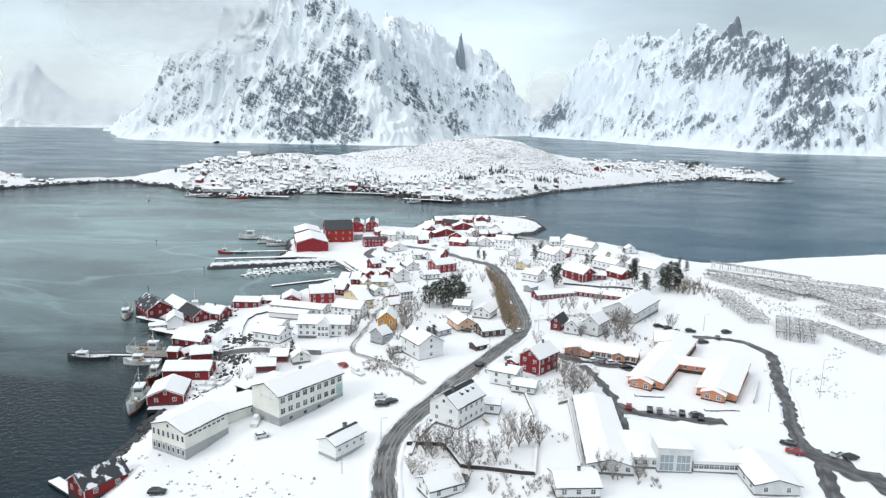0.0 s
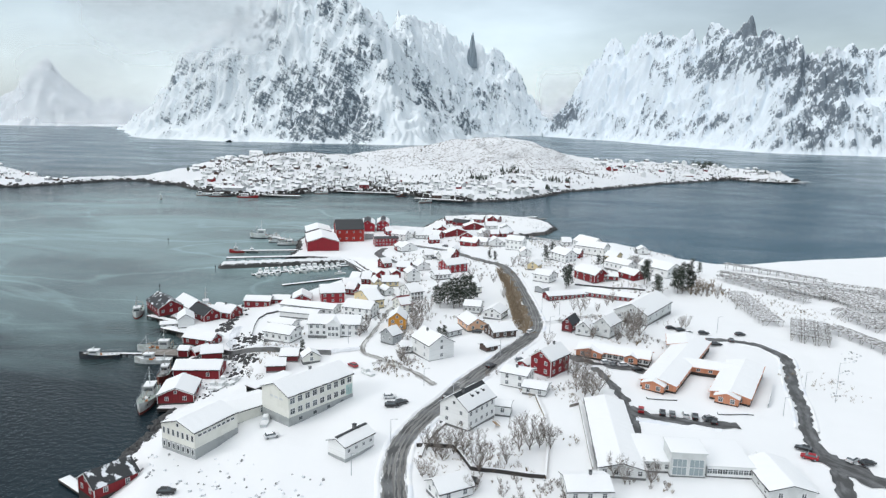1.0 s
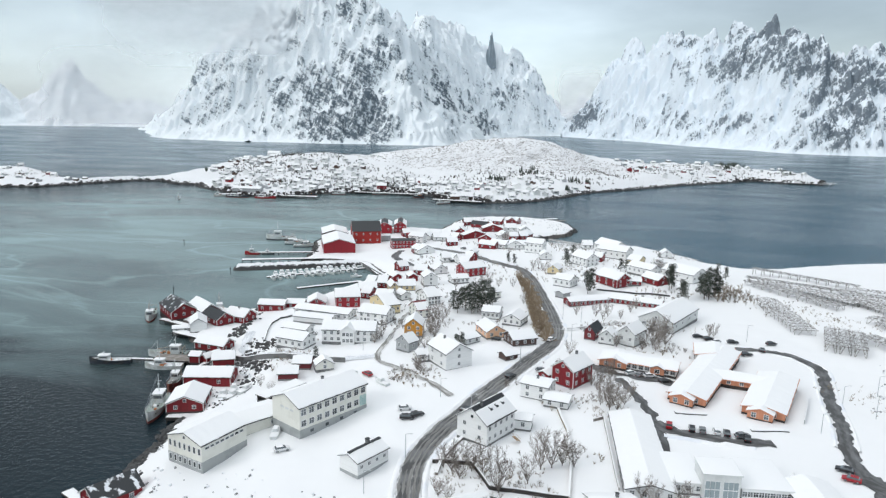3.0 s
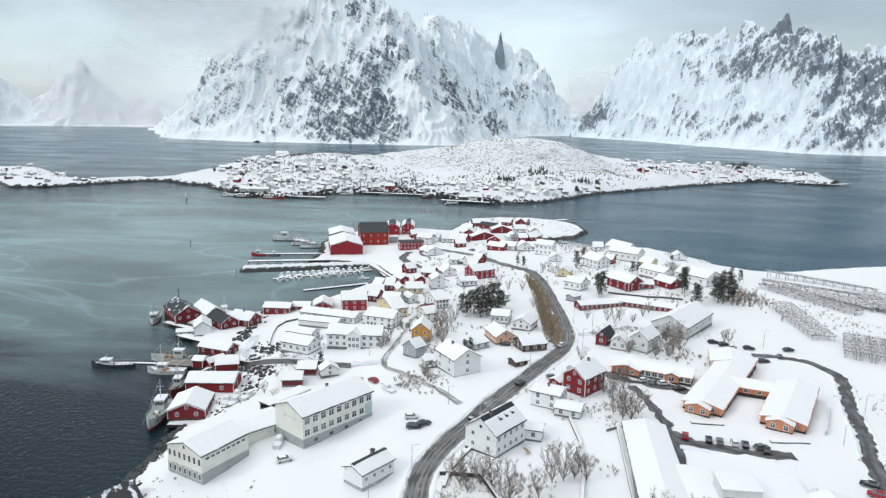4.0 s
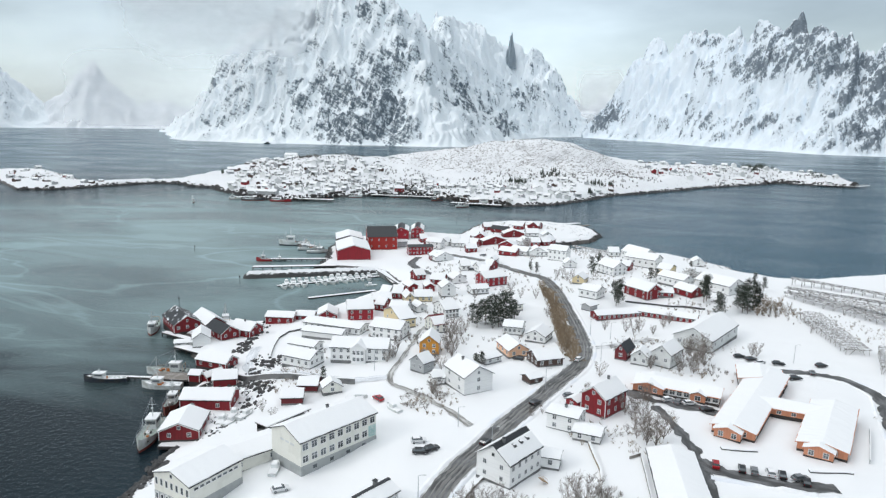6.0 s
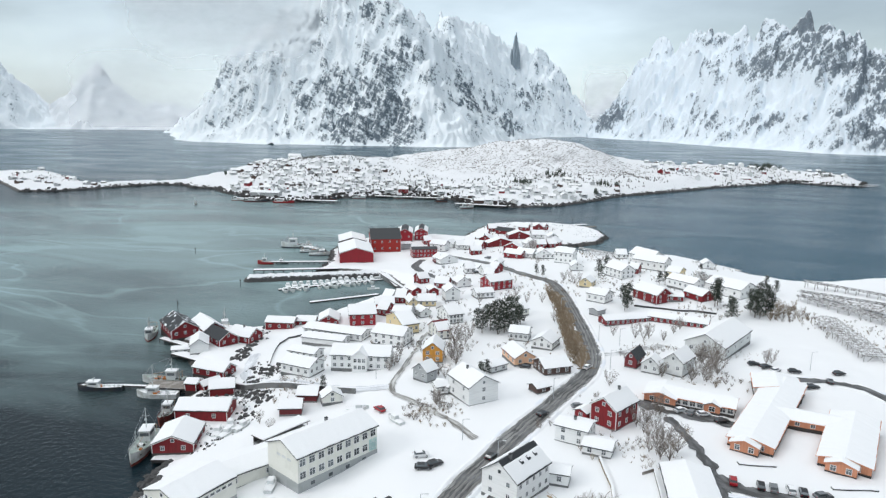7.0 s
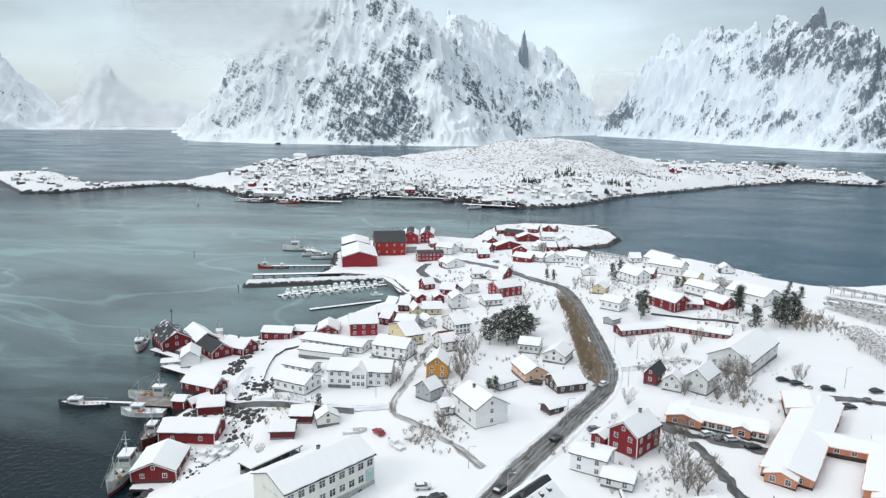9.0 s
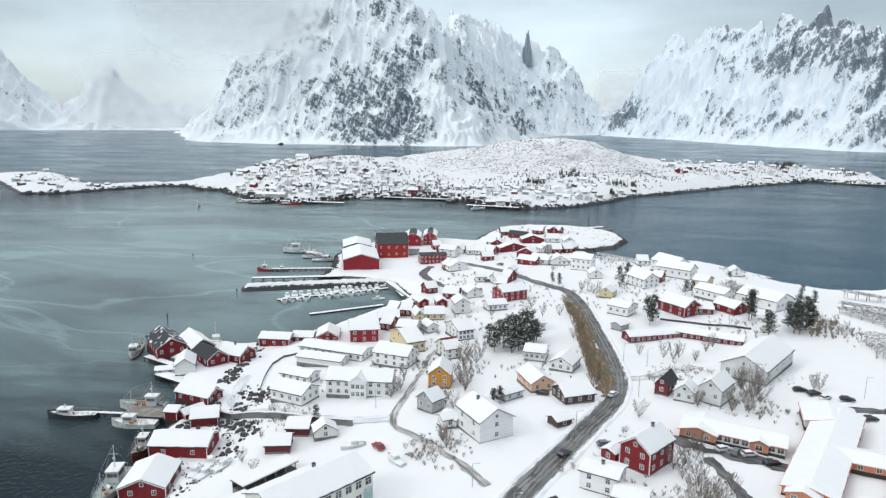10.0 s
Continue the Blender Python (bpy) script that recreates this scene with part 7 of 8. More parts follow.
ZONES = [(-440, -60, 775, 940, 130), (-480, -260, 930, 1110, 62), (-60, 60, 830, 990, 34), (120, 330, 1110, 1290, 38), (330, 450, 1190, 1300, 12), (-800, -610, 790, 960, 18), (-120, 10, 800, 880, 16)]
for x0, x1, y0, y1, count in ZONES:
    made = tries = 0
    while made < count and tries < 4000:
        tries += 1
        x, y = rng_i.uniform(x0, x1), rng_i.uniform(y0, y1)
        if edge_distance(x, y, ISLE) < 7 or isle_z(x, y) > 30 or any((x - a) ** 2 + (y - b) ** 2 < 10.5**2 for a, b in placed):
            continue
        placed.append((x, y))
        isle_house(rng_i.choice([0, 0, 0, 1, 1, 2, 2, 2, 2, 2, 3, 3, 3, 3, 3, 4, 6, 6, 6]), x, y, rng_i.choice([8, 20, -15, 100, 75]) + rng_i.uniform(-8, 8), rng_i.uniform(0.6, 0.95))
        made += 1

house("quay_shed", "long grey quay shed on the island", -352, 786, 3.0, 4, 34, 12, 5.0, 2.0, grey_board, category="shed", win=0, gwin=0)
house("chapel", "white house on the island's crest", -440, 1090, isle_z(-440, 1090), 5, 20, 10, 7.0, 3.0, white_board, win=4)
house("quay_shed", "dark red quay house on the island", -205, 862, 3.0, 10, 12, 9, 6.0, 2.6, red_board, category="shed", win=2)
house("quay_shed", "brown quay shed on the island's shore", -95, 800, 2.5, 12, 26, 9, 3.5, 2.0, dark_board, category="shed", win=0, gwin=0)
house("quay_shed", "rust red building on the island's shore", 262, 1175, 4.0, 5, 26, 10, 5.0, 2.0, rust, category="shed", win=3)
house("quay_shed", "white hall on the far point", 330, 1330, 7.0, 5, 34, 12, 6.0, 3.0, white_board, category="hall", win=4)
for x, y, r, ln, paint in ((-318, 757, 4, 24, paints["red"]), (-352, 757, 4, 26, hull_dark), (-376, 762, 10, 14, hull_white), (-280, 800, 8, 18, hull_dark), (-250, 822, 12, 16, hull_white), (-200, 838, 6, 22, hull_white), (-150, 822, 10, 14, hull_dark), (-404, 719, 100, 8, hull_white), (-112, 771, 30, 16, hull_white)):
    boat("fishing_boat", "fishing boat moored along the island's quay", x, y, r, ln, ln * 0.26, 1.9, paint, rust, -0.2, 3.0, 4.0, int(abs(x)), roof_snow, booms=False)
pier("pier", "timber pier at the island's tip", (390, 1184), (455, 1176), 6.0, 2.5, 8.0)
pier("pier", "timber pier at the island's tip", (400, 1210), (470, 1200), 6.0, 2.5, 8.0)
pier("pier", "timber quay along the island's shore", (-385, 768), (-262, 775), 8.0, 2.4, 6.0)
pier("pier", "timber quay along the island's shore", (-235, 838), (-150, 836), 7.0, 2.4, 6.0)
pier("pier", "timber quay along the island's shore", (-128, 792), (-70, 784), 7.0, 2.4, 6.0)


def quayside(name, label, line, seed, count, width):
    """Crates, nets, sheds' lean-tos and mooring posts crowding a quay, too far off to count."""
    rng, g = random.Random(seed), Geo()
    for _ in range(count):
        k = rng.randrange(len(line) - 1)
        u, o = rng.random(), rng.uniform(-2, width)
        (ax, ay), (bx, by) = line[k], line[k + 1]
        x, y = ax + (bx - ax) * u, ay + (by - ay) * u + o
        z = max(isle_z(x, y), 1.6)
        if rng.random() < 0.35:
            g.rod((x, y, z - 3.5), (x, y, z + rng.uniform(1.0, 5.0)), 0.16, 0.1, 4)
        else:
            s, h = rng.uniform(0.8, 2.6), rng.uniform(0.6, 2.2)
            g.box(-s, s, -0.9, 0.9, -2.5, h, pose(x, y, z, 0, 0, rng.uniform(0, 180)))
    return tagged(new(name, g.mesh(name, dark_timber)), label, "quay clutter", kind="stuff")


scrub = material("dark_scrub", (0.075, 0.07, 0.062), 0.9, grain=0.3, spots=(0.15, 0.135, 0.12), scale=0.6)
quayside("quay_clutter", "dark crates, posts and gear along the island's quays", ISLE[8:17], 4, 420, 16)
quayside("quay_clutter", "dark posts and gear along the island's far point", ISLE[22:27], 6, 120, 12)


def island_wood(name, label, spots, seed, mat, low, high, spread):
    """Scrub and small trees too far off to tell apart: upright tapered clumps."""
    rng, g = random.Random(seed), Geo()
    for x, y, n, rad in spots:
        for _ in range(int(n * 1.7)):
            a, r = rng.uniform(0, 6.28), rad * math.sqrt(rng.random())
            px, py = x + r * math.cos(a), y + r * math.sin(a) * 0.7
            z, h = isle_z(px, py), rng.uniform(low, high)
            for q in range(4):
                w = rng.uniform(0.25, 0.6) * spread
                ox, oy, lean = rng.uniform(-1, 1) * spread, rng.uniform(-1, 1) * spread, rng.uniform(-0.4, 0.4)
                k = rng.uniform(0.15, 0.6)
                g.rod((px + ox, py + oy, z + h * k * 0.6), (px + ox + lean, py + oy, z + h * (k + 0.4)), w, 0.05, 4)
            g.rod((px, py, z - 0.5), (px, py, z + h * 0.9), 0.12, 0.04, 4)
    return tagged(new(name, g.mesh(name, mat)), label, "trees", kind="stuff")


island_wood("island_spruces", "dark spruces scattered on the island", [(-60, 960, 3, 6), (-72, 955, 3, 6), (40, 960, 4, 8), (60, 975, 2, 4), (-480, 930, 2, 3), (330, 1290, 16, 26), (300, 1240, 6, 15), (-200, 880, 3, 10), (-330, 860, 4, 20), (395, 1230, 5, 15), (30, 900, 2, 4), (-15, 1010, 6, 25)], 3, needle, 7, 12, 2.1)
island_wood("island_scrub", "bare brown scrub and birches on the island", [(-360, 1040, 110, 60), (-260, 960, 100, 70), (-150, 930, 120, 80), (-60, 980, 80, 70), (40, 1000, 70, 60), (-330, 880, 130, 70), (-200, 870, 130, 70), (-380, 960, 130, 70), (-420, 1040, 80, 50), (150, 1130, 25, 40), (250, 1210, 25, 40), (-700, 900, 20, 50), (-420, 930, 30, 40), (100, 1060, 25, 40), (300, 1230, 40, 60), (200, 1160, 40, 60), (400, 1230, 30, 30)], 5, scrub, 1.5, 4.2, 0.8)
island_wood("island_heather", "low dark heather showing through the snow", [(-60, 1090, 520, 120), (-140, 1080, 420, 100), (20, 1080, 380, 90), (250, 1210, 120, 100), (380, 1240, 60, 60), (-700, 880, 60, 60), (-240, 1090, 120, 80), (100, 1120, 90, 60)], 6, bark, 0.5, 1.3, 1.0)


# ---- trees ----
def bare_tree(seed, height, mat, limbs=6, spread=0.6):
    """Several limbs fan out from a short trunk, bending upwards; each carries side branches, and those their twigs."""
    rng = random.Random(seed)
    trunk, crown = Geo(), Geo()
    trunk.rod((0, 0, -0.4), (0, 0, height * 0.1), height * 0.018, height * 0.015, 6)
    for k in range(limbs):
        a = 6.28 * (k + rng.uniform(-0.3, 0.3)) / limbs
        out = Vector((math.cos(a), math.sin(a), 0)) * spread * rng.uniform(0.35, 1.0)
        p, way, r, seg = Vector((0, 0, height * 0.06)), (out + Vector((0, 0, 0.8))).normalized(), height * 0.011, height * rng.uniform(0.17, 0.21)
        for level in range(5):
            q = p + way * seg
            (trunk if level < 2 else crown).rod(p, q, r, r * 0.7, 4)
            for _ in range(2 if level == 0 else 4):
                b = rng.uniform(0, 6.28)
                side = (way + Vector((math.cos(b), math.sin(b), rng.uniform(-0.1, 0.5))) * rng.uniform(0.5, 0.95)).normalized()
                s0 = p.lerp(q, rng.uniform(0.15, 1.0))
                tip = s0 + side * height * rng.uniform(0.12, 0.24) * (1.1 - level * 0.1)
                crown.rod(s0, tip, max(r * 0.5, 0.016), 0.012, 3)
                for _ in range(6):
                    c = rng.uniform(0, 6.28)
                    turn = (side + Vector((math.cos(c), math.sin(c), rng.uniform(0.0, 0.7))) * 0.7).normalized()
                    t0 = s0.lerp(tip, rng.uniform(0.25, 1.0))
                    crown.rod(t0, t0 + turn * height * rng.uniform(0.06, 0.13), 0.016, 0.008, 3)
            p, r = q, r * 0.68
            way = (way + Vector((rng.uniform(-0.2, 0.2), rng.uniform(-0.2, 0.2), 0.22))).normalized()
            seg *= 0.95
    return trunk.mesh("trunk", mat), crown.mesh("crown", mat)


def pine_tree(seed, height):
    """A crooked trunk with bare lower limbs and uneven clumps of needle tufts, gaps between them; snow lies on the clumps."""
    rng = random.Random(seed)
    trunk, crown, snowy = Geo(), Geo(), Geo()
    spine = [Vector((rng.uniform(-0.03, 0.03) * height * k / 5, rng.uniform(-0.03, 0.03) * height * k / 5, -0.4 + height * 0.96 * k / 5)) for k in range(6)]
    for k in range(5):
        trunk.rod(spine[k], spine[k + 1], height * 0.018 * (1 - k / 6), height * 0.018 * (1 - (k + 1) / 6), 6)
    for c in range(26):
        u = 0.22 + 0.78 * (c / 25) ** 0.9
        a, reach = rng.uniform(0, 6.28), height * 0.24 * (1.12 - u) ** 0.6 * rng.uniform(0.25, 1.1)
        base = spine[min(5, int(u * 5))]
        mid = Vector((base.x + reach * math.cos(a), base.y + reach * math.sin(a), height * u))
        trunk.rod((base.x, base.y, height * (u - 0.05)), mid, height * 0.006, 0.02, 4)
        rad = height * rng.uniform(0.06, 0.105)
        for _ in range(46):
            d = Vector((rng.gauss(0, 1), rng.gauss(0, 1), rng.gauss(0, 0.62)))
            p = mid + d * rad * 0.62
            way = Vector((rng.uniform(-1, 1), rng.uniform(-1, 1), rng.uniform(-0.5, 0.7))).normalized() * rng.uniform(0.28, 0.6)
            side = way.cross(Vector((rng.uniform(-1, 1), rng.uniform(-1, 1), 1))).normalized() * rng.uniform(0.08, 0.17)
            crown.poly(p - side, p + way, p + side)
            crown.poly(p + side * 0.4, p - way * 0.7, p - side * 0.9)
        for _ in range(3):
            p = mid + Vector((rng.uniform(-1, 1), rng.uniform(-1, 1), 0.45)) * rad * 0.8
            w = rng.uniform(0.1, 0.28)
            snowy.poly(p + Vector((w, 0, 0)), p + Vector((0, w, 0.06)), p + Vector((-w, 0, 0)), p + Vector((0, -w, -0.06)))
    return trunk.mesh("trunk", bark), crown.mesh("crown", needle), snowy.mesh("snow_tufts", roof_snow)


bare_kinds = [bare_tree(31 + k, 6.4, bark, (5, 6, 7, 8)[k], (0.45, 0.6, 0.7, 0.55)[k]) for k in range(4)]
brown_kinds = [bare_tree(61 + k, 6.4, brown_twig, (5, 6, 7)[k], 0.5) for k in range(3)]
pine_kinds = [pine_tree(91 + k, 10.0) for k in range(5)]
rng_t = random.Random(77)


def plant(kinds, name, label, x, y, height, base, group):
    root = thing(name, label, "tree", x, y, lift(x, y, -0.1), rng_t.uniform(0, 360), group)
    s = height / base
    root.scale = (s * rng_t.uniform(0.9, 1.15), s * rng_t.uniform(0.9, 1.15), s)
    for mesh_, pname in zip(kinds[rng_t.randrange(len(kinds))], ("trunk", "crown", "snow_tufts")):
        p = part(pname, mesh_, None, root)
        if pname == "snow_tufts":
            tagged(p, kind="stuff")
    return root


BARE_A = [(-22.7, 161.2, 5), (-20.3, 159.6, 6), (-18.0, 156.4, 6), (-15.3, 159.6, 6), (-12.6, 159.9, 6), (-8.0, 151.9, 8), (1.9, 164.1, 8), (-1.2, 156.6, 6), (4.7, 165.6, 8), (7.4, 167.4, 6), (10.4, 167.2, 5), (-19.8, 147.5, 4), (-22.3, 150.0, 4), (19.9, 206.3, 6),
          (22.3, 202.8, 7), (24.6, 202.2, 7), (27.3, 207.4, 6), (18.1, 222.3, 5), (14.2, 224.5, 4), (-8.8, 142.8, 4), (25.6, 154.4, 5), (28.1, 152.1, 5), (34.5, 152.9, 5), (21.2, 225.7, 5), (25.8, 232.3, 5)]
BARE_B = [(-39.6, 222.3, 6), (-41.5, 225.9, 5), (-41.4, 299.8, 7), (-41.9, 290.6, 6), (-42.6, 274.6, 7), (-41.4, 263.1, 6), (-42.4, 246.9, 5), (-45.2, 249.5, 5), (-50.1, 254.7, 5), (-92.8, 211.0, 4), (-87.6, 207.2, 3), (-63.2, 259.8, 4), (-63.7, 253.8, 4), (-64.6, 273.4, 5), (-21.3, 459.5, 4),
          (26.0, 314.7, 6), (28.8, 310.5, 7), (31.5, 315.3, 6), (17.3, 317.8, 5), (42.7, 324.6, 5), (46.2, 331.0, 5), (24.7, 234.3, 5), (23.1, 215.8, 8), (19.8, 218.5, 5)]
BARE_C = [(47.2, 278.0, 8), (47.9, 273.6, 8), (50.8, 279.2, 9), (44.0, 279.4, 7), (46.5, 282.8, 7), (39.8, 262.5, 6), (45.0, 264.0, 7), (50.0, 272.0, 7), (30.2, 263.6, 5), (70.5, 288.9, 5), (72.3, 289.3, 5), (36.9, 312.1, 4), (68.6, 415.9, 7), (70.1, 410.2, 6), (71.6, 408.9, 6)]
BARE_D = [(-28.8, 517.3, 6), (-26.3, 505.3, 6), (-46.0, 286.8, 8), (-45.2, 294.8, 8), (-43.9, 268.9, 7), (-41.3, 264.4, 7), (-62.3, 261.1, 5), (-7.7, 332.4, 5), (12.0, 251.9, 5), (1.4, 408.6, 5), (4.3, 414.7, 5), (-1.4, 420.3, 5), (-4.4, 413.6, 5), (-44.8, 357.5, 5), (-14.4, 363.1, 5), (-22.0, 361.6, 5),
          (-29.6, 360.2, 6), (-28.1, 374.9, 5)]
BROWN_E = [(96.0, 366.8, 5), (97.4, 363.9, 5), (98.6, 360.8, 6), (93.3, 369.1, 6), (91.8, 372.0, 5), (97.1, 374.2, 5), (98.4, 371.2, 5), (104.8, 373.3, 5), (100.5, 366.0, 5), (94.0, 362.0, 5), (88.5, 352.0, 5), (92.0, 356.0, 5), (102, 362, 4), (107, 367, 4)]
for x, y, h in [(x, y, h * 1.2) for x, y, h in BARE_A] + BARE_B + BARE_C + BARE_D:
    plant(bare_kinds, "bare_tree", "leafless winter tree with fine grey-brown twigs", x, y, h * 1.08, 6.4, "bare trees")
for x, y, h in BROWN_E:
    plant(brown_kinds, "bare_tree", "brown leafless shrub thicket by the racks", x, y, h, 6.4, "brown thicket")
# a dense row of brown trees along the near side of the road
for k in range(44):
    u = k / 43
    x = 0.8 - 12.5 * u**1.15 + rng_t.uniform(-1.6, 1.2)
    y = 274 + 113 * u + rng_t.uniform(-1, 1)
    plant(brown_kinds, "roadside_tree", "brown leafless tree in a dense roadside row", x, y, rng_t.uniform(5.0, 7.2) * (1 - 0.2 * u), 6.4, "roadside row")
PINES = [(-37.6, 309.3, 8), (-34.7, 314.5, 9), (-30.8, 318.6, 10), (-27.5, 325.0, 10), (-40.3, 315.5, 7), (-31.0, 309.6, 8), (-23.3, 320.8, 8), (-25.5, 314.5, 7), (24.8, 357.4, 10), (26.4, 361.9, 11), (67.3, 366.6, 12), (68.9, 368.9, 12),
           (70.6, 346.7, 10), (70.9, 352.2, 9), (82.6, 355.0, 12), (84.6, 354.4, 12), (88.5, 360.5, 13), (86.8, 366.5, 12), (90.4, 359.2, 10), (82.0, 361.4, 10), (24.7, 368.3, 9), (46.7, 408.8, 7), (50.2, 411.6, 6)]
PINES += [(15.4, 435.0, 8), (19.9, 438.2, 9), (16.2, 418.7, 7), (-29.2, 255.2, 5), (-31.2, 256.0, 4), (-81.6, 235.7, 5), (73.8, 442.7, 6), (105.9, 425.8, 6), (104.6, 403.6, 7), (-31.0, 252.4, 5), (-20.5, 426.5, 6), (-16.5, 424.0, 6)]
PINES += [(-33.5, 320.0, 9), (-28.5, 313.0, 9), (-36.5, 318.5, 8), (-25.0, 329.0, 9), (-30.0, 325.5, 8), (-22.5, 326.0, 7)]
for x, y, h in PINES:
    plant(pine_kinds, "pine_tree", "dark green pine dusted with snow", x, y, h * (1.3 if y < 331 and x < -20 and h > 6 else 1.1), 10.0, "pines")

# ---- stalks and stones showing through the snow ----
def litter(name, label, spots, seed, mat, size, stalk=True):
    rng, g = random.Random(seed), Geo()
    for x, y, n, rad in spots:
        for _ in range(n):
            a, r = rng.uniform(0, 6.28), rad * math.sqrt(rng.random())
            px, py = x + r * math.cos(a), y + r * math.sin(a)
            z, s = lift(px, py), size * rng.uniform(0.5, 1.4)
            if stalk:
                for _ in range(4):
                    g.rod((px, py, z - 0.1), (px + rng.uniform(-s, s), py + rng.uniform(-s, s), z + s * rng.uniform(0.6, 1.3)), 0.05, 0.02, 3)
            else:
                m = pose(px, py, z, rng.uniform(-20, 20), rng.uniform(-20, 20), rng.uniform(0, 360))
                g.prism([(-s * 0.5, -0.3), (s * 0.6, -0.3), (s * 0.45, s * 0.4), (0, s * 0.62), (-s * 0.45, s * 0.3)], -s * 0.6, s * 0.55)
                i = len(g.v) - 10
                g.v[i:] = [tuple(m @ Vector(p)) for p in g.v[i:]]
    return tagged(new(name, g.mesh(name, mat)), label, "ground cover", kind="stuff")


litter("rubble", "dark stones and scrap showing through snow", [(0, 640, 60, 22), (15, 610, 50, 14), (-30, 655, 40, 16), (-60, 640, 30, 14), (-80, 143, 12, 6), (-70, 140, 12, 7), (-60, 139, 10, 6), (-108, 236, 40, 6), (-104, 231, 40, 6), (-110, 252, 26, 5), (-115, 213, 22, 5), (-104, 199, 14, 4), (-109, 160, 18, 5), (-105, 210, 25, 5), (-108, 171, 16, 4), (12, 148, 14, 5), (15, 143, 14, 5), (131, 268, 16, 4), (128, 262, 8, 3), (120, 248, 8, 3), (113, 236, 8, 2), (106, 222, 6, 2), (-75, 150, 14, 8), (-95, 150, 20, 7), (-52, 143, 12, 7), (-64, 130, 16, 8), (-45, 130, 10, 8)], 8, ballast, 0.5, False)
litter("boulders", "dark boulders under snow above the boathouses", [(-112, 236, 26, 5), (-105, 233, 22, 4), (-100, 231, 14, 3), (-117, 257, 12, 4), (-114, 250, 14, 4), (-109, 258, 20, 5), (-103, 222, 10, 4)], 28, stone, 1.0, False)
litter("dry_stalks", "dry brown stalks poking through the snow", [(-18, 158, 60, 8), (-4, 160, 40, 8), (20, 205, 50, 8), (118, 350, 60, 16), (128, 335, 60, 16), (140, 322, 40, 12), (104, 240, 25, 10), (110, 225, 25, 10), (40, 268, 40, 9), (-40, 225, 30, 6), (8, 415, 40, 12), (60, 300, 30, 10), (48, 345, 30, 12), (-45, 220, 30, 5), (30, 300, 30, 10), (-95, 236, 30, 8)], 9, brown_twig, 0.8)
litter("quay_gear", "dark fish crates, nets and scrap lying by the boathouses", [(-104, 199, 24, 5), (-102, 208, 26, 5), (-100, 217, 16, 4), (-104, 231, 34, 6), (-109, 236, 20, 4), (-106, 256, 34, 5), (-113, 248, 18, 4), (-116, 262, 14, 4)], 18, dark_timber, 0.5, False)


# ---- shrubs and thickets in the gardens, too many to count ----
GARDENS = [(2, 146, 6, 26), (12, 147, 4, 26), (-20, 165, 5, 16), (-6, 158, 8, 20), (11, 175, 3, 14), (24, 222, 7, 14), (20, 210, 6, 12), (34, 154, 6, 12), (-60, 350, 26, 60), (-30, 400, 26, 60), (10, 400, 22, 60), (35, 410, 24, 40), (-70, 300, 20, 40), (-50, 285, 14, 40), (60, 360, 16, 50), (30, 290, 14, 40), (0, 215, 12, 24), (-20, 300, 18, 40), (-60, 430, 26, 50), (-50, 510, 30, 50), (-10, 490, 26, 40), (60, 430, 24, 40), (-85, 270, 14, 24), (10, 235, 10, 20), (120, 345, 22, 40),
           (95, 366, 14, 120), (48, 268, 9, 34), (-44, 222, 8, 40), (14, 238, 8, 18), (-60, 640, 30, 40), (-92, 236, 10, 30), (-100, 300, 16, 20), (-30, 625, 22, 60), (-60, 600, 24, 50), (20, 490, 20, 50), (90, 480, 16, 40)]


def thicket(name, label, spots, seed, mat, low, high):
    rng, g = random.Random(seed), Geo()
    for gx, gy, rad, n in spots:
        for _ in range(int(n * 0.8)):
            a, r = rng.uniform(0, 6.28), rad * math.sqrt(rng.random())
            x, y, h = gx + r * math.cos(a), gy + r * math.sin(a), rng.uniform(low, high)
            z = lift(x, y)
            if z < 2.0:
                continue
            for _ in range(11):
                b, q = rng.uniform(0, 6.28), h * rng.uniform(0.25, 0.6)
                e = Vector((x + q * math.cos(b), y + q * math.sin(b), z + h * rng.uniform(0.55, 1.05)))
                s = Vector((x, y, z - 0.2)).lerp(e, 0.55)
                g.rod((x, y, z - 0.2), e, 0.028, 0.012, 3)
                for _ in range(3):
                    g.rod(s, s + Vector((rng.uniform(-0.3, 0.3), rng.uniform(-0.3, 0.3), rng.uniform(0.2, 0.5))) * h * 0.8, 0.02, 0.01, 3)
    return tagged(new(name, g.mesh(name, mat)), label, "shrubs", kind="stuff")


thicket("garden_shrubs", "leafless grey-brown shrubs in the snowy gardens", GARDENS, 5, bark, 0.7, 2.3)
thicket("brown_shrubs", "leafless reddish-brown shrubs in the snowy gardens", [(x + 4, y - 3, r, n // 2) for x, y, r, n in GARDENS], 6, brown_twig, 0.6, 1.9)


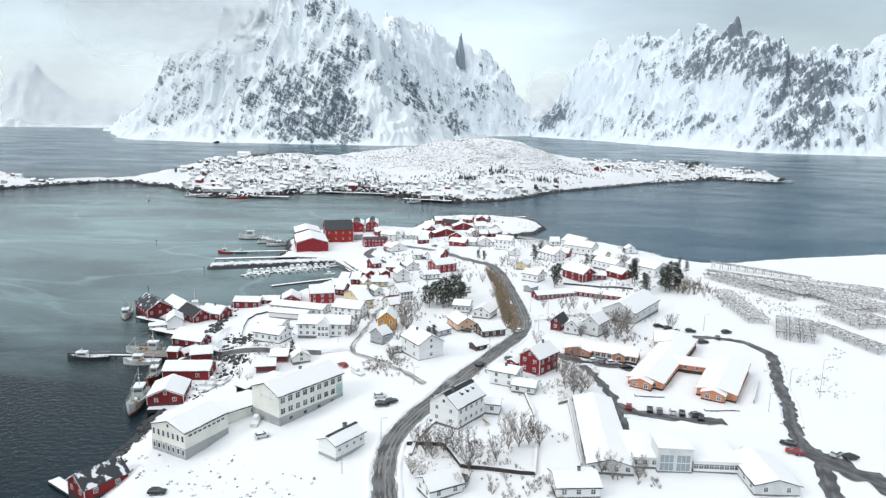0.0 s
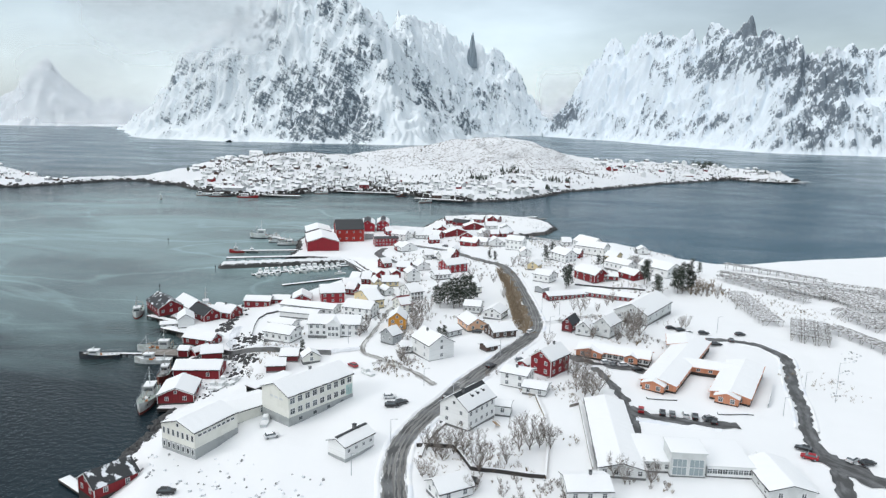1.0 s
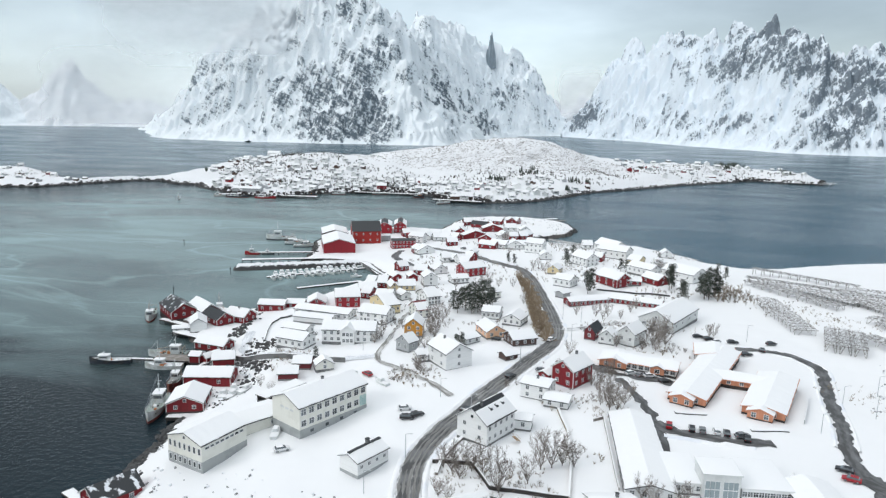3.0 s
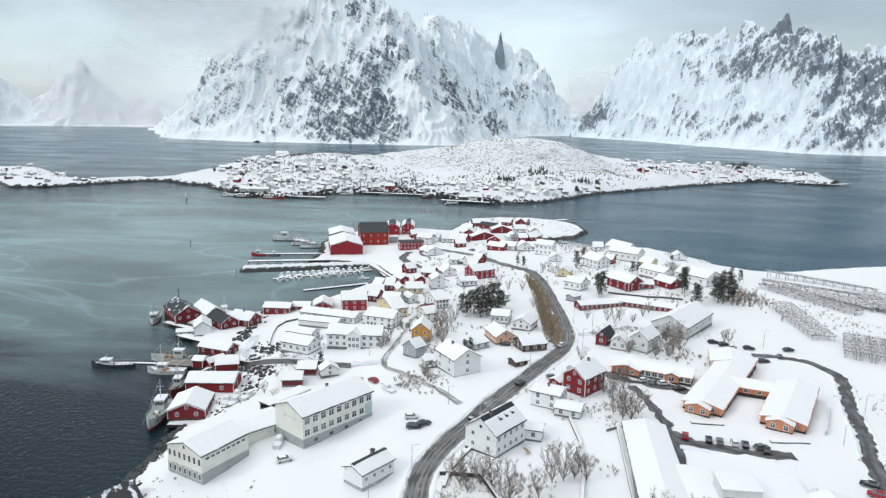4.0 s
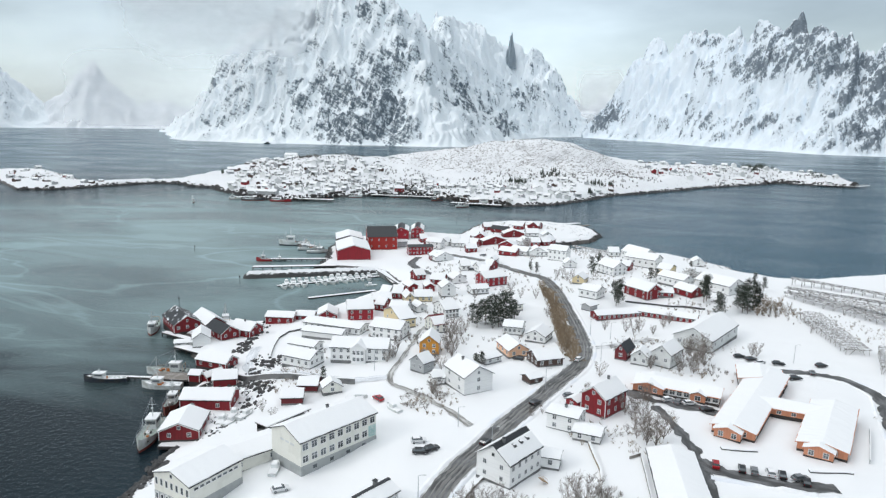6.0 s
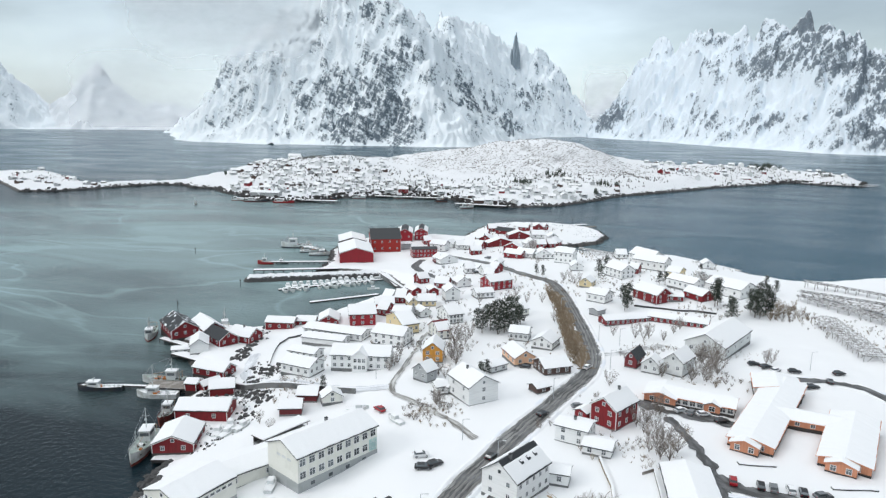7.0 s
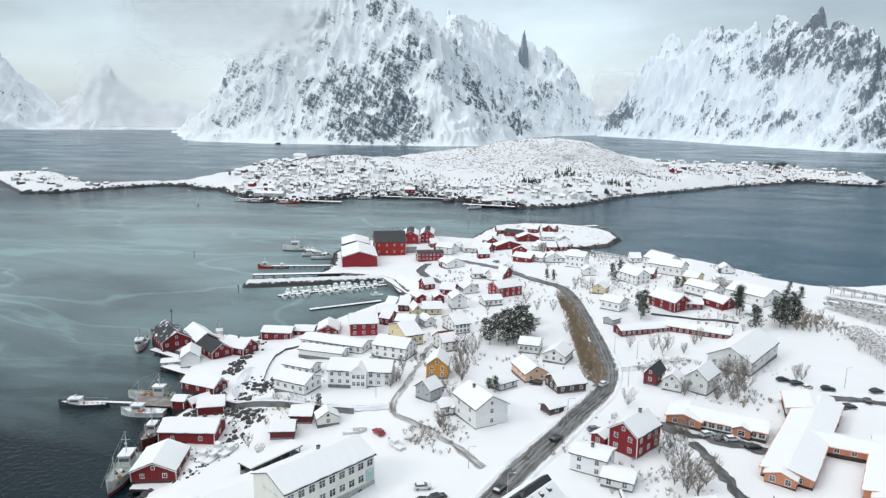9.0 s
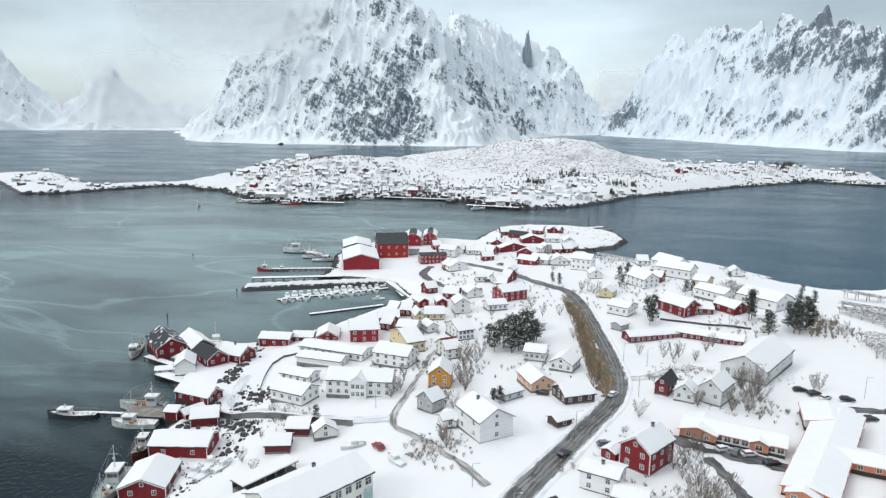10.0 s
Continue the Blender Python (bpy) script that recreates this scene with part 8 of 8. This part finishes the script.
# ---- stockfish drying racks ----
def rack(x, y, rot, length, width, height=3.0, z=None, label="long timber fish-drying rack with frosted poles", seed=0):
    """A-frame trestles carry long rails; a layer of poles lies across them."""
    rng = random.Random(seed)
    z = lift(x, y) if z is None else z
    root = thing("drying_rack", label, "drying rack", x, y, z, rot, "drying racks")
    L, W = length / 2, width / 2
    n = max(2, int(length / 5))
    frame_geo = Geo().box(-0.09, 0.09, -W, W, height - 0.1, height + 0.1)
    for s in (-1, 1):
        frame_geo.rod((0, s * W * 0.85, -1.2), (0, s * W * 0.85, height + 0.3), 0.11, 0.09, 5)
        frame_geo.rod((0, s * W * 0.85, -1.0), (0, s * (W * 0.85 - width * 0.32), height), 0.09, 0.08, 5)
    trestle = frame_geo.mesh("trestle", timber)
    for i in range(n + 1):
        part("trestle", trestle, None, root, at=pose(-L + length * i / n, 0, 0))
    for k in range(7):
        v = -W + width * k / 6
        part("rail", Geo().rod((-L - 0.6, v, height + 0.2 + 0.5 * (1 - abs(v) / W)), (L + 0.6, v, height + 0.2 + 0.5 * (1 - abs(v) / W)), 0.1, 0.08, 5), frosted_timber, root)
    g = Geo()
    for k in range(int(width / 0.36)):
        v = -W + 0.36 * k
        up = height + 0.34 + 0.5 * (1 - abs(v) / W)
        u = -L - rng.uniform(0, 2)
        while u < L:
            e = min(u + rng.uniform(5, 8), L + 0.8)
            if rng.random() < 0.88:
                g.rod((u, v + rng.uniform(-0.12, 0.12), up + rng.uniform(0, 0.12)), (e, v + rng.uniform(-0.12, 0.12), up + rng.uniform(0, 0.12)), 0.13, 0.10, 4)
            u = e + rng.uniform(0, 0.3)
    tagged(part("pole_layer", g, frosted_timber, root, "layer of frosted drying poles"), kind="stuff")
    return root


rack(112.2, 327.3, -89.0, 51.0, 10.0, seed=1)
for off in (-5.2, 0.0, 5.2):
    rack(124.0 + off * 0.94, 291.0 - off * 0.33, 70.5, 25.0, 4.7, seed=2 + int(off), label="square timber drying rack under frost")
rack(143.5, 283.0, -68.5, 33.0, 8.0, 2.2, seed=3, label="low collapsed drying rack in the snow")
for k, (x, y, rot, length, width) in enumerate(((149, 411, -39, 56, 5), (184, 381, -25, 36, 6), (140, 391, -30, 52, 5), (130, 372, -56, 54, 7), (139, 378, -54, 54, 6), (152, 367, -48, 40, 8), (166, 350, -72, 40, 14), (156, 316, -75, 28, 10),
                                                 (180, 342, -72, 46, 11), (172, 372, -27, 34, 7), (198, 356, -70, 50, 9), (170, 306, -72, 26, 8))):
    rack(x, y, rot, length, width, 2.1, seed=20 + k)
rack(21.5, 497.0, -33.5, 36.0, 5.0, 1.8, seed=61, label="low drying rack along the east shore under frost")


# ---- cars ----
def make_car(colour):
    root = thing("car", f"{colour} parked car with snow on its roof", "car", 0, 0, 0, 0, "parked cars")
    W = 0.88
    g = Geo()
    side = [(-2.15, 0.35), (2.15, 0.35), (2.2, 0.75), (1.2, 0.95), (0.75, 1.0), (-1.6, 1.0), (-2.2, 0.95)]
    for y in (-W, W):
        g.v.extend((x, y, z) for x, z in side)
    k = len(side)
    g.f = [tuple(range(k)), tuple(range(2 * k - 1, k - 1, -1))] + [((i + 1) % k, i, k + i, k + (i + 1) % k) for i in range(k)]
    body = part("body", g, paints[colour], root)
    c = Geo()
    top = [(-1.85, 0.98), (1.1, 0.98), (0.35, 1.45), (-1.5, 1.45)]
    for s in (-1, 1):
        c.v.extend((x, s * (W - (0.02 if z < 1 else 0.16)), z) for x, z in top)
    c.f = [(0, 1, 2, 3), (7, 6, 5, 4)] + [((i + 1) % 4, i, 4 + i, 4 + (i + 1) % 4) for i in range(4)]
    part("cabin_glass", c, glass, body)
    part("roof_panel", Geo().box(-1.5, 0.35, -0.72, 0.72, 1.44, 1.5), paints[colour] if colour in ("black", "red", "grey") else roof_snow, body)
    for x in (-1.35, 1.35):
        for s in (-1, 1):
            wheel = part("wheel", Geo().rod((x, s * 0.7, 0.32), (x, s * 0.9, 0.32), 0.33, 0.33, 12), rubber, root)
            part("rim", Geo().rod((x, s * 0.885, 0.32), (x, s * 0.915, 0.32), 0.2, 0.2, 10), steel, wheel)
    for s in (-1, 1):
        part("headlight", Geo().box(2.1, 2.21, s * 0.62 - 0.16, s * 0.62 + 0.16, 0.62, 0.75), trim_white, body)
        part("tail_light", Geo().box(-2.21, -2.13, s * 0.68 - 0.12, s * 0.68 + 0.12, 0.72, 0.88), paints["red"], body)
    return root


CARS = [(-39.3, 193.8, 20, "white"), (-37.4, 187.5, 10, "black"), (-34.9, 189.7, 40, "black"), (38.5, 194.4, 80, "red"), (44.7, 193.7, 80, "black"), (47.6, 193.5, 80, "grey"), (51.5, 193.5, 85, "white"), (54.1, 192.8, 80, "black"), (58.2, 192.3, 20, "grey"), (59.1, 190.5, 75, "black"),
        (-68.0, 166.6, 35, "white"), (79.7, 178.0, 150, "black"), (79.5, 173.4, 155, "red"), (90.5, 173.4, 40, "white"), (93.7, 172.3, 20, "black"), (-9.8, 147.4, 165, "black"), (-83.7, 137.0, 10, "black")]
CARS += [(86.4, 271.8, 80, "black"), (92.8, 282.0, 20, "black"), (-58.1, 221.0, 140, "red"), (65.5, 286.4, 10, "black"), (69.1, 284.2, 20, "black"), (71.4, 280.7, 40, "white"), (77.5, 280.0, 0, "black"), (79.2, 266.5, 10, "black"), (32.5, 236.5, 30, "white"), (35.5, 235.3, 60, "grey"), (38.7, 234.6, 20, "white"),
         (43.3, 231.1, 20, "black"), (1.7, 231.5, 20, "grey"), (-16.7, 264.0, 170, "black"), (-54.4, 474.1, 150, "grey"), (-45.2, 455.1, 150, "black")]
CARS += [(33.9, 442.8, 160, "red"), (36.2, 436.1, 160, "black"), (-54.8, 423.1, 20, "black"), (-79.2, 445.8, 100, "white"), (5.3, 266.7, 60, "white"), (-8.8, 223.5, 57, "black"), (-21.0, 196.5, 65, "black")]
car_kinds = {}
for x, y, r, colour in CARS:
    at = pose(x, y, lift(x, y, 0.16), 0, 0, r)
    if colour in car_kinds:
        copy_thing(car_kinds[colour], at)
    else:
        car_kinds[colour] = make_car(colour)
        car_kinds[colour].matrix_basis = at

# ---- garden walls, fences and poles ----
wall_run("garden_wall", "dark timber garden fence capped with snow", [(-25.9, 163.7), (-15.7, 162.7), (-10.2, 152.7), (8.5, 151.6)], 1.1, 0.25, dark_timber, "fence")
wall_run("hedge", "low dark clipped hedge under snow", [(8.5, 151.6), (9.6, 167.0), (9.3, 186.3), (6.9, 200.6)], 0.8, 0.6, brown_twig, "hedge")
wall_run("hedge", "low dark hedge beside the road", [(-24.0, 158.0), (-23.5, 166.0), (-21.5, 173.0), (-18.5, 181.0)], 0.7, 0.8, bark, "hedge")
wall_run("fence", "low fence along the school lawn", [(20.8, 158), (20.4, 176), (20.0, 196.5), (17.0, 194.0)], 0.8, 0.2, timber, "fence")
wall_run("fence", "timber fence around the care home terrace", [(79.0, 205), (83.5, 216), (88.0, 228)], 1.3, 0.2, grey_board, "fence")
wall_run("retaining_wall", "dark stone wall below the barns", [(30, 366), (44, 362.5), (58, 360.0), (66, 356)], 0.9, 0.5, stone, "wall")
wall_run("terrace_edge", "dark edging below the care home gable", [(42.0, 205.0), (51.5, 206.5)], 0.35, 1.4, dark_timber, "terrace")
wall_run("terrace_edge", "dark edging below the care home gable", [(62.0, 197.6), (72.5, 198.6)], 0.35, 1.4, dark_timber, "terrace")


def light_pole(x, y, h, arm=True):
    root = thing("street_lamp", "slim grey street lamp post", "street lamp", x, y, lift(x, y))
    part("pole", Geo().rod((0, 0, -0.5), (0, 0, h), 0.11, 0.07, 6), steel, root)
    if arm:
        a = part("arm", Geo().rod((0, 0, h), (1.4, 0, h + 0.3), 0.05, 0.05, 5), steel, root)
        part("lamp_head", Geo().box(1.2, 1.9, -0.14, 0.14, h + 0.22, h + 0.36), pale_grey, a)


for x, y, h in ((103.2, 215.0, 7), (113.2, 236.9, 7), (81.6, 199.2, 6), (-40.3, 148.8, 6), (13.1, 267.3, 7), (10.8, 307.4, 7), (18.6, 300.3, 7), (84.1, 284.4, 7), (57.6, 358.5, 8), (-19.0, 193.0, 7), (-6.0, 236.0, 7), (-33.5, 166.0, 7), (-5.0, 350.0, 7), (-55.0, 300.0, 6), (-66.0, 245.0, 6), (-30.0, 205.0, 6), (98.0, 226.0, 6)):
    light_pole(x, y, h)

tower = thing("playground_tower", "small grey wooden play tower on the lawn", "play tower", 64.3, 170.2, lift(64.3, 170.2))
part("post_frame", Geo().box(-0.5, 0.5, -0.5, 0.5, -0.3, 1.6), timber, tower)
part("pointed_roof", Geo().rod((0, 0, 1.6), (0, 0, 2.7), 0.9, 0.05, 4), roof_snow, tower)

# ---- plain details on the larger houses ----
def on(root, name, geo, mat, label=""):
    return part(name, geo, mat, root, label)


# grey lower storey of the hall and the unreadable wall sign of the school
on(hall, "lower_storey", Geo().box(-7.84, 7.84, -6.54, 6.54, -1.0, 3.2), mid_grey, "grey rendered lower storey")
wall_windows(hall, "-x", 13.0, 7, 1.2, 7.86, 0.8, 1.5, 0)
for k in range(8):
    window(hall, -6.0 + 1.7 * k, -6.52, 6.3, 0, 1.2, 0.6, 0)
for k in range(3):
    on(school, "sign_bar", Geo().box(-12.76, -12.70, -3.6 + 2.2 * k, -2.0 + 2.2 * k, 7.4, 8.0), pale_grey, "illegible wall lettering")
for k in range(4):
    on(school, "basement_window", Geo().box(-9 + 5.5 * k, -7.8 + 5.5 * k, -6.5, -6.42, 1.0, 1.9), glass)

villa = [o for o in scene.objects if o.name.startswith("villa") and "roof hatches" in o.get("label", "")][0]
for k in range(3):
    x = -1.5 + 2.8 * k
    h = on(villa, "roof_hatch", Geo().prism([(-2.9, 8.0), (-1.9, 8.0), (-1.9, 9.1), (-2.9, 8.75)], x - 0.45, x + 0.45), slate, "black roof hatch")
    part("hatch_snow", Geo().box(x - 0.3, x + 0.3, -2.7, -2.1, 9.0, 9.18), roof_snow, h)
steps = thing("garden_stair", "fair timber stair down from a terrace", "stair", -5.5, 176.5, lift(-5.5, 176.5), 60)
for k in range(8):
    part("tread", Geo().box(k * 0.3, k * 0.3 + 0.32, -0.6, 0.6, 2.2 - k * 0.27, 2.26 - k * 0.27), fair_timber, steps)
for s in (-0.62, 0.62):
    part("stringer", Geo().rod((0, s, 2.2), (2.5, s, 0.0), 0.07, 0.07, 4), fair_timber, steps)
    part("handrail", Geo().rod((0, s, 3.1), (2.5, s, 0.9), 0.05, 0.05, 4), fair_timber, steps)

# gabled bay in the middle of the community house
bay_wall = on(community, "gabled_bay", Geo().poly((-2.6, -6.4, -1.0), (2.6, -6.4, -1.0), (2.6, -6.4, 5.6), (0, -6.4, 7.6), (-2.6, -6.4, 5.6)).poly((-2.6, -6.4, 5.6), (-2.6, -4.9, 5.6), (-2.6, -4.9, -1.0), (-2.6, -6.4, -1.0)).poly((2.6, -6.4, -1.0), (2.6, -4.9, -1.0), (2.6, -4.9, 5.6), (2.6, -6.4, 5.6)), white_board)
for sx in (-1, 1):
    part("bay_roof", Geo().poly((sx * 3.0, -6.8, 5.35), (0, -6.8, 7.72), (0, -0.6, 7.72), (sx * 3.0, -4.4, 5.35)).poly((sx * 3.0, -6.8, 5.62), (0, -6.8, 8.0), (0, -0.6, 8.0), (sx * 3.0, -4.4, 5.62)).poly((sx * 3.0, -6.8, 5.35), (0, -6.8, 7.72), (0, -6.8, 8.0), (sx * 3.0, -6.8, 5.62)).poly((sx * 3.0, -6.8, 5.35), (sx * 3.0, -4.4, 5.35), (sx * 3.0, -4.4, 5.62), (sx * 3.0, -6.8, 5.62)), roof_snow, bay_wall, "snow on the bay's roof")
for bz in (0.9, 3.4):
    for bx in (-1.5, 0.0, 1.5):
        window(community, bx, -6.42, bz, 0, 1.0, 1.3, 1)
# teal painting at the far end of the school's long wall
on(school, "wall_painting", Geo().box(9.9, 12.5, -6.47, -6.41, 2.9, 6.2), material("pale_teal_paint", (0.42, 0.60, 0.58), 0.6, grain=0.1, spots=(0.60, 0.70, 0.66), scale=3), "pale teal wall painting")
shed = [o for o in scene.objects if o.name.startswith("storage_shed")][0]
on(shed, "ridge_board", Geo().box(-5.6, 5.9, -0.35, 0.55, 5.95, 6.42), slate, "black ridge board")
vent = on(shed, "roof_vent", Geo().box(1.0, 1.9, -0.1, 0.7, 6.2, 7.5), concrete, "square roof vent")
part("vent_cap", Geo().box(0.9, 2.0, -0.2, 0.8, 7.5, 7.66), slate, vent)
